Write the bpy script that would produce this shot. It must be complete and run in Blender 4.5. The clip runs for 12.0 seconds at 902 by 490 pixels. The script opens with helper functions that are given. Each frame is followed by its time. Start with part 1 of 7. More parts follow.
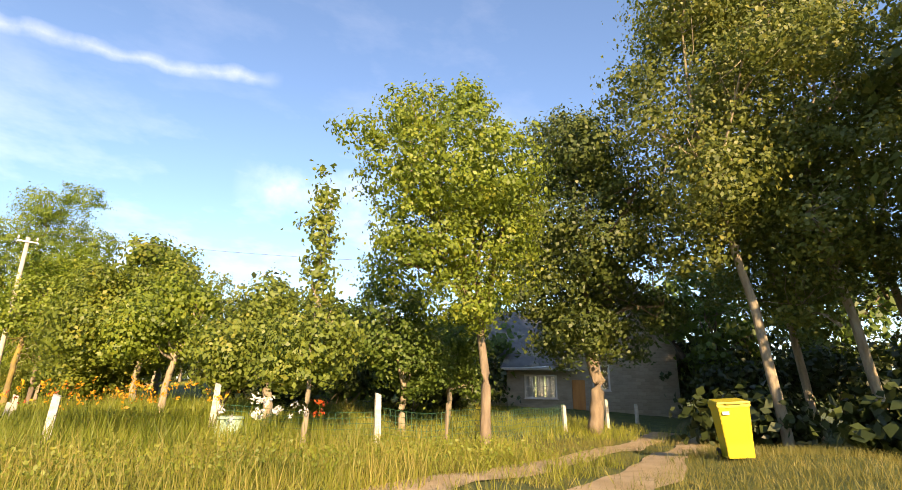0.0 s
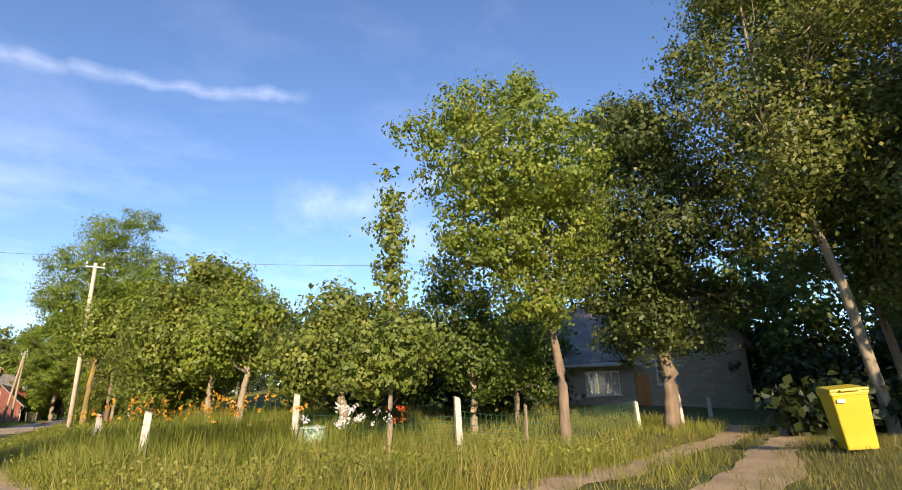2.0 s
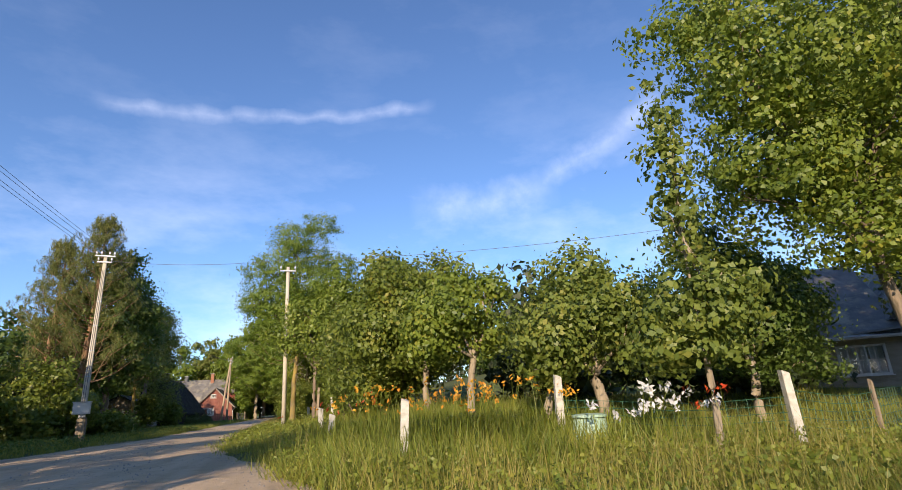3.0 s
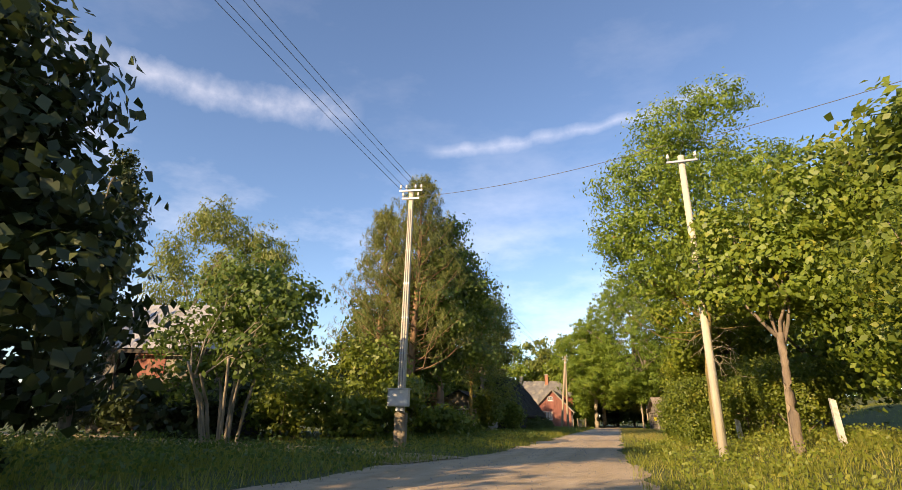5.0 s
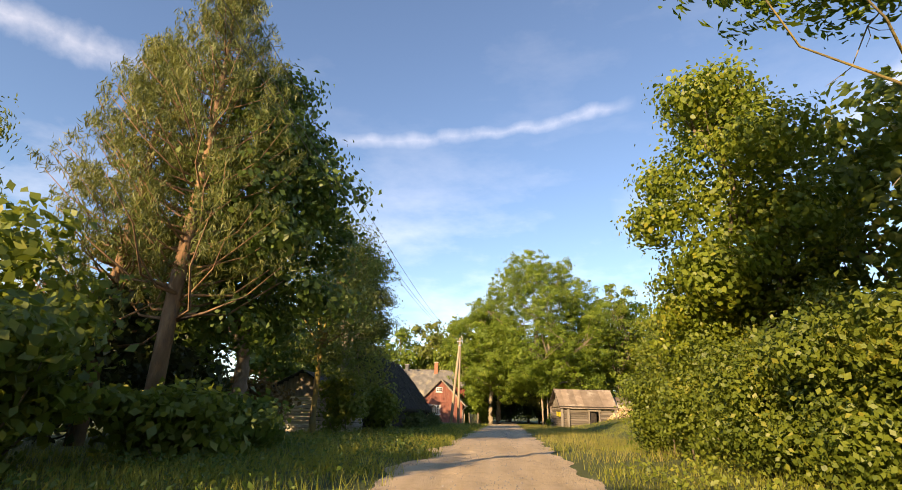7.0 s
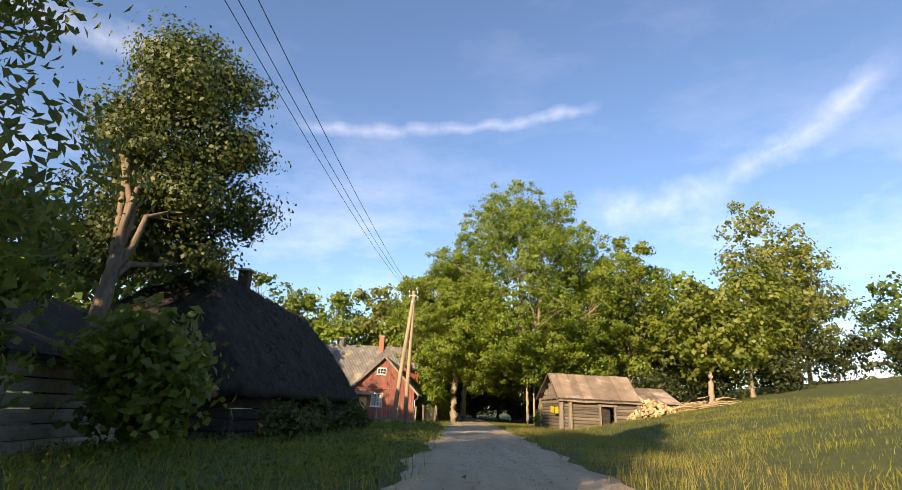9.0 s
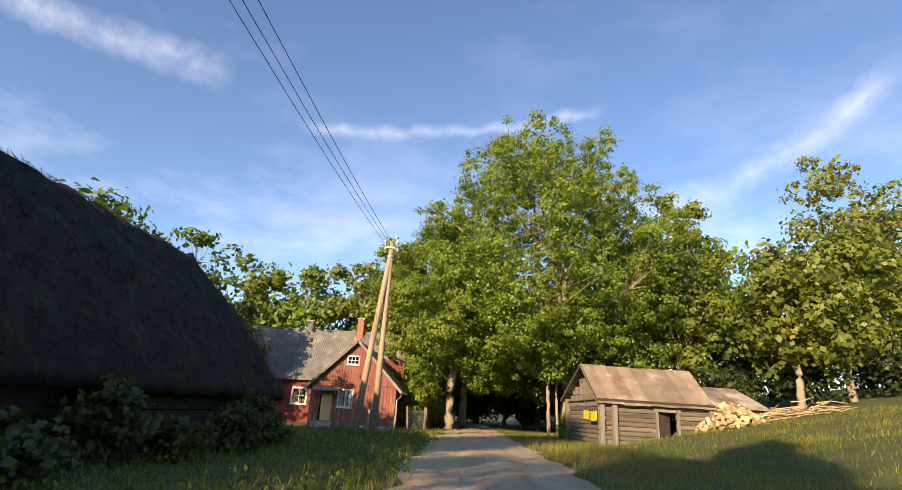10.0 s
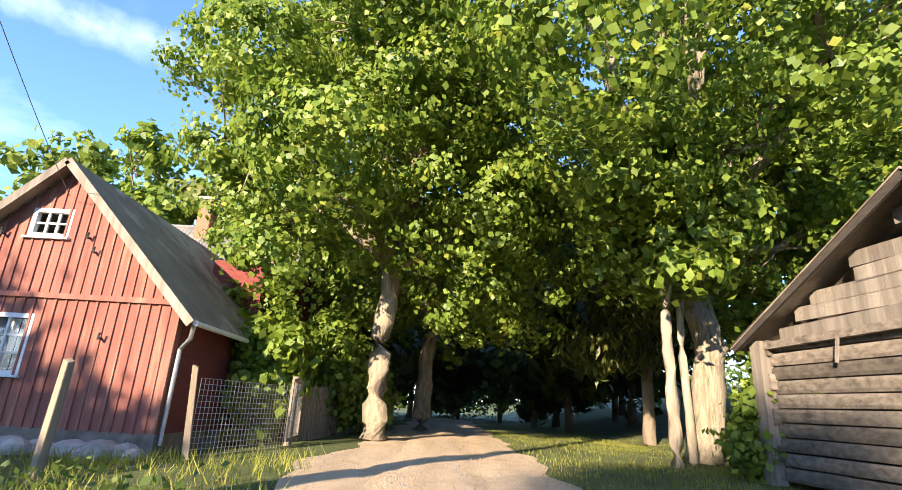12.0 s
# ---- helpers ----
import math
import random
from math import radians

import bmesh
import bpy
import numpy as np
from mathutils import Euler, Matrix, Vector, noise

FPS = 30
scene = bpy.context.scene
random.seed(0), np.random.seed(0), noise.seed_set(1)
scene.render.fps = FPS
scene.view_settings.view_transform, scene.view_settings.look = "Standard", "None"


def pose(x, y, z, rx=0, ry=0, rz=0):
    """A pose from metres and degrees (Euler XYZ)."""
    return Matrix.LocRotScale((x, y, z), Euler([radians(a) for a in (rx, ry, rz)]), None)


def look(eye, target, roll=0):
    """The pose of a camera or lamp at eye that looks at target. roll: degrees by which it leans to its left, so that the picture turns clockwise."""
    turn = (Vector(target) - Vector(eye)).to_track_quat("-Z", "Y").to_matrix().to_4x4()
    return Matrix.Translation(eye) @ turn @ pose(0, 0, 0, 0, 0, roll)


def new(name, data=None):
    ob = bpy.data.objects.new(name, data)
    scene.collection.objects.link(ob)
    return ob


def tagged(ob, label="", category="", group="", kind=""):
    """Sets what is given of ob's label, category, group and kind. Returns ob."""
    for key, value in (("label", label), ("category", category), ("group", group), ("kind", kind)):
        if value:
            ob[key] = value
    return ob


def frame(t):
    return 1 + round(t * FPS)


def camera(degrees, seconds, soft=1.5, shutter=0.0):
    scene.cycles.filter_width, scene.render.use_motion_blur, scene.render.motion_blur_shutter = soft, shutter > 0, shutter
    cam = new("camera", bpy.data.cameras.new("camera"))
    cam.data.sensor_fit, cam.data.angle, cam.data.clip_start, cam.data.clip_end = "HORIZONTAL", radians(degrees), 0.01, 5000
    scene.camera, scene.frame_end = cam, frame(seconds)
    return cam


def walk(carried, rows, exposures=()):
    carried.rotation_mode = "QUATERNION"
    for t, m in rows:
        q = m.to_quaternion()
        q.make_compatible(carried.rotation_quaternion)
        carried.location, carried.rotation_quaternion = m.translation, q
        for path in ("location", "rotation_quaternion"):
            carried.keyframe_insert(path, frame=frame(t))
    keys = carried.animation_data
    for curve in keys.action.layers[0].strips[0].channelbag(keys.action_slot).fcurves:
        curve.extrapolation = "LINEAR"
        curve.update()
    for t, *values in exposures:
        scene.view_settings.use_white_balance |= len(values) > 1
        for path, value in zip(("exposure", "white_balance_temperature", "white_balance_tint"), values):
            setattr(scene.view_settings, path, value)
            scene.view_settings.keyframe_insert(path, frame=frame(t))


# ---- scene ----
cam = camera(82.1, 12.0, soft=0.85)
PATH = [
    (0, (5.95, -20.37, 1.27), (11.67, -12.68, 4.13), 0.9),
    (0.5, (5.11, -20.13, 1.31), (10.34, -12.05, 4.02), -0.9),
    (1, (5.23, -20.15, 1.32), (10.45, -12.06, 4.00), -1.2),
    (1.5, (5.34, -20.08, 1.29), (10.61, -12.04, 4.05), -1.6),
    (2, (5.50, -19.69, 1.26), (10.63, -11.61, 4.17), -1.6),
    (2.5, (5.16, -18.06, 1.34), (9.83, -9.71, 4.25), -3.4),
    (3, (4.38, -16.32, 1.14), (7.14, -7.16, 4.06), -3.0),
    (3.5, (4.75, -11.83, 1.31), (3.80, -2.43, 4.58), 1.5),
    (5.5, (-0.12, 1.95, 1.20), (-3.07, 10.98, 4.34), 1.3),
    (6, (-0.71, 5.95, 1.22), (-2.95, 15.17, 4.36), 1.5),
    (6.5, (-0.52, 9.22, 1.23), (-2.15, 18.58, 4.37), 2.7),
    (7, (-0.57, 13.68, 1.28), (-1.61, 23.13, 4.39), 1.5),
    (7.5, (-1.52, 18.44, 1.28), (-2.10, 27.93, 4.37), 1.7),
    (9.5, (-1.85, 41.42, 1.26), (-2.17, 50.95, 4.28), 2.8),
    (10, (-1.66, 47.82, 1.33), (-2.06, 57.32, 4.40), 3.5),
    (10.5, (-1.61, 54.46, 1.34), (-1.89, 63.99, 4.37), 2.7),
    (11, (-1.51, 60.91, 1.34), (-1.65, 70.46, 4.31), 2.1),
    (11.5, (-1.08, 67.14, 1.19), (-1.19, 76.69, 4.15), 1.9),
    (12, (-0.83, 73.39, 1.10), (-0.90, 82.93, 4.08), 3.3),
]
walk(cam, [(t, look(eye, target, roll)) for t, eye, target, roll in PATH], exposures=[(0, 1.3, 8500, 19), (0.5, 0.88, 7200, 19), (1.5, 0.76, 7000, 19), (2.5, 0.64, 6600, 19), (3.0, 0.46, 6400, 19), (3.5, 0.6, 6700, 19), (5.5, 0.84, 8300, 19), (7.5, 0.98, 8600, 19), (9.5, 0.84, 7700, 19), (10.5, 0.88, 7800, 19), (11, 1.0, 7400, 19), (11.5, 1.22, 7000, 19), (12, 1.8, 6200, 19)])

# ---------------------------------------------------------------- light
SUN_TO = Vector((-0.45, -0.89, 0.335)).normalized()
SUN_EL = math.asin(SUN_TO.z)
SUN_AZ = math.atan2(SUN_TO.x, SUN_TO.y)
sun = new("sun", bpy.data.lights.new("sun", "SUN"))
sun.data.energy, sun.data.angle, sun.data.color = 5.0, radians(0.6), (1.0, 0.82, 0.55)
sun.matrix_world = look((0, 0, 60), Vector((0, 0, 60)) - SUN_TO)


class Nodes:
    """Short hand for node trees."""

    def __init__(self, tree):
        self.t = tree

    def add(self, kind):
        return self.t.nodes.new(kind)

    def link(self, a, b):
        self.t.links.new(a, b)

    def put(self, socket, value):
        if isinstance(value, bpy.types.NodeSocket):
            self.link(value, socket)
        else:
            socket.default_value = value

    def math(self, op, a, b=0.0, c=0.0):
        n = self.add("ShaderNodeMath")
        n.operation = op
        for s, v in zip(n.inputs, (a, b, c)):
            self.put(s, v)
        return n.outputs[0]

    def ramp(self, fac, *stops):
        n = self.add("ShaderNodeValToRGB")
        while len(n.color_ramp.elements) < len(stops):
            n.color_ramp.elements.new(0.5)
        for e, (p, c) in zip(n.color_ramp.elements, stops):
            e.position, e.color = p, (*c, 1) if len(c) == 3 else c
        self.put(n.inputs[0], fac)
        return n.outputs[0]

    def mix(self, fac, a, b, blend="MIX"):
        n = self.add("ShaderNodeMix")
        n.data_type, n.blend_type = "RGBA", blend
        for i, v in ((0, fac), (6, a), (7, b)):
            self.put(n.inputs[i], (*v, 1) if isinstance(v, tuple) and len(v) == 3 else v)
        return n.outputs[2]

    def noise(self, vec, scale, detail=4.0, rough=0.55):
        n = self.add("ShaderNodeTexNoise")
        self.put(n.inputs["Vector"], vec)
        n.inputs["Scale"].default_value, n.inputs["Detail"].default_value, n.inputs["Roughness"].default_value = scale, detail, rough
        return n.outputs[0]

    def stretch(self, vec, scale):
        n = self.add("ShaderNodeMapping")
        self.put(n.inputs[0], vec)
        n.inputs["Scale"].default_value = scale
        return n.outputs[0]


world = bpy.data.worlds.new("sky")
scene.world = world
world.use_nodes = True
N = Nodes(world.node_tree)
world.node_tree.nodes.clear()
sky = N.add("ShaderNodeTexSky")
sky.sky_type, sky.sun_disc, sky.sun_elevation, sky.sun_rotation = "NISHITA", False, SUN_EL, SUN_AZ
sky.air_density, sky.dust_density, sky.ozone_density = 1.0, 0.25, 5.0
tc = N.add("ShaderNodeTexCoord").outputs["Generated"]
sep = N.add("ShaderNodeSeparateXYZ")
N.link(tc, sep.inputs[0])
az = N.math("ARCTAN2", N.math("MULTIPLY", sep.outputs[0], -1.0), sep.outputs[1])
el = N.math("ARCSINE", sep.outputs[2])
azd, eld = N.math("MULTIPLY", az, 57.296), N.math("MULTIPLY", el, 57.296)
wob = N.math("MULTIPLY", N.math("SUBTRACT", N.noise(N.stretch(tc, (1, 1, 1)), 8.0, 2.5), 0.5), 2.8)
fluff = N.noise(tc, 26.0, 5.0, 0.6)


def trail(a0, e0, slope, lo, hi, width, amount):
    """A condensation trail: a wavering line in azimuth and elevation that thins out at both ends."""
    line = N.math("ADD", N.math("MULTIPLY", N.math("SUBTRACT", azd, a0), slope), e0)
    off = N.math("ABSOLUTE", N.math("SUBTRACT", N.math("SUBTRACT", eld, line), wob))
    core = N.math("SUBTRACT", 1.0, N.math("DIVIDE", off, N.math("MULTIPLY_ADD", fluff, width, width * 0.5)))
    core = N.math("MAXIMUM", core, 0.0)
    rise = N.math("MINIMUM", N.math("MAXIMUM", N.math("DIVIDE", N.math("SUBTRACT", azd, lo), 4.0), 0.0), 1.0)
    fall = N.math("MINIMUM", N.math("MAXIMUM", N.math("DIVIDE", N.math("SUBTRACT", hi, azd), 4.0), 0.0), 1.0)
    return N.math("MULTIPLY", N.math("MULTIPLY", N.math("MULTIPLY", rise, fall), N.math("MULTIPLY", core, N.math("MULTIPLY_ADD", fluff, 1.7, -0.15))), amount)


cloud = trail(3.0, 30.2, -0.10, -16.0, 22.0, 0.75, 0.17)
for args in ((48.0, 31.0, -0.03, 29.0, 68.0, 2.0, 0.2), (55.0, 23.0, 0.95, 50.0, 61.0, 1.0, 0.17), (-34.0, 25.4, -0.5, -44.0, -26.0, 1.8, 0.2), (-22.0, 21.5, -0.05, -30.0, -12.0, 2.6, 0.2)):
    cloud = N.math("MAXIMUM", cloud, trail(*args))
# thin high veils, thicker towards the horizon
veil = N.noise(N.stretch(tc, (1.0, 1.4, 2.6)), 2.6, 6.0, 0.62)
low = N.math("MINIMUM", N.math("MAXIMUM", N.math("SUBTRACT", 1.0, N.math("DIVIDE", eld, 30.0)), 0.0), 1.0)
veil = N.math("MULTIPLY", N.math("MAXIMUM", N.math("MULTIPLY", N.math("SUBTRACT", veil, 0.5), 1.9), 0.0), N.math("MULTIPLY_ADD", low, 0.75, 0.10))
cloud = N.math("MINIMUM", N.math("ADD", cloud, veil), 0.85)
col = N.mix(cloud, sky.outputs[0], (8.2, 8.6, 9.3))
bg = N.add("ShaderNodeBackground")
N.link(col, bg.inputs[0])
bg.inputs[1].default_value = 0.15
out = N.add("ShaderNodeOutputWorld")
N.link(bg.outputs[0], out.inputs[0])


# ---------------------------------------------------------------- materials
def surface(name, c1, c2, scale=3.0, rough=0.8, bump=0.3, fine=40.0, stretch=(1, 1, 1), metallic=0.0, c3=None, per_object=0.0, per_island=0.0):
    """A weathered surface: two colours in large patches, fine grain, a third colour in stains, relief."""
    m = bpy.data.materials.new(name)
    m.use_nodes = True
    k = Nodes(m.node_tree)
    b = m.node_tree.nodes["Principled BSDF"]
    p = k.stretch(k.add("ShaderNodeTexCoord").outputs["Object"], stretch)
    big, small = k.noise(p, scale, 5.0), k.noise(p, fine, 4.0, 0.65)
    colour = k.ramp(big, (0.3, c1), (0.7, c2))
    colour = k.mix(k.math("MULTIPLY", small, 0.55), colour, k.mix(0.5, colour, (0.02, 0.02, 0.02)))
    if c3:
        st = k.ramp(k.noise(p, scale * 0.45, 6.0, 0.7), (0.52, (0, 0, 0)), (0.66, (1, 1, 1)))
        colour = k.mix(st, colour, c3)
    if per_object or per_island:
        info = k.add("ShaderNodeObjectInfo").outputs["Random"] if per_object else k.add("ShaderNodeNewGeometry").outputs["Random Per Island"]
        amount = per_object or per_island
        hsv = k.add("ShaderNodeHueSaturation")
        k.link(k.math("MULTIPLY_ADD", info, 2 * amount, 1 - amount), hsv.inputs["Value"])
        k.link(colour, hsv.inputs["Color"])
        colour = hsv.outputs[0]
    k.link(colour, b.inputs["Base Color"])
    b.inputs["Metallic"].default_value = metallic
    k.link(k.math("MULTIPLY_ADD", small, 0.25, rough - 0.12), b.inputs["Roughness"])
    if bump:
        bp = k.add("ShaderNodeBump")
        bp.inputs["Strength"].default_value, bp.inputs["Distance"].default_value = bump, 0.02
        k.link(k.math("ADD", small, big), bp.inputs["Height"])
        k.link(bp.outputs[0], b.inputs["Normal"])
    return m


def foliage(name, dark, light, yellow=None, glow=0.45, rough=0.5):
    """Leaves: each its own shade, light shining through."""
    m = bpy.data.materials.new(name)
    m.use_nodes = True
    k = Nodes(m.node_tree)
    m.node_tree.nodes.clear()
    r = k.add("ShaderNodeNewGeometry").outputs["Random Per Island"]
    stops = [(0.0, dark), (0.75, light)] + ([(1.0, yellow)] if yellow else [(1.0, light)])
    patch = k.noise(k.add("ShaderNodeTexCoord").outputs["Object"], 1.1, 3.0)
    shade = k.math("MULTIPLY_ADD", k.math("SUBTRACT", patch, 0.5), 1.5, k.math("MULTIPLY_ADD", r, 0.55, 0.27))
    c = k.ramp(shade, *stops)
    b = k.add("ShaderNodeBsdfPrincipled")
    k.link(c, b.inputs["Base Color"])
    b.inputs["Roughness"].default_value = rough
    tr = k.add("ShaderNodeBsdfTranslucent")
    k.link(k.mix(0.4, c, light), tr.inputs[0])
    mx = k.add("ShaderNodeMixShader")
    mx.inputs[0].default_value = glow
    k.link(b.outputs[0], mx.inputs[1])
    k.link(tr.outputs[0], mx.inputs[2])
    o = k.add("ShaderNodeOutputMaterial")
    k.link(mx.outputs[0], o.inputs[0])
    return m


def glass_material():
    m = bpy.data.materials.new("window_glass")
    m.use_nodes = True
    b = m.node_tree.nodes["Principled BSDF"]
    b.inputs["Base Color"].default_value = (0.9, 0.95, 1, 1)
    b.inputs["Roughness"].default_value = 0.03
    b.inputs["Transmission Weight"].default_value = 1.0
    b.inputs["IOR"].default_value = 1.45
    return m


M = {}
M["bark"] = surface("bark", (0.16, 0.12, 0.085), (0.30, 0.23, 0.16), 6, 0.9, 0.8, 30, (1, 1, 0.25), c3=(0.09, 0.08, 0.05))
M["bark_pale"] = surface("pale_bark", (0.26, 0.21, 0.145), (0.44, 0.37, 0.27), 5, 0.9, 1.0, 24, (1, 1, 0.22), c3=(0.13, 0.115, 0.07))
M["bark_oak"] = surface("oak_bark", (0.20, 0.16, 0.105), (0.42, 0.35, 0.25), 9, 0.95, 1.0, 34, (1.4, 1.4, 0.18), c3=(0.10, 0.095, 0.05))
M["bark_pine"] = surface("pine_bark", (0.24, 0.135, 0.07), (0.38, 0.23, 0.12), 5, 0.9, 0.7, 30, (1, 1, 0.3), c3=(0.16, 0.10, 0.07))
M["bark_lichen"] = surface("lichen_bark", (0.15, 0.125, 0.075), (0.42, 0.30, 0.06), 2.4, 0.95, 1.0, 22, (1, 1, 0.45), c3=(0.13, 0.115, 0.09))
M["leaf_apple"] = foliage("apple_leaf", (0.079, 0.131, 0.021), (0.228, 0.298, 0.038), (0.350, 0.350, 0.052))
M["leaf_lime"] = foliage("lime_leaf", (0.052, 0.096, 0.021), (0.131, 0.201, 0.035), (0.210, 0.245, 0.052))
M["leaf_oak"] = foliage("oak_leaf", (0.08, 0.142, 0.02), (0.222, 0.312, 0.036), (0.36, 0.385, 0.055))
M["leaf_poplar"] = foliage("poplar_leaf", (0.079, 0.123, 0.028), (0.210, 0.254, 0.049), (0.333, 0.315, 0.070))
M["leaf_pear"] = foliage("pear_leaf", (0.085, 0.135, 0.03), (0.21, 0.265, 0.046), (0.32, 0.325, 0.07))
M["leaf_hedge"] = foliage("hedge_leaf", (0.075, 0.12, 0.02), (0.2, 0.25, 0.034), (0.33, 0.31, 0.052))
M["leaf_aspen"] = foliage("aspen_leaf", (0.065, 0.10, 0.024), (0.175, 0.205, 0.042), (0.31, 0.29, 0.06))
# Darker copy of the lime leaf, with shade put into its colour.
M["leaf_shaded"] = foliage("shaded_lime_leaf", (0.042, 0.07, 0.018), (0.10, 0.135, 0.03), (0.16, 0.185, 0.04), 0.4)
# Near-black leaf green: deep shade is put into this colour.
M["leaf_shade_dark"] = foliage("shade_dark_leaf", (0.022, 0.038, 0.012), (0.050, 0.072, 0.019), (0.072, 0.096, 0.024), 0.3)
M["leaf_maple"] = foliage("maple_leaf", (0.088, 0.14, 0.018), (0.23, 0.285, 0.03), (0.36, 0.34, 0.046))
M["leaf_rusty"] = foliage("rusty_leaf", (0.091, 0.065, 0.026), (0.208, 0.130, 0.039), (0.260, 0.169, 0.052))
M["leaf_birch"] = foliage("birch_leaf", (0.096, 0.140, 0.032), (0.228, 0.263, 0.052), (0.350, 0.315, 0.088))
M["needle"] = foliage("pine_needle", (0.065, 0.09, 0.022), (0.18, 0.2, 0.042), (0.27, 0.25, 0.06), 0.3)
M["grass"] = foliage("grass_blade", (0.13, 0.175, 0.022), (0.31, 0.32, 0.05), (0.52, 0.43, 0.12), 0.5, 0.6)
M["grass_dry"] = foliage("dry_grass_blade", (0.135, 0.149, 0.027), (0.324, 0.284, 0.068), (0.513, 0.405, 0.149), 0.4, 0.6)
M["grass_bank"] = foliage("bank_grass_blade", (0.085, 0.098, 0.02), (0.20, 0.185, 0.045), (0.36, 0.29, 0.1), 0.4, 0.6)
M["weed"] = foliage("weed_leaf", (0.11, 0.17, 0.024), (0.27, 0.31, 0.045), (0.38, 0.36, 0.07), 0.45)
M["concrete"] = surface("old_concrete", (0.42, 0.40, 0.35), (0.55, 0.52, 0.46), 5, 0.9, 0.5, 60, c3=(0.28, 0.27, 0.20))
M["white_concrete"] = surface("whitewashed_concrete", (0.50, 0.475, 0.42), (0.66, 0.64, 0.58), 6, 0.9, 0.7, 50, c3=(0.30, 0.28, 0.21))
M["pole_wood"] = surface("pole_wood", (0.36, 0.26, 0.16), (0.52, 0.40, 0.26), 2, 0.85, 0.6, 30, (4, 4, 0.15), c3=(0.22, 0.17, 0.12))
M["pole_pale"] = surface("pale_pole_wood", (0.52, 0.46, 0.35), (0.66, 0.60, 0.48), 2, 0.85, 0.5, 30, (4, 4, 0.15), c3=(0.36, 0.32, 0.25))
M["stake"] = surface("stake_wood", (0.22, 0.17, 0.12), (0.36, 0.29, 0.20), 3, 0.9, 0.6, 30, (3, 3, 0.2))
M["steel"] = surface("galvanised_steel", (0.42, 0.43, 0.44), (0.55, 0.56, 0.57), 8, 0.45, 0.1, 40, metallic=0.8)
M["ceramic"] = surface("white_ceramic", (0.72, 0.71, 0.68), (0.8, 0.79, 0.77), 8, 0.25, 0.0)
M["cabinet"] = surface("painted_cabinet", (0.68, 0.66, 0.60), (0.78, 0.76, 0.70), 4, 0.5, 0.05, 30, c3=(0.55, 0.52, 0.45))
M["cable"] = surface("aluminium_cable", (0.10, 0.10, 0.11), (0.16, 0.16, 0.17), 3, 0.5, 0.0)
M["bin"] = surface("yellow_plastic", (0.50, 0.42, 0.012), (0.58, 0.48, 0.016), 2, 0.45, 0.05, 50, c3=(0.52, 0.43, 0.02))
M["rubber"] = surface("black_rubber", (0.02, 0.02, 0.02), (0.04, 0.04, 0.04), 6, 0.8, 0.1)
M["label"] = surface("faded_label", (0.6, 0.6, 0.6), (0.75, 0.75, 0.73), 9, 0.6, 0.0)
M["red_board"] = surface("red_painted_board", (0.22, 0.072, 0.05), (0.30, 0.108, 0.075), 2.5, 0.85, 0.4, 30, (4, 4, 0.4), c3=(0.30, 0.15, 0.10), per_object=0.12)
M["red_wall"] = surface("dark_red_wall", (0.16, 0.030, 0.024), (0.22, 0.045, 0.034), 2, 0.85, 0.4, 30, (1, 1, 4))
M["yellow_door"] = surface("yellow_door_paint", (0.54, 0.38, 0.16), (0.66, 0.50, 0.25), 2, 0.6, 0.15, 30, (3, 3, 0.4))
M["white_paint"] = surface("white_window_paint", (0.70, 0.69, 0.65), (0.80, 0.79, 0.76), 7, 0.6, 0.15, 40, c3=(0.6, 0.58, 0.52))
# Both weathered greys are lowered: the log shed's shade is in their colour.
M["grey_wood"] = surface("weathered_grey_log", (0.115, 0.092, 0.068), (0.26, 0.22, 0.17), 2.2, 0.9, 0.7, 26, (0.25, 3, 5), c3=(0.07, 0.055, 0.04), per_object=0.38)
M["grey_board"] = surface("weathered_grey_board", (0.16, 0.135, 0.105), (0.34, 0.295, 0.235), 2.2, 0.9, 0.6, 26, (4, 4, 0.3), c3=(0.17, 0.14, 0.11), per_object=0.18)
M["pale_log"] = surface("pale_log", (0.48, 0.42, 0.32), (0.62, 0.56, 0.45), 2.2, 0.9, 0.6, 26, (0.25, 3, 5), c3=(0.30, 0.25, 0.19), per_object=0.15)
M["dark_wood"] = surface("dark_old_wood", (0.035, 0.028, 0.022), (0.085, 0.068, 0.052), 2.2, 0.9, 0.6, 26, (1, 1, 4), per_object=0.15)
# Base tones near black put the barn roof's shade into the thatch; moss stains.
M["thatch"] = surface("shade_toned_thatch", (0.016, 0.014, 0.012), (0.038, 0.033, 0.026), 1.2, 0.95, 0.9, 34, (6, 6, 0.6), c3=(0.05, 0.06, 0.025))
M["slate"] = surface("grey_fibre_cement", (0.13, 0.127, 0.124), (0.215, 0.205, 0.195), 1.6, 0.85, 0.4, 30, c3=(0.30, 0.27, 0.20), per_object=0.12)
M["roof_metal"] = surface("dull_roof_sheet", (0.44, 0.42, 0.39), (0.56, 0.53, 0.49), 1.4, 0.6, 0.2, 30, (1, 1, 1), 0.35, c3=(0.34, 0.30, 0.26), per_object=0.1)
# The pale stain colour paints dappled light onto the roofing.
M["rust_roof"] = surface("worn_dappled_roofing", (0.19, 0.14, 0.10), (0.33, 0.255, 0.185), 1.1, 0.85, 0.4, 24, (1, 1, 1), c3=(0.46, 0.40, 0.32), per_object=0.28)
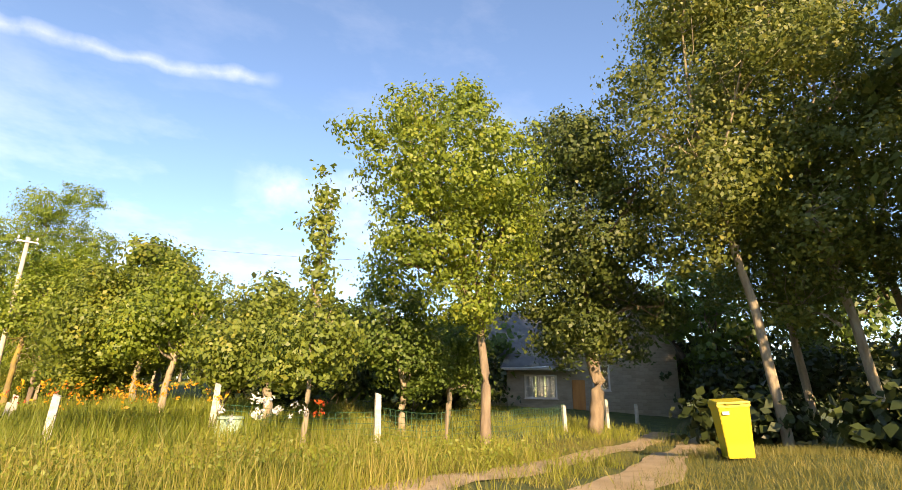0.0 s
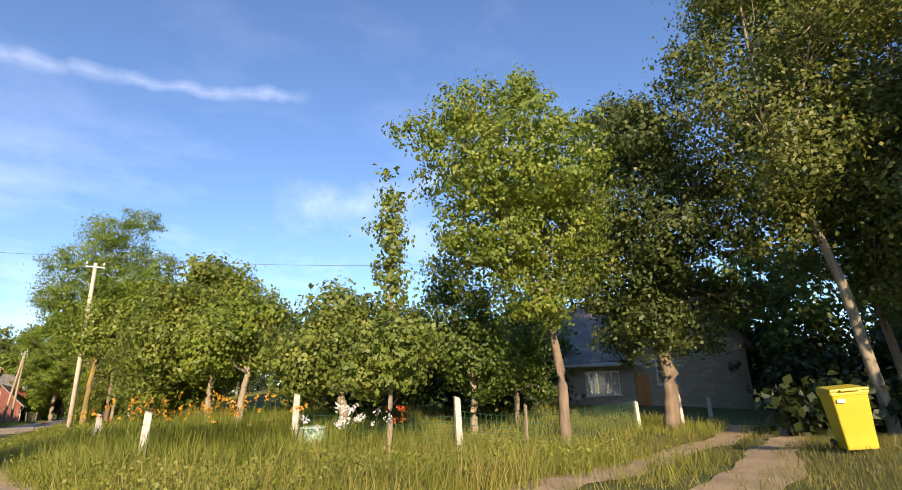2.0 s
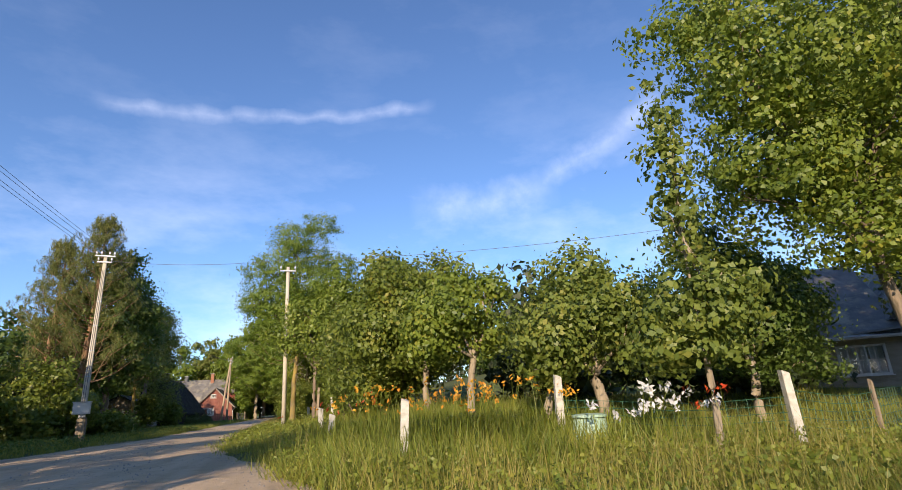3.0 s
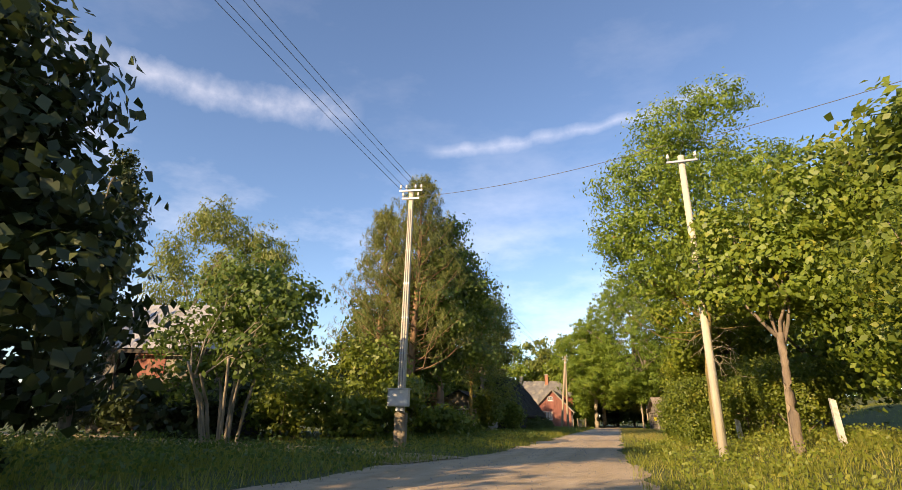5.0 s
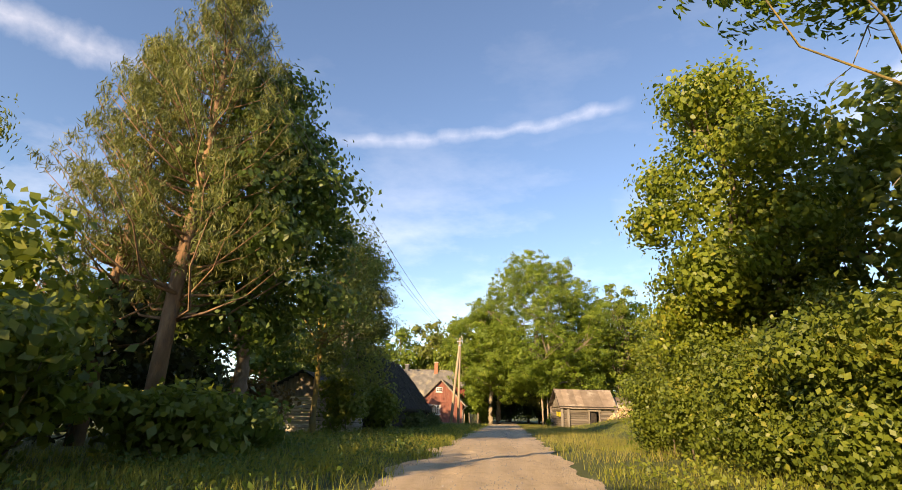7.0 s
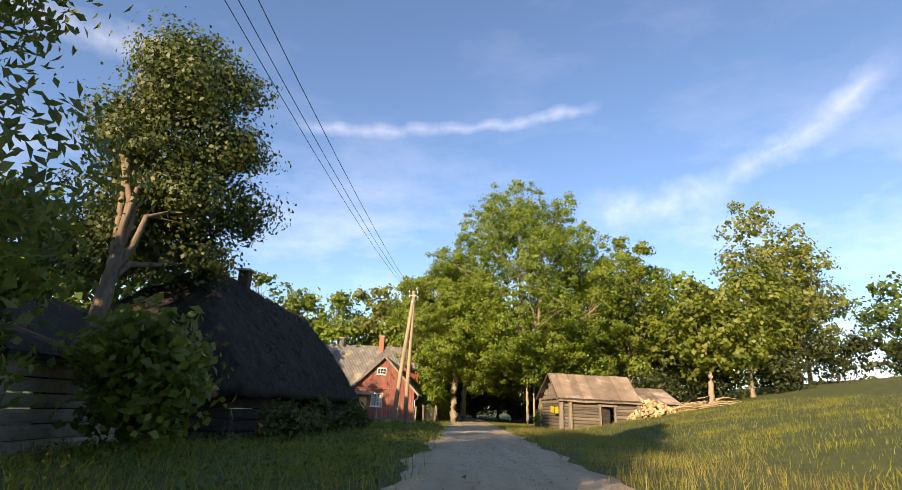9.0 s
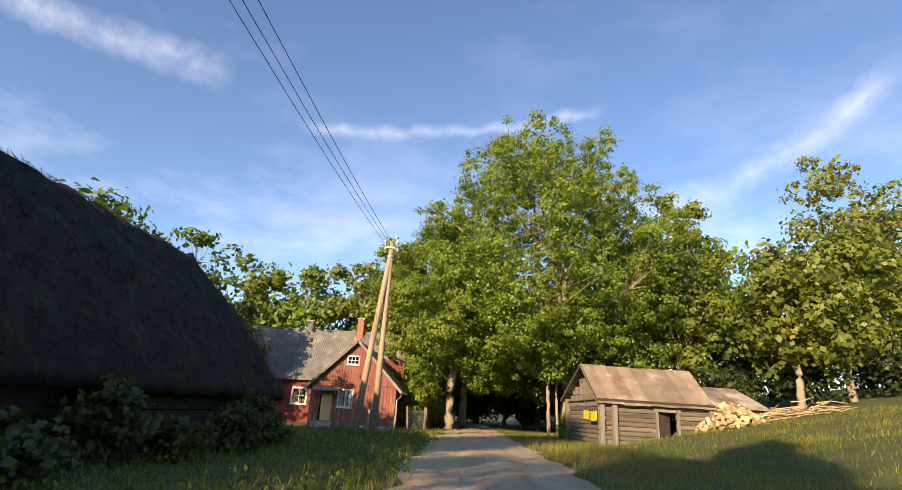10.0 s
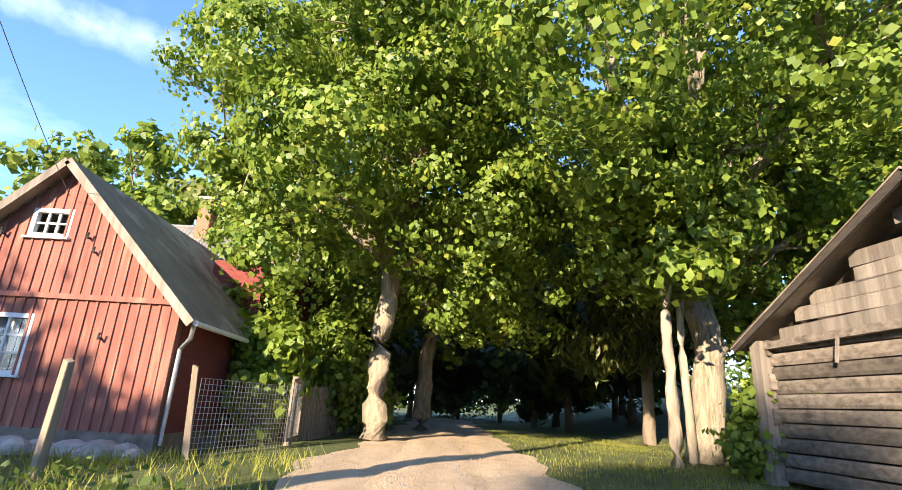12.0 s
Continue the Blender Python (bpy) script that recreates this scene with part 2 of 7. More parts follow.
M["brick"] = surface("red_brick", (0.30, 0.12, 0.07), (0.40, 0.18, 0.10), 6, 0.9, 0.6, 40, c3=(0.22, 0.17, 0.14))
M["dark_brick"] = surface("dark_brown_brick", (0.07, 0.045, 0.035), (0.12, 0.075, 0.055), 6, 0.9, 0.6, 40)
M["plaster"] = surface("grey_silicate_brick", (0.36, 0.32, 0.25), (0.48, 0.43, 0.34), 2, 0.9, 0.5, 40, (1, 1, 3), c3=(0.27, 0.23, 0.18), per_object=0.12)
M["orange_door"] = surface("orange_varnished_door", (0.50, 0.20, 0.05), (0.60, 0.28, 0.08), 2, 0.5, 0.2, 30, (3, 3, 0.4), c3=(0.33, 0.14, 0.05))
M["stone"] = surface("field_stone", (0.30, 0.27, 0.23), (0.46, 0.41, 0.35), 3, 0.9, 0.6, 30, per_object=0.2)
M["plinth"] = surface("plinth_stone", (0.13, 0.105, 0.08), (0.27, 0.22, 0.17), 3.5, 0.9, 1.0, 14, c3=(0.09, 0.085, 0.06))
M["yellow_board"] = surface("yellow_board", (0.62, 0.50, 0.02), (0.72, 0.60, 0.04), 2, 0.6, 0.2, 40, c3=(0.5, 0.42, 0.06))
M["firewood"] = surface("split_firewood", (0.50, 0.36, 0.19), (0.66, 0.50, 0.30), 4, 0.85, 0.5, 30, (3, 3, 1), c3=(0.30, 0.21, 0.13), per_object=0.25)
M["car_paint"] = surface("silver_car_paint", (0.52, 0.53, 0.54), (0.56, 0.57, 0.58), 2, 0.3, 0.0, 40, metallic=0.5)
M["car_glass"] = surface("dark_car_glass", (0.02, 0.025, 0.03), (0.03, 0.035, 0.04), 2, 0.08, 0.0)
M["green_barrel"] = surface("pale_green_plastic", (0.34, 0.52, 0.40), (0.45, 0.60, 0.48), 3, 0.5, 0.05)
M["green_wire"] = surface("green_coated_wire", (0.03, 0.12, 0.06), (0.05, 0.16, 0.08), 8, 0.5, 0.0)
M["petal_white"] = foliage("white_petal", (0.60, 0.60, 0.62), (0.80, 0.80, 0.80), None, 0.3)
M["petal_orange"] = foliage("orange_petal", (0.60, 0.22, 0.02), (0.75, 0.40, 0.03), (0.80, 0.55, 0.05), 0.35)
M["petal_red"] = foliage("red_petal", (0.55, 0.05, 0.02), (0.70, 0.12, 0.03), None, 0.3)
M["blue_sheet"] = surface("blue_grey_sheet", (0.16, 0.20, 0.28), (0.22, 0.26, 0.33), 3, 0.6, 0.1)
M["curtain"] = surface("white_curtain", (0.62, 0.62, 0.60), (0.74, 0.73, 0.70), 5, 0.9, 0.3, 30, (6, 6, 0.3))
M["glass"] = glass_material()


def ground_material():
    """Meadow soil and short turf: greens, straw, bare patches."""
    m = bpy.data.materials.new("turf")
    m.use_nodes = True
    k = Nodes(m.node_tree)
    b = m.node_tree.nodes["Principled BSDF"]
    p = k.add("ShaderNodeTexCoord").outputs["Object"]
    big, mid, small = k.noise(p, 0.12, 4), k.noise(p, 1.3, 5, 0.65), k.noise(p, 22.0, 5, 0.7)
    c = k.ramp(mid, (0.3, (0.055, 0.085, 0.015)), (0.55, (0.11, 0.145, 0.025)), (0.8, (0.19, 0.19, 0.045)))
    c = k.mix(k.ramp(big, (0.48, (0, 0, 0)), (0.75, (0.5, 0.5, 0.5))), c, (0.19, 0.165, 0.06))
    c = k.mix(k.math("MULTIPLY", small, 0.7), c, (0.03, 0.035, 0.012))
    k.link(c, b.inputs["Base Color"])
    b.inputs["Roughness"].default_value = 0.95
    bp = k.add("ShaderNodeBump")
    bp.inputs["Strength"].default_value, bp.inputs["Distance"].default_value = 0.9, 0.06
    k.link(k.math("ADD", small, mid), bp.inputs["Height"])
    k.link(bp.outputs[0], b.inputs["Normal"])
    return m


def road_material(name, c1, c2, c3):
    """Sandy gravel: wheel tracks, damp patches, small stones."""
    m = bpy.data.materials.new(name)
    m.use_nodes = True
    k = Nodes(m.node_tree)
    b = m.node_tree.nodes["Principled BSDF"]
    p = k.add("ShaderNodeTexCoord").outputs["Object"]
    track = k.noise(k.stretch(p, (1.6, 0.12, 1)), 1.1, 4)
    mid, small = k.noise(p, 2.2, 6, 0.7), k.noise(p, 45.0, 4, 0.7)
    v = k.add("ShaderNodeTexVoronoi")
    k.link(p, v.inputs["Vector"])
    v.inputs["Scale"].default_value = 28.0
    c = k.mix(k.ramp(track, (0.35, (0, 0, 0)), (0.65, (1, 1, 1))), c1, c2)
    c = k.mix(k.ramp(mid, (0.5, (0, 0, 0)), (0.75, (0.8, 0.8, 0.8))), c, c3)
    c = k.mix(k.math("MULTIPLY", small, 0.6), c, k.mix(0.5, c, (0.05, 0.04, 0.03)))
    k.link(c, b.inputs["Base Color"])
    b.inputs["Roughness"].default_value = 0.95
    bp = k.add("ShaderNodeBump")
    bp.inputs["Strength"].default_value, bp.inputs["Distance"].default_value = 0.8, 0.03
    k.link(k.math("ADD", k.math("SUBTRACT", mid, k.math("MULTIPLY", v.outputs[0], 0.5)), small), bp.inputs["Height"])
    k.link(bp.outputs[0], b.inputs["Normal"])
    return m


M["turf"] = ground_material()
M["road"] = road_material("sandy_gravel", (0.52, 0.385, 0.235), (0.66, 0.505, 0.33), (0.36, 0.265, 0.16))
M["track"] = road_material("sandy_track", (0.44, 0.32, 0.18), (0.56, 0.42, 0.26), (0.22, 0.18, 0.09))


# ---------------------------------------------------------------- building blocks
class Mesh:
    """Gathers vertices and faces of one part."""

    def __init__(self):
        self.v, self.f = [], []

    def add(self, verts, faces):
        k = len(self.v)
        self.v.extend(tuple(float(c) for c in p) for p in verts)
        self.f.extend(tuple(k + i for i in q) for q in faces)
        return self

    def box(self, c, s, turn=None):
        x, y, z = (0.5 * d for d in s)
        pts = [Vector((i * x, j * y, k * z)) for i in (-1, 1) for j in (-1, 1) for k in (-1, 1)]
        if turn is not None:
            pts = [turn @ p for p in pts]
        return self.add([p + Vector(c) for p in pts], [(0, 1, 3, 2), (4, 6, 7, 5), (0, 4, 5, 1), (2, 3, 7, 6), (0, 2, 6, 4), (1, 5, 7, 3)])

    def beam(self, a, b, w, h=None):
        """A squared timber from a to b."""
        a, b = Vector(a), Vector(b)
        q = (b - a).to_track_quat("Z", "Y").to_matrix()
        return self.box((a + b) / 2, (w, h or w, (b - a).length), q)

    def tube(self, path, radii, n=8, cap=True):
        path = [Vector(p) for p in path]
        rings = []
        for i, p in enumerate(path):
            d = (path[min(i + 1, len(path) - 1)] - path[max(i - 1, 0)]).normalized()
            q = d.to_track_quat("Z", "Y").to_matrix()
            r = radii[i] if hasattr(radii, "__len__") else radii
            rings.append([p + q @ Vector((r * math.cos(6.28319 * k / n), r * math.sin(6.28319 * k / n), 0)) for k in range(n)])
        faces = [(i * n + k, i * n + (k + 1) % n, (i + 1) * n + (k + 1) % n, (i + 1) * n + k) for i in range(len(path) - 1) for k in range(n)]
        if cap:
            faces += [tuple(range(n - 1, -1, -1)), tuple((len(path) - 1) * n + k for k in range(n))]
        return self.add([p for r in rings for p in r], faces)

    def prism(self, outline, a, b):
        """An outline of (u, z) pushed along the third axis from a to b; u is x and the push is y."""
        n = len(outline)
        pts = [(u, a, z) for u, z in outline] + [(u, b, z) for u, z in outline]
        return self.add(pts, [tuple(range(n)), tuple(range(2 * n - 1, n - 1, -1))] + [(i, n + i, n + (i + 1) % n, (i + 1) % n) for i in range(n)])

    def data(self, name, material, smooth=False, bevel=0.0):
        me = bpy.data.meshes.new(name)
        me.from_pydata(self.v, [], self.f)
        bm = bmesh.new()
        bm.from_mesh(me)
        bmesh.ops.recalc_face_normals(bm, faces=bm.faces)
        if bevel:
            bmesh.ops.bevel(bm, geom=bm.edges[:], offset=bevel, segments=2, affect="EDGES", clamp_overlap=True)
        bm.to_mesh(me)
        bm.free()
        me.materials.append(material)
        if smooth:
            me.polygons.foreach_set("use_smooth", [True] * len(me.polygons))
        return me


def thing(name, label, category, at=(0, 0, 0), turn=0.0, group="", kind=""):
    """A top-level thing: an Empty at its base."""
    ob = new(name)
    ob.empty_display_size = 0.3
    ob.matrix_world = pose(*at, 0, 0, turn)
    return tagged(ob, label, category, group, kind)


def part(name, mesh, material, parent, label="", smooth=False, bevel=0.0):
    data = mesh.data(name, material, smooth, bevel) if isinstance(mesh, Mesh) else mesh
    ob = new(name, data)
    ob.parent = parent
    return tagged(ob, label)


def single(name, mesh, material, label, category, group="", kind="", smooth=False, bevel=0.0):
    data = mesh.data(name, material, smooth, bevel) if isinstance(mesh, Mesh) else mesh
    return tagged(new(name, data), label, category, group, kind)


def fast_mesh(name, verts, polys, material):
    """A mesh from arrays: verts (n, 3), polys (m, k)."""
    me = bpy.data.meshes.new(name)
    m, k = polys.shape
    me.vertices.add(len(verts))
    me.vertices.foreach_set("co", np.ascontiguousarray(verts, np.float32).ravel())
    me.loops.add(m * k)
    me.loops.foreach_set("vertex_index", np.ascontiguousarray(polys, np.int32).ravel())
    me.polygons.add(m)
    me.polygons.foreach_set("loop_start", np.arange(m, dtype=np.int32) * k)
    me.update(calc_edges=True)
    me.materials.append(material)
    return me


def smooth(a, b, x):
    t = np.clip((np.asarray(x, float) - a) / (b - a), 0, 1)
    return t * t * (3 - 2 * t)


# ---------------------------------------------------------------- the lie of the land
PACE = 0.8  # lengths along the lane were paced out: one pace in metres


def road_right(y):
    """x of the road's right edge."""
    y = np.asarray(y, float) / PACE
    return np.where(y < 3, 2.0 + (3 - y) * 0.2, 2.0 - 0.95 * smooth(3, 30, y)) + 0.12 * np.sin(y * 0.9) + 0.08 * np.sin(y * 2.3)


def road_left(y):
    right, y = road_right(y), np.asarray(y, float) / PACE
    return right - 4.0 - 2.2 * (1 - smooth(8, 24, y)) + 0.15 * np.sin(y * 0.7 + 1)


def height(x, y):
    """The ground: a flat lane, a garden bank to its right, a mound by the driveway, a rising meadow further on."""
    right = road_right(y)
    x, y = np.asarray(x, float), np.asarray(y, float) / PACE
    slope = 0.3 * np.exp(-(((x - 18.0) / 3.0) ** 2) - ((y + 20.0) / 3.2) ** 2) - 0.2 * smooth(8, 15, x) * (1 - smooth(-8, 4, y))
    bank = smooth(0.7, 6.5, x - right) * (0.10 + 0.72 * smooth(-11, 4, y)) * (1 - smooth(30, 48, y))
    meadow = 0.19 * np.clip(x - 6.3, 0, 30) * smooth(40, 62, y)
    left = -0.22 * smooth(-3, -7, x) * smooth(88, 100, y)
    small = 0.035 * np.sin(x * 1.7 + y * 0.6) * np.sin(y * 1.1 - x * 0.4) * np.minimum(1, np.abs(x + 0.7) / 6)
    return 0.12 + slope + bank + meadow + left + small


def H(x, y):
    return float(height(x, y))


def spread_axis(lo, hi, step, far):
    mid = np.arange(lo, hi + 0.01, step)
    out = [step]
    while sum(out) < far:
        out.append(out[-1] * 1.45)
    run = np.cumsum(out)
    return np.r_[lo - run[::-1], mid, hi + run]


gx, gy = spread_axis(-38, 45, 0.7, 1500), spread_axis(-45, 115, 0.75, 1500)
XX, YY = np.meshgrid(gx, gy)
ZZ = height(XX, YY)
iy, ix = np.mgrid[0 : len(gy) - 1, 0 : len(gx) - 1]
base = (iy * len(gx) + ix).ravel()
ground = fast_mesh("ground", np.c_[XX.ravel(), YY.ravel(), ZZ.ravel()], np.c_[base, base + 1, base + 1 + len(gx), base + len(gx)], M["turf"])
ground.polygons.foreach_set("use_smooth", [True] * len(ground.polygons))
tagged(new("ground", ground), "grassy village ground rising into a garden slope", "ground", kind="structure")


def strip(name, left, right, material, label, across=9, lift=0.035, rise=0.0):
    """A track between two rows of points, crowned a little, following the ground."""
    left, right = np.array(left, float), np.array(right, float)
    u = np.linspace(0, 1, across)
    pts = left[:, None] * (1 - u[None, :, None]) + right[:, None] * u[None, :, None]
    grain = np.random.default_rng(len(left)).normal(size=(len(left) + 4, across))
    grain = (grain[:-4] + grain[1:-3] + grain[2:-2] + grain[3:-1] + grain[4:]) * 0.004
    ruts = -0.045 * np.exp(-(((u - 0.28) / 0.07) ** 2)) - 0.04 * np.exp(-(((u - 0.70) / 0.08) ** 2)) if across > 12 else 0 * u
    z = height(pts[..., 0], pts[..., 1]) + (lift + (0.03 if across > 12 else 0)) * np.sin(np.pi * np.clip(u, 0.02, 0.98)) ** 0.5 + ruts + (grain if across > 12 else 0) * np.sin(np.pi * u) - 0.004 + rise
    v = np.concatenate([pts, z[..., None]], -1).reshape(-1, 3)
    i, j = np.mgrid[0 : len(left) - 1, 0 : across - 1]
    k = (i * across + j).ravel()
    me = fast_mesh(name, v, np.c_[k, k + 1, k + 1 + across, k + across], material)
    me.polygons.foreach_set("use_smooth", [True] * len(me.polygons))
    return tagged(new(name, me), label, "road", kind="structure")


ry = np.arange(-60, 118, 0.45)
strip("road", np.c_[road_left(ry), ry], np.c_[road_right(ry), ry], M["road"], "sandy gravel village road with worn wheel tracks", 25)


def lane(name, way, width, material, label, offset=0.0):
    pts, way = [], [(x, y * PACE) for x, y in way]
    for (ax, ay), (bx, by) in zip(way, way[1:]):
        n = max(2, int(math.hypot(bx - ax, by - ay) / 0.5))
        pts += [(ax + (bx - ax) * i / n, ay + (by - ay) * i / n) for i in range(n)]
    pts = np.array(pts + [way[-1]])
    d = np.gradient(pts, axis=0)
    d /= np.linalg.norm(d, axis=1)[:, None]
    nrm = np.c_[-d[:, 1], d[:, 0]]
    k = np.arange(len(pts))[:, None]
    w = width / 2 * (1 + 0.12 * np.sin(k * 0.7) + 0.08 * np.sin(k * 1.9))
    pts = pts + nrm * (offset + 0.06 * np.sin(k * 0.45 + offset))
    return strip(name, pts + nrm * w, pts - nrm * w, material, label, 9, 0.012, 0.03)


lane("driveway", [(7.6, -19.2), (9.7, -18.0), (12.0, -16.8), (14.6, -15.6), (17.4, -14.4), (19.6, -13.4), (23.0, -11.6), (27.0, -9.0)], 0.95, M["track"], "worn sandy wheel track of the driveway to the house")
lane("driveway", [(8.4, -21.6), (11.3, -19.8), (14.3, -18.5), (18.0, -16.5), (22.0, -14.2), (26.5, -11.5)], 1.0, M["track"], "worn sandy wheel track of the driveway to the house")
lane("side_track", [(-3.5, 15.5), (-9, 17.5), (-16, 19), (-26, 19), (-45, 17)], 3.2, M["track"], "sandy side track branching off the road")


# ---------------------------------------------------------------- plants
def leaf_mesh(name, centres, size, rng, material, droop=0.35, narrow=0.55, vary=0.35, facing=None, scale=1.0, broad=False, loose=0.38):
    """One folded four-cornered leaf at each centre, turned loosely towards facing."""
    n = len(centres)
    d = rng.normal(size=(n, 3))
    d[:, 2] -= droop
    o = rng.normal(size=(n, 3))
    if facing is not None:
        o = o * loose + facing / (np.linalg.norm(facing, axis=1)[:, None] + 1e-9)
        o /= np.linalg.norm(o, axis=1)[:, None]
        d -= o * (d * o).sum(1)[:, None] * 0.85
    d /= np.linalg.norm(d, axis=1)[:, None]
    w = np.cross(d, o)
    w /= np.linalg.norm(w, axis=1)[:, None] + 1e-9
    up = np.cross(w, d)
    L = size * (scale * (1 + vary * rng.uniform(-1, 1, n)))[:, None]
    c = np.asarray(centres)
    if broad:
        W = w * L * narrow
        v = np.stack([c - d * L / 2, c - d * L * 0.2 + W * 0.5 + up * L * 0.1, c + d * L * 0.22 + W * 0.42 + up * L * 0.06, c + d * L / 2 - up * L * 0.08, c + d * L * 0.22 - W * 0.42 + up * L * 0.06, c - d * L * 0.2 - W * 0.5 + up * L * 0.1], 1).reshape(-1, 3)
        return fast_mesh(name, v, np.arange(6 * n).reshape(n, 6), material)
    v = np.stack([c - d * L / 2, c + w * L * narrow / 2 + up * L * 0.12, c + d * L / 2, c - w * L * narrow / 2 + up * L * 0.12], 1).reshape(-1, 3)
    return fast_mesh(name, v, np.arange(4 * n).reshape(n, 4), material)


def crown_points(lobes, clumps, per, clump, rng, hollow=0.6, flat=0.7, fill=0.13):
    """Leaf places: clumps on the shells of uneven lobes (x, y, z, rx, ry, rz), and larger leaves deep inside."""
    per = max(8, int(per * 0.54))
    lobes = np.array(lobes, float)
    wgt = (lobes[:, 3] * lobes[:, 4] * lobes[:, 5]) ** 0.67
    which = rng.choice(len(lobes), clumps, p=wgt / wgt.sum())
    d = rng.normal(size=(clumps, 3))
    d /= np.linalg.norm(d, axis=1)[:, None]
    wave = 1 + 0.16 * np.sin(d[:, 0] * 5 + which) * np.sin(d[:, 1] * 4 + 2 * which) + 0.12 * np.sin(d[:, 2] * 9 + which * 3)
    r = (hollow + (1 - hollow) * rng.uniform(0, 1, clumps) ** 0.5) * wave
    c = lobes[which, :3] + d * r[:, None] * lobes[which, 3:]
    g = rng.normal(size=(clumps * per, 3))
    p = np.repeat(c, per, 0) + g * np.array([clump, clump, clump * flat]) * rng.uniform(0.5, 1.2, (clumps, 1)).repeat(per, 0)
    facing = g * 0.45 + d.repeat(per, 0) * 1.0 + np.array([0, 0, 0.12])
    m = int(clumps * per * fill)
    inner = rng.choice(len(lobes), m, p=wgt / wgt.sum())
    e = rng.normal(size=(m, 3))
    e /= np.linalg.norm(e, axis=1)[:, None]
    q = lobes[inner, :3] + e * lobes[inner, 3:] * (0.72 * rng.uniform(0, 1, m) ** 0.4)[:, None]
    scale = np.r_[np.full(len(p), 1.3), np.full(m, 1.5)]
    return c, np.r_[p, q], np.r_[facing, e + rng.normal(size=(m, 3)) * 0.5], scale


def limb(mesh, a, b, r0, r1, rng, n=6, sag=0.12, steps=5):
    a, b = np.array(a, float), np.array(b, float)
    span = np.linalg.norm(b - a)
    pts = [a + (b - a) * t + np.r_[rng.normal(size=2), rng.normal() * 0.6] * span * 0.05 * math.sin(math.pi * t) - np.array([0, 0, sag * span * math.sin(math.pi * t) * 0.5]) for t in np.linspace(0, 1, steps)]
    mesh.tube(pts, [r0 + (r1 - r0) * t for t in np.linspace(0, 1, steps)], n)
    return pts


def tree(name, label, at, trunk_h, r, lobes, leaf, bark, seed, clumps=500, per=40, clump=0.35, size=0.12, lean=(0, 0), forks=5, twigs=9,
         category="tree", group="", stems=1, droop=0.35, narrow=0.70, hollow=0.62, bare=0, broad=False):
    """Trunk and limbs, and a crown of single leaves. Lobes are given from the tree's foot."""
    rng = np.random.default_rng(seed)
    at = (at[0], at[1] * PACE)
    ob = thing(name, label, category, (at[0], at[1], H(*at) - 0.05), 0, group)
    wood = Mesh()
    centres, pts, facing, scale = crown_points(lobes, clumps, per, clump, rng, hollow)
    for s in range(stems):
        off = np.array([0, 0]) if stems == 1 else rng.normal(size=2) * 0.35
        top = np.array([lean[0] + off[0] * 2.2, lean[1] + off[1] * 2.2, trunk_h * (1 if stems == 1 else rng.uniform(0.8, 1.1))])
        mid = np.array([lean[0] * 0.35 + off[0] * 1.4 + rng.normal() * r * 0.5, lean[1] * 0.35 + off[1] * 1.4 + rng.normal() * r * 0.5, trunk_h * 0.5])
        path = [(off[0], off[1], -0.25), (off[0], off[1], 0.12), tuple(mid * 0.5 + np.array([off[0], off[1], 0]) * 0.5), tuple(mid), tuple((mid + top) / 2 + np.r_[rng.normal(size=2) * r * 0.4, 0]), tuple(top)]
        fine, girth = [], []
        for (a, ra), (b, rb) in zip(zip(path, (1.5, 1.15, 1.0, 0.93, 0.85)), zip(path[1:], (1.15, 1.0, 0.93, 0.85, 0.75))):
            for t in (0.0, 0.34, 0.67):
                fine.append(tuple(np.array(a) * (1 - t) + np.array(b) * t + rng.normal(size=3) * np.array([0.05, 0.05, 0]) * r))
                girth.append(r * (ra + (rb - ra) * t) * rng.uniform(0.93, 1.07))
        wood.tube(fine + [path[-1]], girth + [r * 0.75], 12)
        lob = np.array(lobes, float)
        order = rng.permutation(len(lob))[: max(1, forks // stems)]
        for j in order:
            end = lob[j, :3] + rng.normal(size=3) * lob[j, 3:] * 0.2
            start = top * (0.80 + 0.2 * rng.uniform()) if end[2] > top[2] * 0.9 else np.array([top[0] * 0.8, top[1] * 0.8, max(end[2] * 0.8, trunk_h * 0.45)])
            pl = limb(wood, start, end, r * 0.48, r * 0.14, rng, 6, -0.22)
            near = centres[np.argsort(np.linalg.norm(centres - end, axis=1))[: max(6, clumps // 12)]]
            for c in near[rng.permutation(len(near))[: max(2, twigs // stems)]]:
                limb(wood, pl[rng.integers(2, 5)], c, r * 0.12 + 0.008, 0.006, rng, 3, 0.05, 4)
    for _ in range(bare):
        c = centres[rng.integers(len(centres))]
        limb(wood, (top[0], top[1], trunk_h * 0.8), c * np.array([1, 1, 0.7]), 0.025, 0.006, rng, 4, 0.5, 5)
    part("trunk", wood, bark, ob, smooth=True)
    tagged(part("crown", leaf_mesh("crown", pts, size, rng, leaf, droop, narrow, 0.35, facing, scale, broad), leaf, ob), kind="stuff")
    return ob


def ball(cx, cy, cz, r, rz=None):
    return (cx, cy, cz, r, r, rz or r)


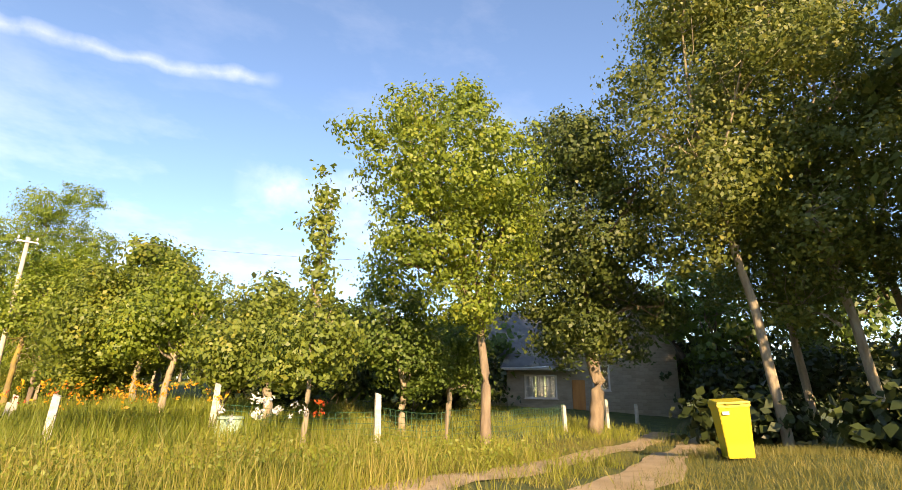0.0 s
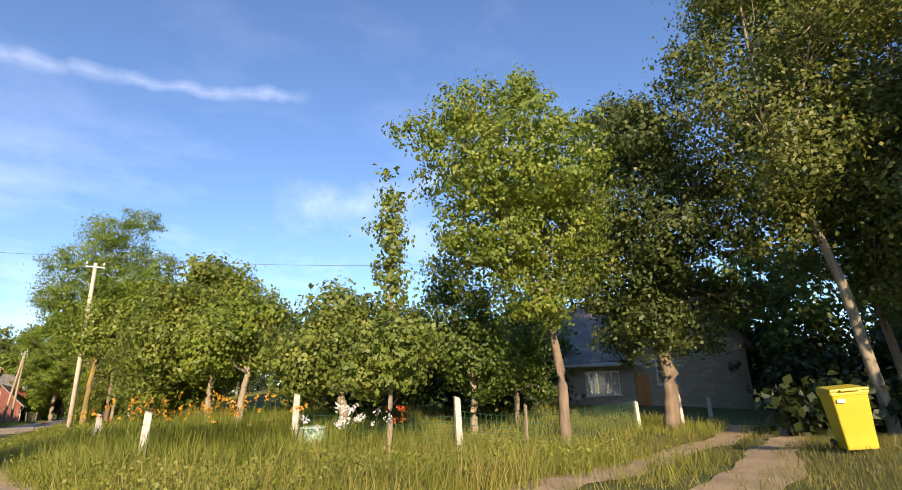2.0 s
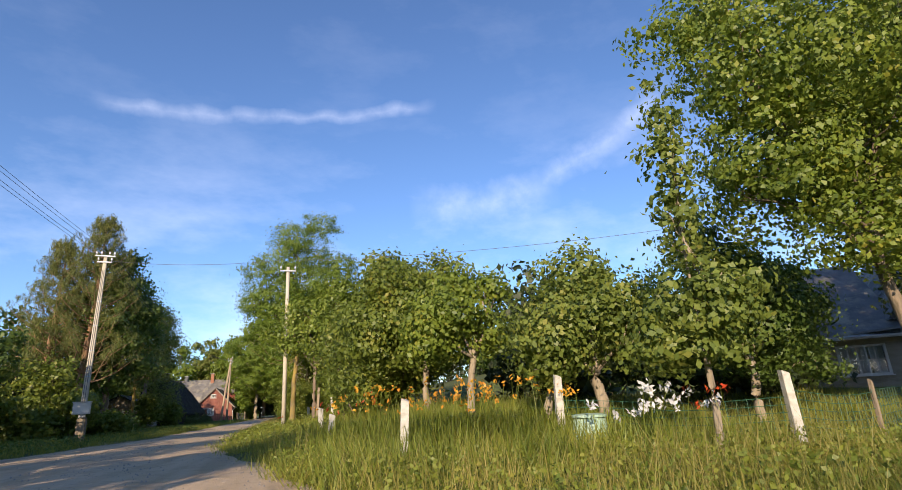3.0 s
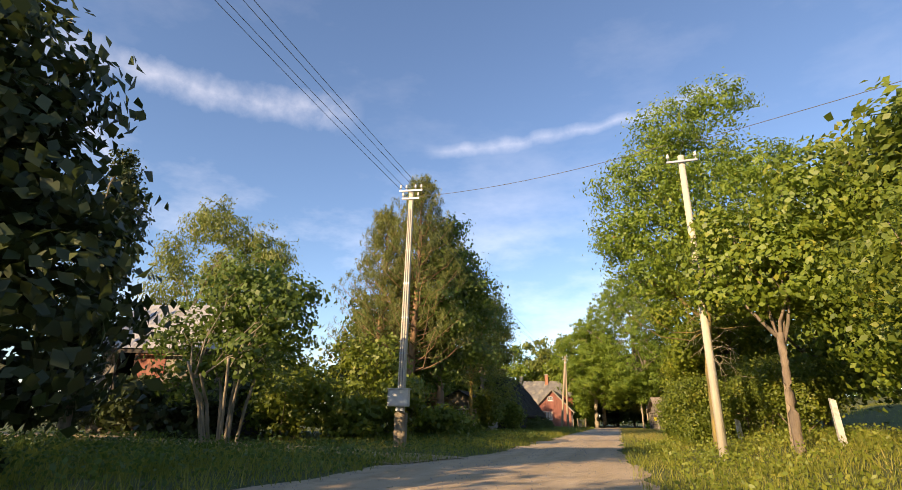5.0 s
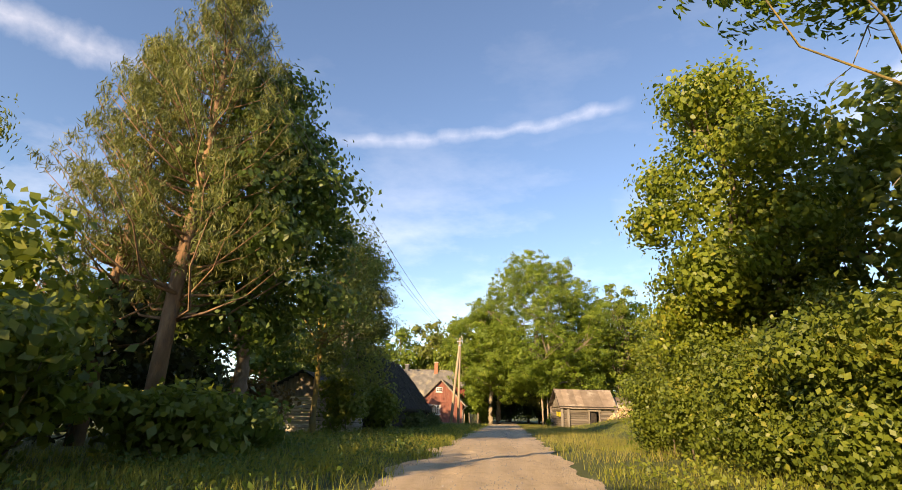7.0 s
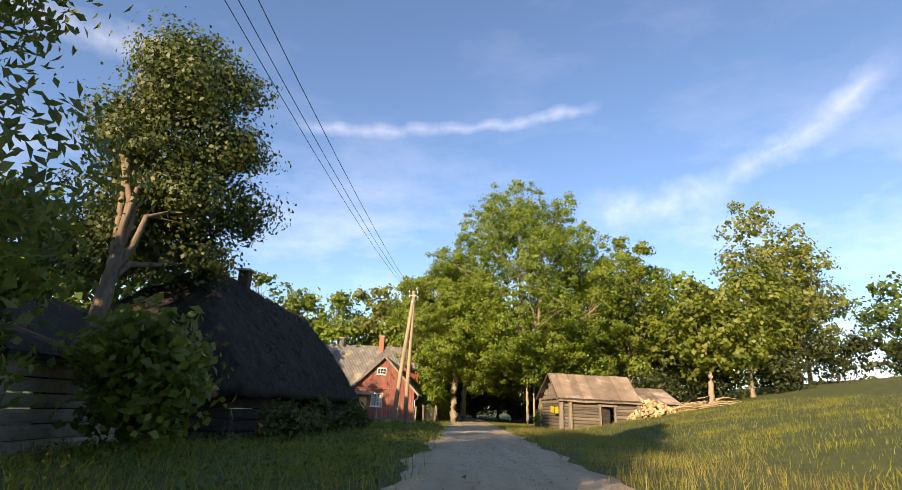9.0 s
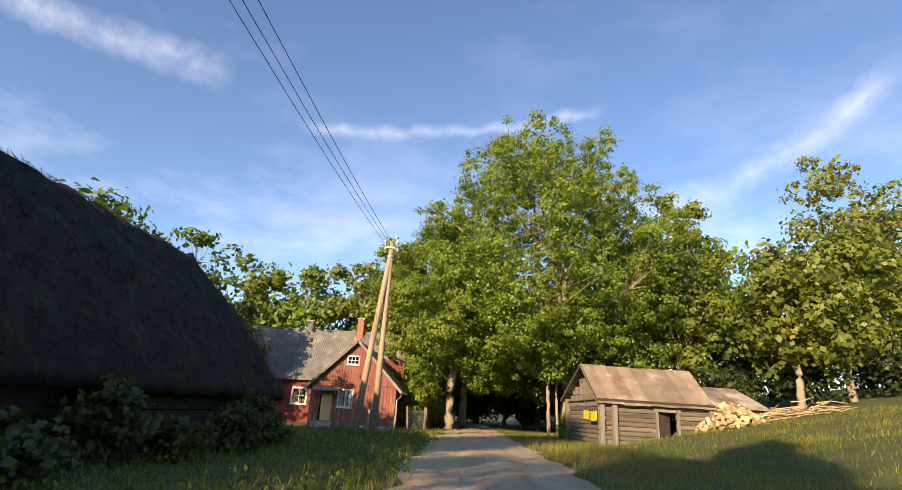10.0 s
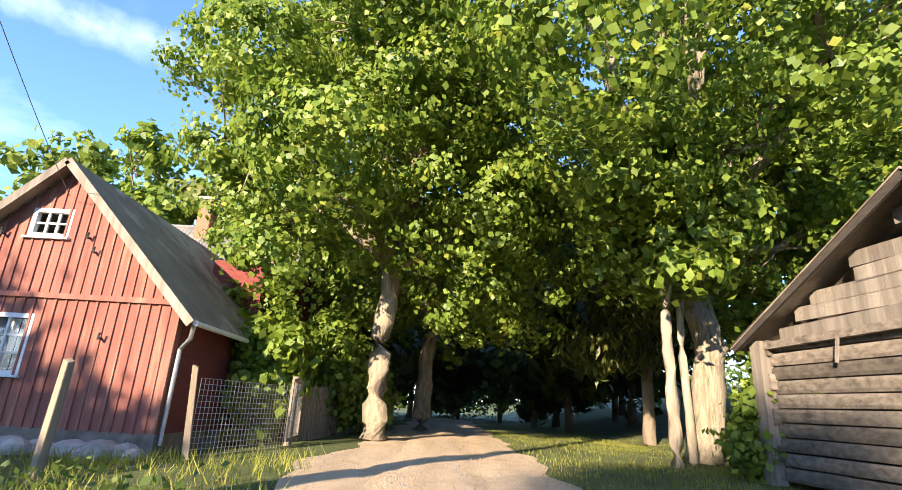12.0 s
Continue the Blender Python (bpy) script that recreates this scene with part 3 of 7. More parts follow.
def lobes_round(w, z0, z1, n, seed, top=0.75, lump=0.41):
    """Uneven lobes set over a rounded crown of half width w from z0 to z1, round an inner core."""
    rng = np.random.default_rng(seed)
    mid, half = (z0 + z1) / 2 - 0.04 * (z1 - z0), (z1 - z0) / 2
    out = [(0, 0, mid, w * 0.66, w * 0.66, half * 0.70)]
    turn = rng.uniform(0, 6.28)
    for i in range(n):
        c = 1 - 2 * (i + 0.5) / n
        c = c * 0.97 if c > 0 else c * 0.86
        s = max(0.0, 1 - abs(c) ** 2.3) ** 0.5
        a = turn + i * 2.39996 + rng.uniform(-0.25, 0.25)
        rr = w * lump * rng.uniform(0.68, 1.2)
        reach = rng.uniform(0.84, 1.10)
        rz = min(rr * 0.82, half * 0.45)
        out.append((math.cos(a) * max(0, w * s * reach - rr * 0.8), math.sin(a) * max(0, w * s * reach - rr * 0.8), mid + c * max(0.1, half * reach - rz * 0.7), rr, rr, rz))
    return out


def bush(name, label, at, w, h, leaf, seed, clumps=160, per=40, clump=0.22, size=0.10, category="bush", group="", deep=None, stems=5, broad=False):
    rng = np.random.default_rng(seed)
    at = (at[0], at[1] * PACE)
    ob = thing(name, label, category, (at[0], at[1], H(*at) - 0.05), 0, group)
    d = deep or w
    lobes = [(rng.uniform(-0.6, 0.6) * w, rng.uniform(-0.6, 0.6) * d, h * rng.uniform(0.22, 0.86), w * rng.uniform(0.24, 0.5), d * rng.uniform(0.24, 0.5), h * rng.uniform(0.12, 0.28)) for _ in range(13)] + [(0, 0, h * 0.42, w * 0.62, d * 0.62, h * 0.42)]
    centres, pts, facing, scale = crown_points(lobes, clumps, per, clump, rng, 0.5, fill=0.24)
    keep = pts[:, 2] > 0.02
    wood = Mesh()
    for _ in range(stems):
        c = centres[rng.integers(len(centres))]
        limb(wood, (rng.normal() * w * 0.15, rng.normal() * d * 0.15, -0.1), c, 0.03, 0.008, rng, 5, 0.0)
    part("stem", wood, M["bark"], ob, smooth=True)
    tagged(part("foliage", leaf_mesh("foliage", pts[keep], size, rng, leaf, facing=facing[keep], scale=scale[keep], broad=broad, narrow=0.68, loose=0.6), leaf, ob), kind="stuff")
    return ob


def blades(name, label, xs, ys, lo, hi, material, seed, width=0.016, lean=0.35):
    """Grass: a bent pointed blade at each place."""
    rng = np.random.default_rng(seed)
    n = len(xs)
    z = height(xs, ys)
    h = rng.uniform(lo, hi, n)
    a = rng.uniform(0, 6.283, n)
    b = rng.uniform(0, 6.283, n)
    le = h * lean * rng.uniform(0.2, 1.3, n)
    wv = np.stack([np.cos(a), np.sin(a), 0 * a], 1) * (width * rng.uniform(0.6, 1.4, n))[:, None]
    dv = np.stack([np.cos(b), np.sin(b), 0 * b], 1)
    p = np.stack([xs, ys, z - 0.03], 1)
    t = p + dv * le[:, None] + np.stack([0 * h, 0 * h, h], 1)
    v = np.stack([p + wv, t, p - wv], 1).reshape(-1, 3)
    me = fast_mesh(name, v, np.arange(3 * n).reshape(n, 3), material)
    return tagged(new(name, me), label, "grass", kind="stuff")


def clumped(n, x0, x1, y0, y1, seed, groups=60, spread=0.9):
    """Uneven places in a rectangle: half evenly strewn, half gathered in tufts."""
    y0, y1 = y0 * PACE, y1 * PACE
    rng = np.random.default_rng(seed)
    x, y = rng.uniform(x0, x1, n), rng.uniform(y0, y1, n)
    cx, cy = rng.uniform(x0, x1, groups), rng.uniform(y0, y1, groups)
    g = rng.integers(groups, size=n // 2)
    x[: n // 2] = cx[g] + rng.normal(size=n // 2) * spread
    y[: n // 2] = cy[g] + rng.normal(size=n // 2) * spread
    return x, y


# ---------------------------------------------------------------- buildings
def wall_boxes(mesh, u0, u1, z0, z1, y, thick, openings):
    """A wall along x at depth y, from boxes that leave the openings (u0, u1, z0, z1) free."""
    us = sorted({u0, u1, *[v for o in openings for v in o[:2]]})
    zs = sorted({z0, z1, *[v for o in openings for v in o[2:4]]})
    for a, b in zip(us, us[1:]):
        run = None
        for c, d in zip(zs, zs[1:]):
            free = any(o[0] <= (a + b) / 2 <= o[1] and o[2] <= (c + d) / 2 <= o[3] for o in openings)
            if not free:
                run = (run[0] if run else c, d)
            if run and (free or d == zs[-1]):
                mesh.box(((a + b) / 2, y + thick / 2, (run[0] + run[1]) / 2), (b - a, thick, run[1] - run[0]))
                run = None


def window(house, u0, u1, z0, z1, y, cols, rows, paint, curtain=False, frame=0.09, side=None, ajar=None):
    """A window in a wall along x whose outer face is at y (outside is towards -y): casing, bars, panes, perhaps a curtain."""
    turn = side or (lambda p: p)
    def m(mesh):
        mesh.v = [tuple(turn(Vector(p))) for p in mesh.v]
        return mesh
    f = Mesh()
    w, h = u1 - u0, z1 - z0
    for c, s in (((u0 + frame / 2, z0 + h / 2), (frame, h)), ((u1 - frame / 2, z0 + h / 2), (frame, h)), ((u0 + w / 2, z0 + frame / 2), (w - 2 * frame, frame)), ((u0 + w / 2, z1 - frame / 2), (w - 2 * frame, frame))):
        f.box((c[0], y + 0.02, c[1]), (s[0], 0.12, s[1]))
    f.box((u0 + w / 2, y - 0.05, z0 - 0.02), (w + 0.1, 0.14, 0.04))
    win = part("window", m(f), paint, house, "painted wooden window")
    bars = Mesh()
    cw, rh = (w - 2 * frame) / cols, (h - 2 * frame) / rows
    for i in range(1, cols):
        bars.box((u0 + frame + i * cw, y + 0.02, z0 + h / 2), (0.045, 0.05, h - 2 * frame))
    for j in range(1, rows):
        bars.box((u0 + w / 2, y + 0.023, z0 + frame + j * rh), (w - 2 * frame, 0.045, 0.04))
    part("glazing_bar", m(bars), paint, win)
    for i in range(cols):
        for j in range(rows):
            p = Mesh().box((u0 + frame + (i + 0.5) * cw, y + 0.045, z0 + frame + (j + 0.5) * rh), (cw - 0.04, 0.008, rh - 0.04), ajar)
            part("pane", m(p), M["glass"], win).visible_shadow = False
    if curtain:
        c = Mesh()
        n = 16
        pts = [(u0 + frame + (w - 2 * frame) * i / n, y + 0.16 + 0.025 * math.sin(i * 2.1), z) for z in (z0 + frame, z1 - frame) for i in range(n + 1)]
        c.add(pts, [(i, i + 1, n + 2 + i, n + 1 + i) for i in range(n) if i not in (5, 10)])
        part("curtain", m(c), M["curtain"], win)
    return win


def corrugated(house, name, a, b, c, d, material, sheets, waves=8, rows=3, depth=0.03, label=""):
    """Wavy roofing sheets over the slope a-b (eave) to d-c (ridge), laid in overlapping rows."""
    a, b, c, d = (Vector(p) for p in (a, b, c, d))
    nrm = (b - a).cross(d - a).normalized()
    if nrm.z < 0:
        nrm = -nrm
    for j in range(rows):
        for i in range(sheets):
            pts, n = [], waves * 2
            for v in (j / rows, (j + 1.06) / rows):
                v = min(v, 1.0)
                for k in range(n + 1):
                    u = (i + k / n) / sheets
                    p = (a.lerp(b, u)).lerp(d.lerp(c, u), v)
                    pts.append(p + nrm * (depth * math.cos(math.pi * k) * 0.5 + 0.03 + (0.022 if v == j / rows else 0.004) + 0.004 * ((i * 7 + j * 3) % 4)))
            me = Mesh().add(pts, [(k, k + 1, n + 2 + k, n + 1 + k) for k in range(n)])
            part(name, me, material, house, label)


def gable_planks(house, name, x0, x1, zbot, eave, apex, y, step, material, openings, batten=True):
    """Upright boards with cover strips over a gable front along x, cut round the openings."""
    mid = (x0 + x1) / 2
    n = round((x1 - x0) / step)
    for i in range(n):
        a, b = x0 + (x1 - x0) * i / n, x0 + (x1 - x0) * (i + 1) / n
        u = (a + b) / 2
        top = eave + (apex - eave) * (1 - abs(u - mid) / ((x1 - x0) / 2)) - 0.05
        spans = [(zbot, top)]
        for o in openings:
            if o[0] - 0.02 < u < o[1] + 0.02:
                spans = [q for s in spans for q in ((s[0], min(s[1], o[2])), (max(s[0], o[3]), s[1])) if q[1] - q[0] > 0.08]
        for lo, hi in spans:
            me = Mesh().box((u, y - 0.012 - 0.004 * (i % 3), (lo + hi) / 2), (b - a - 0.006, 0.024, hi - lo))
            part(name, me, material, house)
            if batten:
                part("batten", Mesh().box((a, y - 0.04, (lo + hi) / 2), (0.045, 0.03, hi - lo)), material, house)


def red_house():
    g = -0.12
    ob = thing("red_house", "old red board house with a yellow door and corrugated roof", "house", (0, 0, 0))
    x0, x1, y0, eave, apex = -11.95, -6.25, 104.75 * PACE, 2.78, 5.62
    door = (-11.35, -10.42, 0.35, 2.02)
    low = (-10.14, -9.12, 1.22, 2.42)
    gab = (-9.78, -8.92, 4.02, 4.66)
    w = Mesh()
    wall_boxes(w, x0, x1, 0.30, eave, y0, 0.16, [door, low])
    mid = (x0 + x1) / 2
    # gable triangle with the attic window left free
    for s in (-1, 1):
        edge = gab[0] if s < 0 else gab[1]
        corner = x0 if s < 0 else x1
        ze = eave + (apex - eave) * (1 - abs(edge - mid) / ((x1 - x0) / 2))
        w.add([(corner, y0, eave), (edge, y0, eave), (edge, y0, ze), (corner, y0 + 0.16, eave), (edge, y0 + 0.16, eave), (edge, y0 + 0.16, ze)], [(0, 1, 2), (5, 4, 3), (0, 2, 5, 3), (1, 4, 5, 2), (0, 3, 4, 1)])
    zl, zr = (eave + (apex - eave) * (1 - abs(u - mid) / ((x1 - x0) / 2)) for u in gab[:2])
    w.box(((gab[0] + gab[1]) / 2, y0 + 0.08, (eave + gab[2]) / 2), (gab[1] - gab[0], 0.16, gab[2] - eave))
    w.add([(gab[0], y0, gab[3]), (gab[1], y0, gab[3]), (gab[1], y0, zr), (mid, y0, apex), (gab[0], y0, zl), (gab[0], y0 + 0.16, gab[3]), (gab[1], y0 + 0.16, gab[3]), (gab[1], y0 + 0.16, zr), (mid, y0 + 0.16, apex), (gab[0], y0 + 0.16, zl)], [(0, 1, 2, 3, 4), (9, 8, 7, 6, 5), (0, 5, 6, 1), (1, 6, 7, 2), (4, 9, 5, 0)])
    w.box((x0 + 0.08, y0 + 3.6, (0.3 + eave) / 2), (0.16, 6.9, eave - 0.3))
    part("front_wall", w, M["red_board"], ob)
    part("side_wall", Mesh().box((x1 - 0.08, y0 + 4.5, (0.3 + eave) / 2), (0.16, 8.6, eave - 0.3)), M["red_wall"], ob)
    part("plinth", Mesh().box((mid, y0 + 4.45, (g + 0.3) / 2 - 0.15), (x1 - x0 + 0.04, 9.0, 0.3 - g + 0.3)), M["plinth"], ob, "rough dark stone plinth")
    gable_planks(ob, "plank", x0, x1, 0.28, eave, apex, y0, 0.215, M["red_board"], [door, low, gab])
    part("cornice", Mesh().box((mid, y0 - 0.07, eave + 0.02), (x1 - x0, 0.06, 0.11)), M["red_board"], ob)
    # porch door, canopy with two brackets
    d = part("door", Mesh().box(((door[0] + door[1]) / 2 + 0.06, y0 + 0.03, (door[2] + door[3]) / 2), (door[1] - door[0] - 0.14, 0.05, door[3] - door[2])), M["yellow_door"], ob, "yellow painted plank door")
    for k in range(3):
        part("door_panel", Mesh().box((door[0] + 0.28 + 0.25 * k, y0 - 0.002, (door[2] + door[3]) / 2), (0.2, 0.016, door[3] - door[2] - 0.2)), M["yellow_door"], d)
    part("handle", Mesh().tube([(door[1] - 0.14, y0 - 0.04, 1.25), (door[1] - 0.24, y0 - 0.05, 1.25)], 0.014, 6), M["steel"], d, "steel handle")
    part("doorstep", Mesh().box(((door[0] + door[1]) / 2, y0 - 0.35, 0.1), (1.4, 0.7, 0.36)), M["stone"], ob, "worn stone doorstep", bevel=0.03)
    can = Mesh()
    tilt = pose(0, 0, 0, 14).to_3x3()
    can.box((-10.85, y0 - 0.42, 2.36), (1.75, 0.95, 0.07), tilt)
    c = part("canopy", can, M["grey_board"], ob, "weathered board canopy")
    for u in (-11.55, -10.2):
        part("bracket", Mesh().beam((u, y0 - 0.02, 1.75), (u, y0 - 0.78, 2.22), 0.07), M["stake"], c)
    window(ob, *low, y0, 2, 3, M["white_paint"], True)
    # Attic panes are not open but turned so that the low sun glints.
    window(ob, *gab, y0, 3, 2, M["white_paint"], ajar=pose(0, 0, 0, 2.8, 0, 6.5).to_3x3())
    # roof of the porch wing
    rise = (apex - eave) / ((x1 - x0) / 2)
    for s in (-1, 1):
        ex = mid + s * ((x1 - x0) / 2 + 0.42)
        ez = eave - 0.42 * rise
        r = Mesh()
        r.add([(mid, y0 - 0.35, apex + 0.03), (ex, y0 - 0.35, ez + 0.03), (ex, y0 + 9.0, ez + 0.03), (mid, y0 + 9.0, apex + 0.03), (mid, y0 - 0.35, apex + 0.10), (ex, y0 - 0.35, ez + 0.10), (ex, y0 + 9.0, ez + 0.10), (mid, y0 + 9.0, apex + 0.10)],
              [(0, 1, 2, 3), (7, 6, 5, 4), (0, 4, 5, 1), (2, 6, 7, 3), (1, 5, 6, 2), (0, 3, 7, 4)])
        part("roof_slope", r, M["rust_roof"], ob, "brown weathered roofing")
        v = Mesh().beam((mid, y0 - 0.38, apex + 0.02), (ex, y0 - 0.38, ez), 0.05, 0.17)
        part("bargeboard", v, M["grey_board"], ob)
        part("gutter", Mesh().tube([(ex + s * 0.05, y0 - 0.3, ez + 0.02), (ex + s * 0.05, y0 + (6.6 if s < 0 else 8.8), ez - 0.03)], 0.055, 8), M["white_paint"], ob, "white painted gutter")
    part("downpipe", Mesh().tube([(x1 + 0.42, y0 - 0.22, 2.35), (x1 + 0.34, y0 - 0.1, 2.1), (x1 + 0.08, y0 + 0.1, 1.9), (x1 + 0.06, y0 + 0.1, 0.1)], 0.045, 8), M["steel"], ob, "steel downpipe")
    part("downpipe", Mesh().tube([(x0 - 0.42, y0 - 0.22, 2.35), (x0 - 0.32, y0 - 0.05, 2.05), (x0 - 0.08, y0 + 0.1, 1.85)], 0.045, 8), M["white_paint"], ob, "white bent downpipe")
    for u, z in ((-10.6, 3.75), (-10.25, 4.05), (-8.45, 4.05), (-8.25, 3.75), (-7.7, 2.02)):
        part("wall_hook", Mesh().tube([(u, y0 - 0.03, z), (u + 0.02, y0 - 0.16, z - 0.03), (u + 0.04, y0 - 0.17, z + 0.09)], 0.025, 6), M["rubber"], ob, "dark iron insulator hook")
    # long main house behind
    mx0, mx1, my, me_, mr, mry = -22.4, -6.9, 113.6 * PACE, 3.45, 7.55, 117.2 * PACE
    mw = Mesh()
    wins = [(-20.9, -19.9, 1.75, 3.0), (-15.6, -14.3, 1.25, 2.6), (-13.6, -12.5, 1.2, 2.55)]
    wall_boxes(mw, mx0, mx1, g - 0.3, me_, my, 0.2, wins)
    mw.box(((mx0 + mx1) / 2, my + 5.7, (g + me_) / 2), (mx1 - mx0, 0.2, me_ - g + 0.2))
    for x in (mx0 + 0.1, mx1 - 0.1):
        mw.add([(x - 0.1, my, g), (x - 0.1, my + 5.8, g), (x - 0.1, my + 5.8, me_), (x - 0.1, mry, mr), (x - 0.1, my, me_), (x + 0.1, my, g), (x + 0.1, my + 5.8, g), (x + 0.1, my + 5.8, me_), (x + 0.1, mry, mr), (x + 0.1, my, me_)], [(0, 1, 2, 3, 4), (9, 8, 7, 6, 5), (0, 5, 6, 1), (1, 6, 7, 2), (2, 7, 8, 3), (3, 8, 9, 4), (4, 9, 5, 0)])
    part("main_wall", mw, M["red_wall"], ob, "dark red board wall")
    for o in wins:
        window(ob, *o, my, 2, 2, M["white_paint"], o[0] < -18, frame=0.13)
    corrugated(ob, "roof_sheet", (mx0 - 0.3, my - 0.45, me_ - 0.35), (mx1 + 0.3, my - 0.45, me_ - 0.35), (mx1 + 0.3, mry, mr), (mx0 - 0.3, mry, mr), M["slate"], 14, 7, 4)
    corrugated(ob, "roof_sheet", (mx1 + 0.3, my + 6.2, me_ - 0.35), (mx0 - 0.3, my + 6.2, me_ - 0.35), (mx0 - 0.3, mry, mr), (mx1 + 0.3, mry, mr), M["slate"], 7, 7, 2)
    part("ridge_cap", Mesh().tube([(mx0 - 0.3, mry, mr + 0.05), (mx1 + 0.3, mry, mr + 0.05)], 0.09, 8), M["slate"], ob)
    for cx, cy, top, mat in ((-15.6, mry, 8.35, M["slate"]), (-11.1, mry - 0.2, 8.7, M["brick"]), (-7.6, y0 + 6.0, 6.5, M["brick"])):
        ch = part("chimney", Mesh().box((cx, cy, top - 1.0), (0.55, 0.55, 2.0)), mat, ob, "old chimney", bevel=0.02)
        part("chimney_cap", Mesh().box((cx, cy, top + 0.05), (0.68, 0.68, 0.1)), M["concrete"], ch)
    # small roofed dormer on the right slope
    dm = Mesh().box((-7.1, y0 + 5.1, 4.1), (1.5, 1.5, 1.5))
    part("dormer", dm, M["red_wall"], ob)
    corrugated(ob, "dormer_sheet", (-6.2, y0 + 4.1, 4.75), (-6.2, y0 + 6.1, 4.75), (-8.2, y0 + 6.1, 5.35), (-8.2, y0 + 4.1, 5.35), M["rust_roof"], 2, 6, 1)
    part("side_window", Mesh().box((x1 + 0.01, y0 + 5.6, 1.75), (0.06, 1.0, 1.3)), M["white_paint"], ob, "pale side window shutter")
    return ob


red_house()


def log_wall(house, name, a, b, z0, z1, material, step=0.26, openings=(), seed=1, ends=0.18):
    """Squared logs one over the other from a to b (x, y), broken at the openings (along, z)."""
    rng = random.Random(seed)
    a, b = Vector((*a, 0)), Vector((*b, 0))
    length = (b - a).length
    d = (b - a) / length
    n = round((z1 - z0) / step)
    for i in range(n):
        zc = z0 + (i + 0.5) * (z1 - z0) / n
        spans = [(-ends * (i % 2), length + ends * (i % 2))]
        for o in openings:
            if o[2] < zc < o[3]:
                spans = [p for s in spans for p in ((s[0], o[0]), (o[1], s[1])) if p[1] - p[0] > 0.1]
        for s in spans:
            hh = (z1 - z0) / n - 0.018 - rng.uniform(0, 0.012)
            me = Mesh()
            m = 6
            ring = []
            for k in range(m + 1):
                u = s[0] + (s[1] - s[0]) * k / m
                off, th, hz = rng.uniform(-0.012, 0.012), 0.16 + rng.uniform(-0.015, 0.015), hh * (1 + rng.uniform(-0.05, 0.02))
                p = a + d * u
                nrm = Vector((-d.y, d.x, 0))
                ring.append([p + nrm * (off + sx * th / 2) + Vector((0, 0, zc + sz * hz / 2)) for sx, sz in ((-0.75, -1), (-1, -0.5), (-1, 0.5), (-0.75, 1), (0.8, 1), (0.8, -1))])
            w = 6
            faces = [(k * w + j, k * w + (j + 1) % w, (k + 1) * w + (j + 1) % w, (k + 1) * w + j) for k in range(m) for j in range(w)] + [tuple(range(w - 1, -1, -1)), tuple(m * w + j for j in range(w))]
            part(name, me.add([p for r in ring for p in r], faces), material, house)


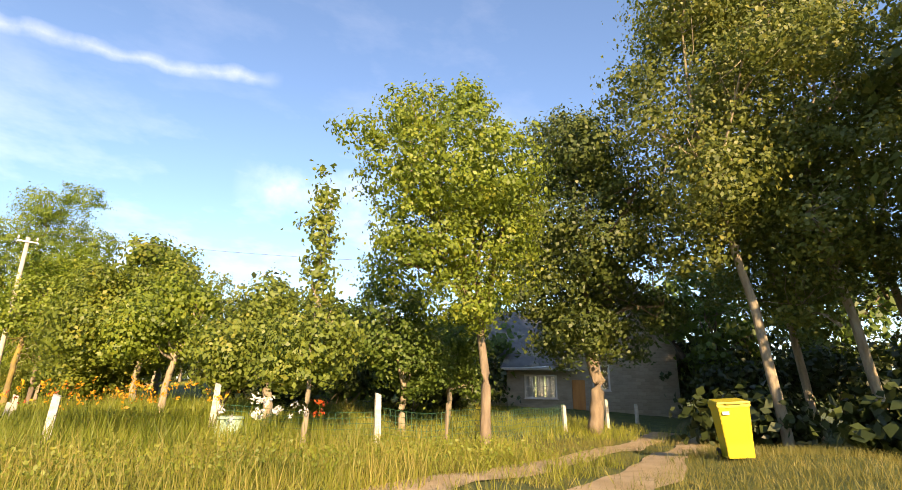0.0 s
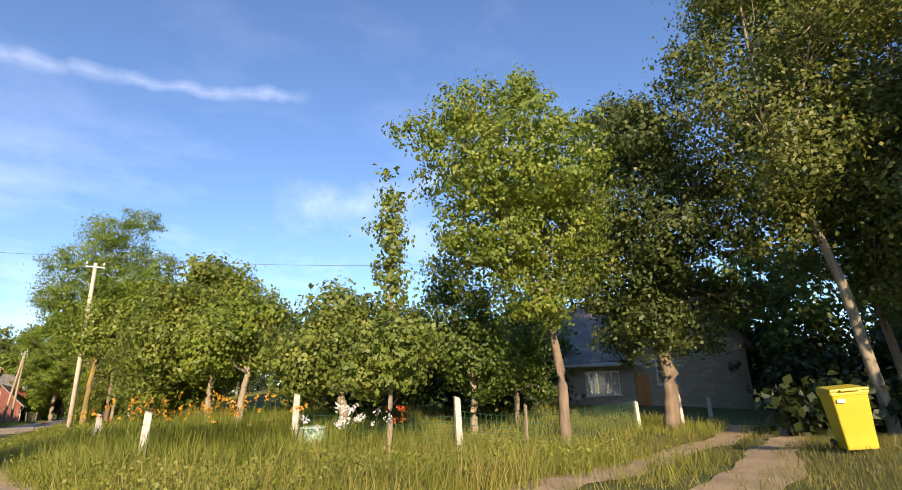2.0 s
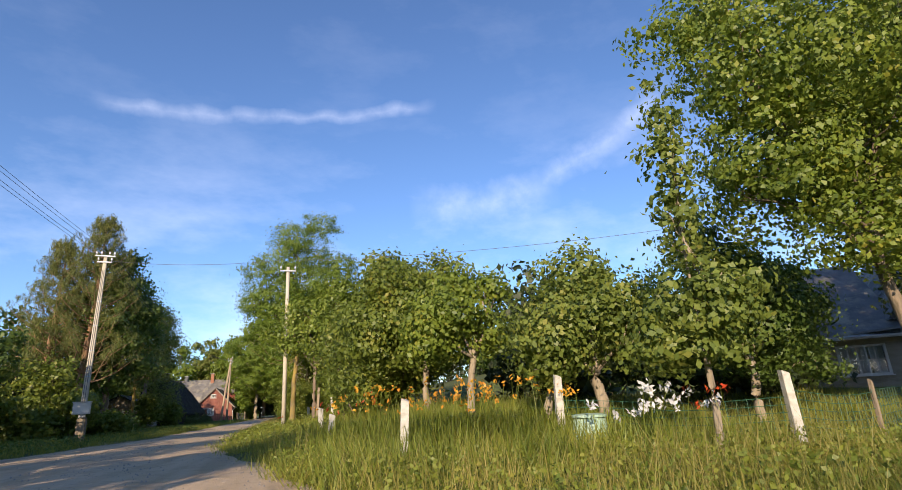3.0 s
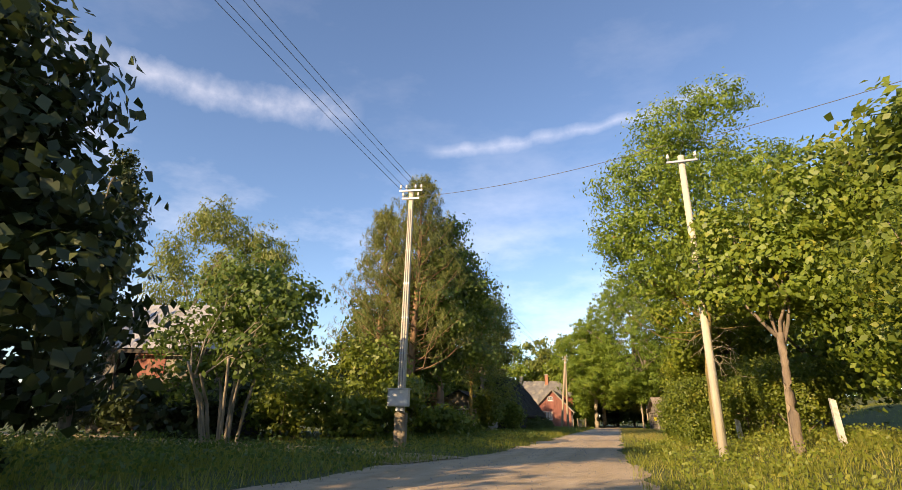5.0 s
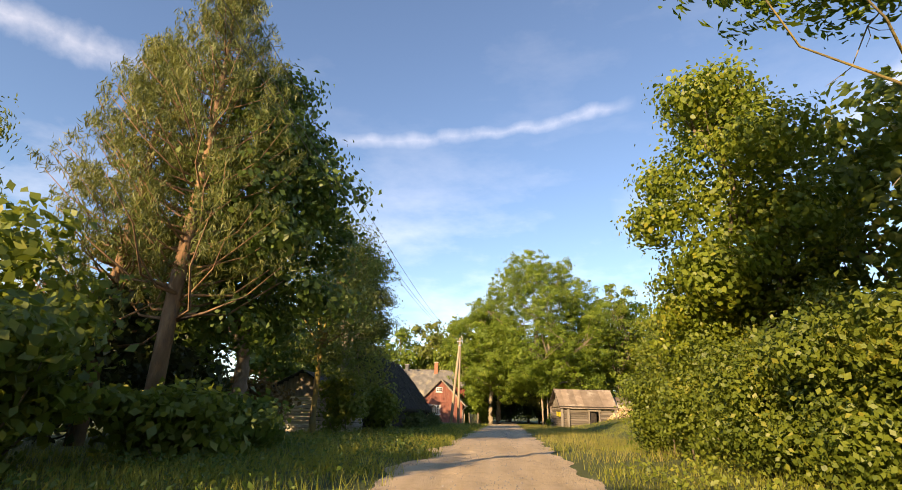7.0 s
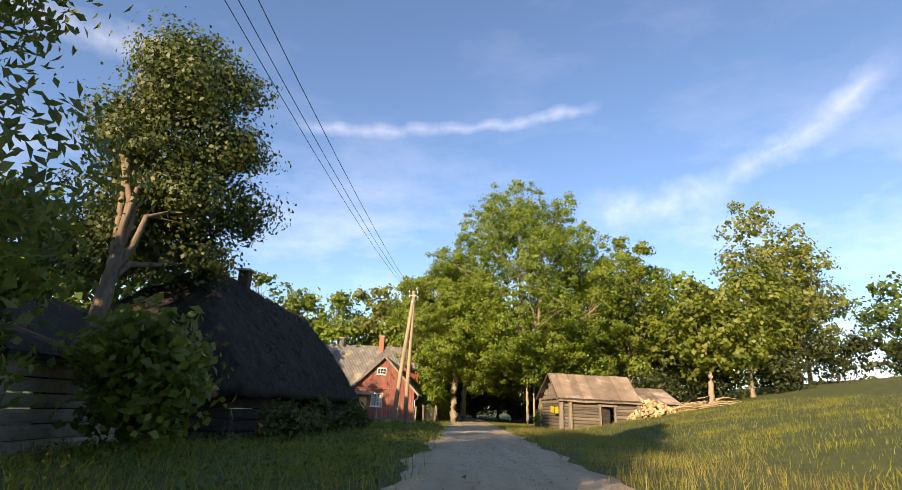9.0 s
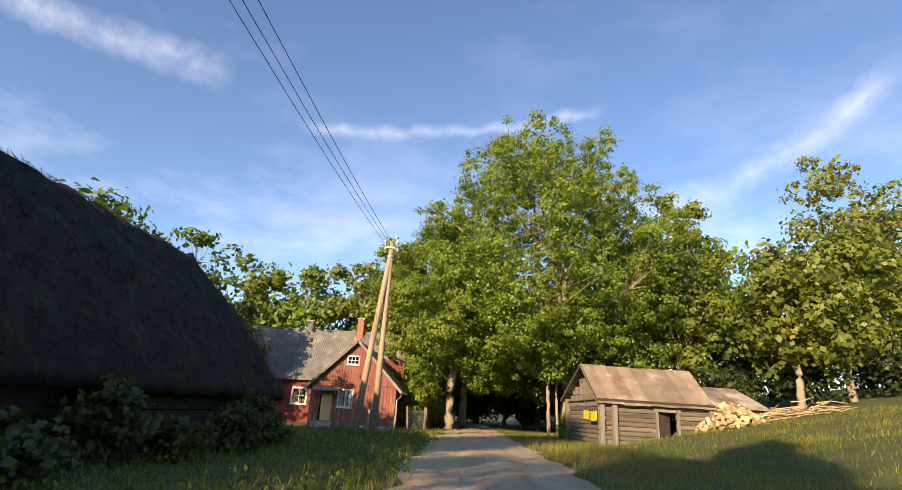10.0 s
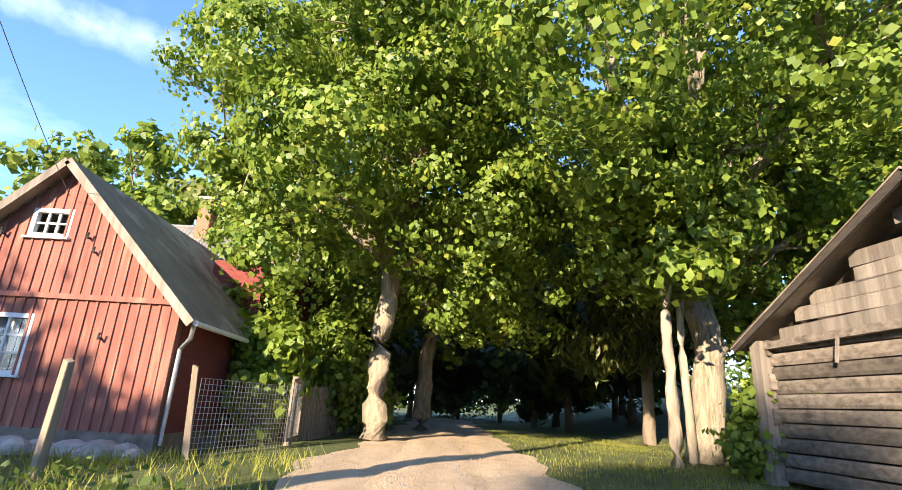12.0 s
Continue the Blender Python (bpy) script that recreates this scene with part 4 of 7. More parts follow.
def log_shed():
    """The grey log shed by the road: gable to the lane, a door and a loophole in the long side, a lower lean end."""
    g = 0.28
    turn = 7.5
    ob = thing("log_shed", "weathered grey log shed with a dapple-painted brown roof and open doorway", "shed", (5.95, 97.15 * PACE, 0), turn)
    L, D, eave, apex, A = 6.1, 5.5, 2.62, 4.45, 2.1
    door = (3.05, 4.15, 0.2, 2.02)
    hole = (2.02, 2.24, 1.55, 1.76)
    log_wall(ob, "log", (0, 0), (L, 0), g - 0.1, eave, M["grey_wood"], 0.235, [door, hole], 3)
    log_wall(ob, "log", (0, D), (0, 0), g - 0.1, eave, M["grey_wood"], 0.235, [], 4)
    log_wall(ob, "log", (L, D), (0, D), g - 0.1, eave, M["grey_wood"], 0.30, [], 5)
    log_wall(ob, "log", (L, 0), (L, D), g - 0.1, eave, M["grey_wood"], 0.30, [], 6)
    # gable boards above the logs, laid flat
    rng = random.Random(2)
    n = 8
    for i in range(n):
        z0, z1 = eave + (apex - eave) * i / n, eave + (apex - eave) * (i + 1) / n
        t = (z0 + z1 - 2 * eave) / 2 / (apex - eave)
        lo, hi = A * t + rng.uniform(0, 0.1), D - (D - A) * t - rng.uniform(0, 0.9 if i in (3, 5) else 0.1)
        part("gable_board", Mesh().box((-0.06, (lo + hi) / 2, (z0 + z1) / 2), (0.035, hi - lo, (z1 - z0) * 1.05), pose(0, 0, 0, rng.uniform(-1.5, 1.5)).to_3x3()), M["grey_board"], ob)
    part("tie_beam", Mesh().beam((-0.14, -0.15, eave - 0.02), (-0.14, D + 0.15, eave - 0.12), 0.13), M["grey_wood"], ob)
    for x, y in ((-0.16, -0.14), (-0.16, D + 0.12), (0.55, -0.17), (L, -0.17)):
        part("corner_post", Mesh().beam((x, y, g - 0.3), (x, y, eave - 0.02), 0.26), M["grey_board"], ob)
    fr = Mesh()
    for u in (door[0] - 0.06, door[1] + 0.06):
        fr.box((u, -0.12, (g + door[3]) / 2), (0.13, 0.1, door[3] - g + 0.1))
    fr.box(((door[0] + door[1]) / 2, -0.12, door[3] + 0.08), (1.5, 0.1, 0.16))
    part("door_frame", fr, M["grey_board"], ob)
    part("door", Mesh().box((door[0] + 0.5, 0.25, 1.1), (0.95, 0.05, 1.75), pose(0, 0, 0, 0, 0, 24).to_3x3()), M["dark_wood"], ob, "dark plank door standing ajar")
    part("floor", Mesh().box((L / 2, D / 2, g - 0.02), (L - 0.3, D - 0.3, 0.06)), M["dark_wood"], ob)
    # two yellow boards on the gable
    for y, z, w, h, a in ((2.1, 1.66, 0.9, 0.50, 3), (0.95, 1.62, 0.9, 0.52, -3)):
        b = part("yellow_board", Mesh().box((-0.19, y, z), (0.03, w, h), pose(0, 0, 0, a).to_3x3()), M["yellow_board"], ob, "bright yellow sheet nailed to the logs")
    part("ledge", Mesh().box((-0.24, 0.95, 1.33), (0.12, 0.95, 0.05)), M["dark_wood"], ob)
    for y in (2.3, 3.9):
        part("strap", Mesh().box((-0.2, y, 2.3), (0.03, 0.05, 0.42), pose(0, 0, 0, 12).to_3x3()), M["grey_board"], ob)
    # roofing in upright strips, each a little off its neighbours
    for s in (-1, 1):
        ny = 9
        for i in range(ny):
            a, b = -0.55 + (L + 0.75) * i / ny, -0.55 + (L + 0.75) * (i + 1) / ny + 0.03
            ex = -0.45 if s < 0 else D + 0.45
            ez = eave - 0.45 * (apex - eave) / (A if s < 0 else D - A) + 0.05
            lift = 0.012 * (i % 2) + rng.uniform(0, 0.015)
            sag = -0.05 * math.sin(math.pi * (i + 0.5) / ny)
            rows = [(A, apex + 0.08 + lift + sag), ((A + ex) / 2, (apex + ez) / 2 + 0.06 + lift + sag * 1.5), (ex, ez + lift + rng.uniform(-0.03, 0.02))]
            me = Mesh()
            me.add([(u, y, z + dz) for dz in (0, 0.03) for y, z in rows for u in (a, b)], [(0, 1, 3, 2), (2, 3, 5, 4), (6, 8, 9, 7), (8, 10, 11, 9), (0, 6, 7, 1), (4, 5, 11, 10), (0, 2, 8, 6), (2, 4, 10, 8), (1, 7, 9, 3), (3, 9, 11, 5)])
            part("roof_strip", me, M["rust_roof"], ob)
        part("verge_board", Mesh().beam((-0.5, A, apex + 0.02), (-0.5, -0.42 if s < 0 else D + 0.42, eave - (0.28 if s < 0 else 0.15)), 0.05, 0.16), M["dark_wood"], ob)
    part("eave_beam", Mesh().beam((-0.5, -0.32, eave - 0.13), (L + 0.2, -0.32, eave - 0.13), 0.12), M["dark_wood"], ob)
    # lower lean end
    log_wall(ob, "log", (L + 0.1, 0.5), (L + 3.6, 0.5), g + 0.3, 2.45, M["grey_wood"], 0.24, [], 8)
    log_wall(ob, "log", (L + 3.6, 0.5), (L + 3.6, D), g + 0.3, 2.45, M["grey_wood"], 0.30, [], 9)
    for i in range(5):
        a, b = L + 0.15 + 0.74 * i, L + 0.15 + 0.74 * (i + 1) + 0.02
        me = Mesh()
        me.add([(a, 0.1, 2.45), (b, 0.1, 2.45), (b, 3.3, 3.75), (a, 3.3, 3.75), (a, 0.1, 2.49), (b, 0.1, 2.49), (b, 3.3, 3.79), (a, 3.3, 3.79)], [(3, 2, 1, 0), (4, 5, 6, 7), (0, 1, 5, 4), (2, 3, 7, 6), (1, 2, 6, 5), (0, 4, 7, 3)])
        part("roof_strip", me, M["rust_roof"], ob)
        me2 = Mesh().add([(a, D + 0.3, 2.45), (b, D + 0.3, 2.45), (b, 3.3, 3.77), (a, 3.3, 3.77)], [(0, 1, 2, 3)])
        part("roof_strip", me2, M["rust_roof"], ob)
    for k, x in enumerate((L + 3.9, L + 4.7, L + 5.4)):
        part("plank", Mesh().box((x, 0.55, g + 1.15 + 0.1 * k), (0.62, 0.05, 1.7), pose(0, 0, 0, -6, 4 - 3 * k).to_3x3()), M["grey_board"], ob)
    return ob


log_shed()


def barn():
    """The long dark barn on the left, thatched, its road side in shade."""
    ob = thing("thatched_barn", "long dark log barn under a sagging old thatch", "barn", (0, 0, 0))
    x0, x1, y0, y1, eave, apex = -13.6, -8.3, 62.5 * PACE, 81.7 * PACE, 2.0, 5.8
    g = 0.05
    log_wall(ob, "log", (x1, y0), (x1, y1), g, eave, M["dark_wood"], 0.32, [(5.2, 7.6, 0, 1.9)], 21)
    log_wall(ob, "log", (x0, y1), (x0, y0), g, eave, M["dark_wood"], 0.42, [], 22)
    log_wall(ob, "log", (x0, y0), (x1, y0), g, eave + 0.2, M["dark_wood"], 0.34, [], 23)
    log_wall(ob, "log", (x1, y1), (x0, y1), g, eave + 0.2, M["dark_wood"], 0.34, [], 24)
    gate = part("gate", Mesh().box((x1 + 0.02, y0 + 6.4, 1.0), (0.06, 2.3, 1.85)), M["dark_wood"], ob, "dark plank gate")
    for k in (-0.8, 0.8):
        part("brace", Mesh().box((x1 + 0.07, y0 + 6.4, 1.0 + k * 0.7), (0.05, 2.2, 0.12)), M["dark_wood"], gate)
    # thatch with rounded hips and uneven surface
    mid, n, m = (x0 + x1) / 2, 46, 12
    rng = np.random.default_rng(5)
    ex = 0.55
    v = []
    for i in range(n + 1):
        t = i / n
        y = y0 - ex + (y1 - y0 + 2 * ex) * t
        hip = min(1.0, t * n / 9.0, (1 - t) * n / 5.0)
        for j in range(2 * m + 1):
            s = (j - m) / m
            half = (x1 - x0) / 2 + ex
            zt = eave - 0.35 + (apex - eave + 0.35) * (1 - abs(s) ** 1.12)
            z = min(zt, eave - 0.35 + (apex - eave + 0.35) * (hip ** 0.6)) - 0.08 * math.sin(math.pi * t) * (1 - abs(s)) + rng.normal() * 0.05
            v.append((mid + s * half, y + rng.normal() * 0.03, z))
    w = 2 * m + 1
    f = [(i * w + j, i * w + j + 1, (i + 1) * w + j + 1, (i + 1) * w + j) for i in range(n) for j in range(2 * m)]
    k = len(v)
    v += [(a, b, c - 0.28) for a, b, c in v]
    f += [tuple(k + q for q in reversed(p)) for p in f]
    rim = [j for j in range(w)] + [i * w + w - 1 for i in range(1, n + 1)] + [n * w + j for j in range(w - 2, -1, -1)] + [i * w for i in range(n - 1, 0, -1)]
    f += [(a, rim[(q + 1) % len(rim)], rim[(q + 1) % len(rim)] + k, a + k) for q, a in enumerate(rim)]
    part("thatch", Mesh().add(v, f), M["thatch"], ob, "mossy thatch toned near black for shade", smooth=True)
    k = 9000
    t, s = rng.uniform(0.0, 1.0, k), rng.uniform(0.0, 1.0, k)
    half = (x1 - x0) / 2 + ex
    zs = eave - 0.35 + (apex - eave + 0.35) * np.minimum(1 - s ** 1.12, np.minimum(1.0, np.minimum(t * n / 9.0, (1 - t) * n / 5.0)) ** 0.6) - 0.08 * np.sin(math.pi * t) * (1 - s)
    pts = np.c_[mid + s * half, y0 - ex + (y1 - y0 + 2 * ex) * t, zs + 0.01]
    tagged(part("straw", leaf_mesh("straw", pts, 0.3, rng, M["thatch"], 0.9, 0.05, 0.5, np.tile((0.8, 0.0, 0.8), (k, 1))), M["thatch"], ob, "loose straw toned near black for shade"), kind="stuff")
    ch = part("chimney", Mesh().box((mid, 69.6 * PACE, 5.75), (0.42, 0.42, 1.1)), M["dark_brick"], ob, "low brick chimney", bevel=0.02)
    part("chimney_cap", Mesh().box((mid, 69.6 * PACE, 6.33), (0.6, 0.6, 0.07)), M["concrete"], ch)
    return ob


barn()


def pale_shed():
    """The small pale log hut whose gable catches the sun."""
    ob = thing("log_hut", "small pale log hut with a low board gable", "hut", (-12.4, 55.0 * PACE, 0), 3)
    W, D, eave, apex, g = 5.2, 4.6, 2.05, 3.45, 0.1
    log_wall(ob, "log", (-W / 2, 0), (W / 2, 0), g, eave, M["pale_log"], 0.22, [], 31)
    log_wall(ob, "log", (W / 2, 0), (W / 2, D), g, eave, M["pale_log"], 0.26, [], 32)
    log_wall(ob, "log", (-W / 2, D), (-W / 2, 0), g, eave, M["pale_log"], 0.26, [], 33)
    for i in range(18):
        u = -W / 2 + W * (i + 0.5) / 18
        top = eave + (apex - eave) * (1 - abs(u) / (W / 2))
        if top - eave > 0.1:
            part("gable_board", Mesh().box((u, -0.05 - 0.006 * (i % 2), (eave + top) / 2), (W / 18 - 0.01, 0.03, top - eave)), M["grey_board"], ob)
    for s in (-1, 1):
        me = Mesh()
        e, z = s * (W / 2 + 0.4), eave - 0.22
        me.add([(0, -0.4, apex + 0.05), (e, -0.4, z), (e, D + 0.3, z), (0, D + 0.3, apex + 0.05), (0, -0.4, apex + 0.12), (e, -0.4, z + 0.07), (e, D + 0.3, z + 0.07), (0, D + 0.3, apex + 0.12)], [(0, 1, 2, 3), (7, 6, 5, 4), (0, 4, 5, 1), (1, 5, 6, 2), (2, 6, 7, 3)])
        part("roof_slope", me, M["thatch"], ob)
    return ob


pale_shed()


def tin_shed():
    """The wooden shed with a pale sheet roof beyond the side track."""
    ob = thing("tin_roof_shed", "wooden shed with a pale dented sheet metal roof", "shed", (-19.9, 23.3 * PACE, 0.9), 12)
    W, D, z0, eave, apex = 6.2, 5.0, -1.0, 3.45, 5.75
    w = Mesh()
    wall_boxes(w, -W / 2, W / 2, z0, eave, 0, 0.12, [(-2.2, -1.2, 1.9, 3.0)])
    w.box((0, D, (z0 + eave) / 2), (W, 0.12, eave - z0))
    for x in (-W / 2 + 0.06, W / 2 - 0.06):
        w.add([(x - 0.06, 0, z0), (x - 0.06, D, z0), (x - 0.06, D, eave), (x - 0.06, D / 2, apex), (x - 0.06, 0, eave), (x + 0.06, 0, z0), (x + 0.06, D, z0), (x + 0.06, D, eave), (x + 0.06, D / 2, apex), (x + 0.06, 0, eave)], [(0, 1, 2, 3, 4), (9, 8, 7, 6, 5), (0, 5, 6, 1), (1, 6, 7, 2), (2, 7, 8, 3), (3, 8, 9, 4), (4, 9, 5, 0)])
    part("wall", w, M["dark_wood"], ob)
    rng = random.Random(4)
    for i in range(22):
        u = -W / 2 + W * (i + 0.5) / 22
        if not -2.3 < u < -1.1:
            part("plank", Mesh().box((u, -0.03, (z0 + eave) / 2), (W / 22 - 0.015, 0.03 + 0.01 * (i % 2), eave - z0 - 0.1 - rng.uniform(0, 0.15))), M["grey_board"], ob)
    part("board_patch", Mesh().box((-0.5, -0.07, 2.4), (1.6, 0.03, 1.2)), M["red_board"], ob, "faded red board patch")
    corrugated(ob, "roof_sheet", (-W / 2 - 0.4, -0.6, eave - 0.35), (W / 2 + 0.4, -0.6, eave - 0.35), (W / 2 + 0.4, D / 2, apex + 0.08), (-W / 2 - 0.4, D / 2, apex + 0.08), M["roof_metal"], 9, 3, 2, 0.02)
    corrugated(ob, "roof_sheet", (W / 2 + 0.4, D + 0.5, eave - 0.35), (-W / 2 - 0.4, D + 0.5, eave - 0.35), (-W / 2 - 0.4, D / 2, apex + 0.08), (W / 2 + 0.4, D / 2, apex + 0.08), M["roof_metal"], 5, 3, 1, 0.02)
    part("eave_board", Mesh().box((0, -0.58, eave - 0.45), (W + 0.7, 0.04, 0.16)), M["dark_wood"], ob)
    return ob


tin_shed()


def brick_house():
    """The old silicate brick house behind the garden: gable, flat-roofed glazed porch, lower wing."""
    ob = thing("brick_house", "old grey brick house with a steep gable and glazed porch", "house", (33.3, -1.1, 0.45), -38)
    W, D, z0, eave, apex = 6.4, 9.0, -1.0, 3.9, 8.9
    win = (-1.9, -0.85, 1.45, 2.95)
    w = Mesh()
    wall_boxes(w, -W / 2, W / 2, z0, eave, 0, 0.3, [win])
    w.add([(-W / 2, 0, eave), (W / 2, 0, eave), (0, 0, apex), (-W / 2, 0.3, eave), (W / 2, 0.3, eave), (0, 0.3, apex)], [(0, 1, 2), (5, 4, 3), (0, 2, 5, 3), (1, 4, 5, 2)])
    w.box((-W / 2 + 0.15, D / 2 + 0.15, (z0 + eave) / 2), (0.3, D - 0.3, eave - z0))
    w.box((W / 2 - 0.15, D / 2 + 0.15, (z0 + eave) / 2), (0.3, D - 0.3, eave - z0))
    w.box((0, D, (z0 + eave) / 2), (W, 0.3, eave - z0))
    part("wall", w, M["plaster"], ob, "grey brick wall with stains")
    # brick courses over the part in view
    rng = random.Random(8)
    brick_meshes = []
    for k in range(3):
        b = Mesh().box((0, 0, 0), (0.49, 0.05 + 0.006 * k, 0.17))
        brick_meshes.append(b.data("brick", M["plaster"], bevel=0.0))
    for r in range(19):
        z = -0.2 + 0.2 * r + 0.1
        for i in range(13):
            u = -W / 2 + 0.25 + i * 0.52 + (0.26 if r % 2 else 0)
            if u > W / 2 - 0.2 or (win[0] - 0.35 < u < win[1] + 0.35 and win[2] - 0.2 < z < win[3] + 0.2) or z > eave - 0.1:
                continue
            q = part("brick", brick_meshes[rng.randrange(3)], M["plaster"], ob)
            q.location = (u, -0.012, z)
    window(ob, *win, 0.02, 2, 2, M["white_paint"])
    window(ob, -0.45, 0.45, 5.0, 6.0, -0.03, 2, 2, M["white_paint"])
    rise = (apex - eave) / (W / 2)
    for s in (-1, 1):
        me = Mesh()
        e, z = s * (W / 2 + 0.35), eave - 0.35 * rise
        me.add([(0, -0.45, apex + 0.05), (e, -0.45, z), (e, D + 0.4, z), (0, D + 0.4, apex + 0.05), (0, -0.45, apex + 0.15), (e, -0.45, z + 0.1), (e, D + 0.4, z + 0.1), (0, D + 0.4, apex + 0.15)], [(0, 1, 2, 3), (7, 6, 5, 4), (0, 4, 5, 1), (1, 5, 6, 2), (2, 6, 7, 3)])
        part("roof_slope", me, M["slate"], ob, "grey roof")
        part("bargeboard", Mesh().beam((0, -0.47, apex + 0.06), (e, -0.47, z + 0.02), 0.05, 0.2), M["dark_wood"], ob)
    # porch
    px0, px1, py = -7.0, -3.25, -0.5
    pw = Mesh()
    big = (-6.0, -4.1, 0.95, 2.3)
    wall_boxes(pw, px0, px1, z0, 2.6, py, 0.22, [big])
    pw.box((px0 + 0.11, py + 2.0, (z0 + 2.6) / 2), (0.22, 3.6, 2.6 - z0))
    pw.box((px1 - 0.11, py + 0.36, (z0 + 2.6) / 2), (0.22, 0.28, 2.6 - z0))
    porch = part("porch", pw, M["plaster"], ob, "brick porch with a wide many-paned window")
    window(ob, *big, py, 5, 2, M["white_paint"], True)
    part("porch_roof", Mesh().box(((px0 + px1) / 2, py + 1.6, 2.78), (px1 - px0 + 0.7, 4.4, 0.12), pose(0, 0, 0, 5).to_3x3()), M["roof_metal"], ob, "pale sheet porch roof")
    part("door", Mesh().box((-2.75, -0.06, 1.05), (0.75, 0.07, 2.0)), M["orange_door"], ob, "orange varnished door in sunlight")
    lw = Mesh()
    wall_boxes(lw, -9.2, px0, z0, 2.5, 0.2, 0.25, [(-8.6, -7.5, 0.95, 2.2)])
    part("wing_wall", lw, M["plaster"], ob)
    window(ob, -8.6, -7.5, 0.95, 2.2, 0.2, 3, 1, M["white_paint"], True)
    me = Mesh()
    me.add([(-9.6, -0.2, 2.45), (-3.1, -0.2, 2.95), (-3.1, 4.6, 6.9), (-9.4, 4.6, 6.6), (-9.6, -0.2, 2.55), (-3.1, -0.2, 3.05), (-3.1, 4.6, 7.0), (-9.4, 4.6, 6.7)], [(3, 2, 1, 0), (4, 5, 6, 7), (0, 1, 5, 4), (0, 4, 7, 3), (2, 3, 7, 6), (1, 2, 6, 5)])
    part("wing_roof", me, M["slate"], ob, "grey roof of the side wing")
    part("wing_end", Mesh().add([(-9.2, 0.2, z0), (-9.2, 8, z0), (-9.2, 4.6, 6.5), (-9.2, 0.2, 2.5), (-9.0, 0.2, z0), (-9.0, 8, z0), (-9.0, 4.6, 6.5), (-9.0, 0.2, 2.5)], [(0, 1, 2, 3), (7, 6, 5, 4), (0, 3, 7, 4), (2, 6, 7, 3), (1, 5, 6, 2)]), M["plaster"], ob)
    return ob


brick_house()


# ---------------------------------------------------------------- poles and wires
def insulator(parent, x, y, z, lean=0.0):
    m = Mesh().tube([(x, y, z - 0.12), (x, y, z)], 0.012, 6)
    pin = part("pin", m, M["steel"], parent)
    b = Mesh().tube([(x, y, z - 0.01), (x, y, z + 0.05), (x, y, z + 0.06), (x, y, z + 0.11), (x, y, z + 0.14)], [0.05, 0.048, 0.03, 0.042, 0.02], 10)
    part("insulator", b, M["ceramic"], parent, "white ceramic insulator", smooth=True)
    return pin


def concrete_pole(at, tall):
    """The squared concrete pole with two cross-arms, cable pipes and a metering cabinet."""
    ob = thing("utility_pole", "tall pale concrete utility pole with cross-arms and a cabinet", "utility pole", (at[0], at[1], H(*at)), 8, "utility poles")
    p = Mesh()
    a, b, h = 0.15, 0.085, tall
    p.add([(s * a, t * a, -0.4) for s, t in ((-1, -1), (1, -1), (1, 1), (-1, 1))] + [(s * b, t * b, h) for s, t in ((-1, -1), (1, -1), (1, 1), (-1, 1))], [(3, 2, 1, 0), (4, 5, 6, 7), (0, 1, 5, 4), (1, 2, 6, 5), (2, 3, 7, 6), (3, 0, 4, 7)])
    part("shaft", p, M["pole_pale"], ob, bevel=0.012)
    part("stub", Mesh().box((0.02, 0.03, 0.5), (0.42, 0.42, 1.4)), M["stake"], ob, "dark timber stub", bevel=0.03)
    for z in (h - 0.05, h - 0.42):
        arm = part("crossarm", Mesh().box((0, -0.12, z), (1.0 if z > h - 0.2 else 0.75, 0.07, 0.07)), M["steel"], ob, "steel cross-arm")
        for x in ((-0.45, 0.45, -0.2, 0.2) if z > h - 0.2 else (-0.33, 0.33)):
            insulator(arm, x, -0.12, z + 0.14)
    for x in (-0.09, 0.06):
        part("cable_pipe", Mesh().tube([(x * 0.7, -0.155, 2.0), (x * 0.5, -0.1, h - 0.9)], 0.012, 6), M["cable"], ob)
    for z in (3.4, 4.8, 6.2, 7.6):
        part("clamp", Mesh().box((0, 0, z), (0.30 - z * 0.012, 0.32 - z * 0.012, 0.05)), M["steel"], ob)
    cab = part("cabinet", Mesh().box((0.0, -0.36, 1.72), (0.78, 0.34, 0.62)), M["cabinet"], ob, "off-white metal metering cabinet", bevel=0.015)
    part("cabinet_door", Mesh().box((0.0, -0.538, 1.72), (0.70, 0.02, 0.54)), M["cabinet"], cab, bevel=0.006)
    part("hinge", Mesh().tube([(-0.37, -0.55, 1.5), (-0.37, -0.55, 1.94)], 0.012, 6), M["steel"], cab)
    part("lid", Mesh().box((0, -0.37, 2.045), (0.86, 0.42, 0.03)), M["cabinet"], cab)
    part("neck", Mesh().box((0.06, -0.3, 1.33), (0.3, 0.2, 0.16)), M["steel"], cab)
    return ob


concrete_pole((-6.75, 21.9 * PACE), 10.35)


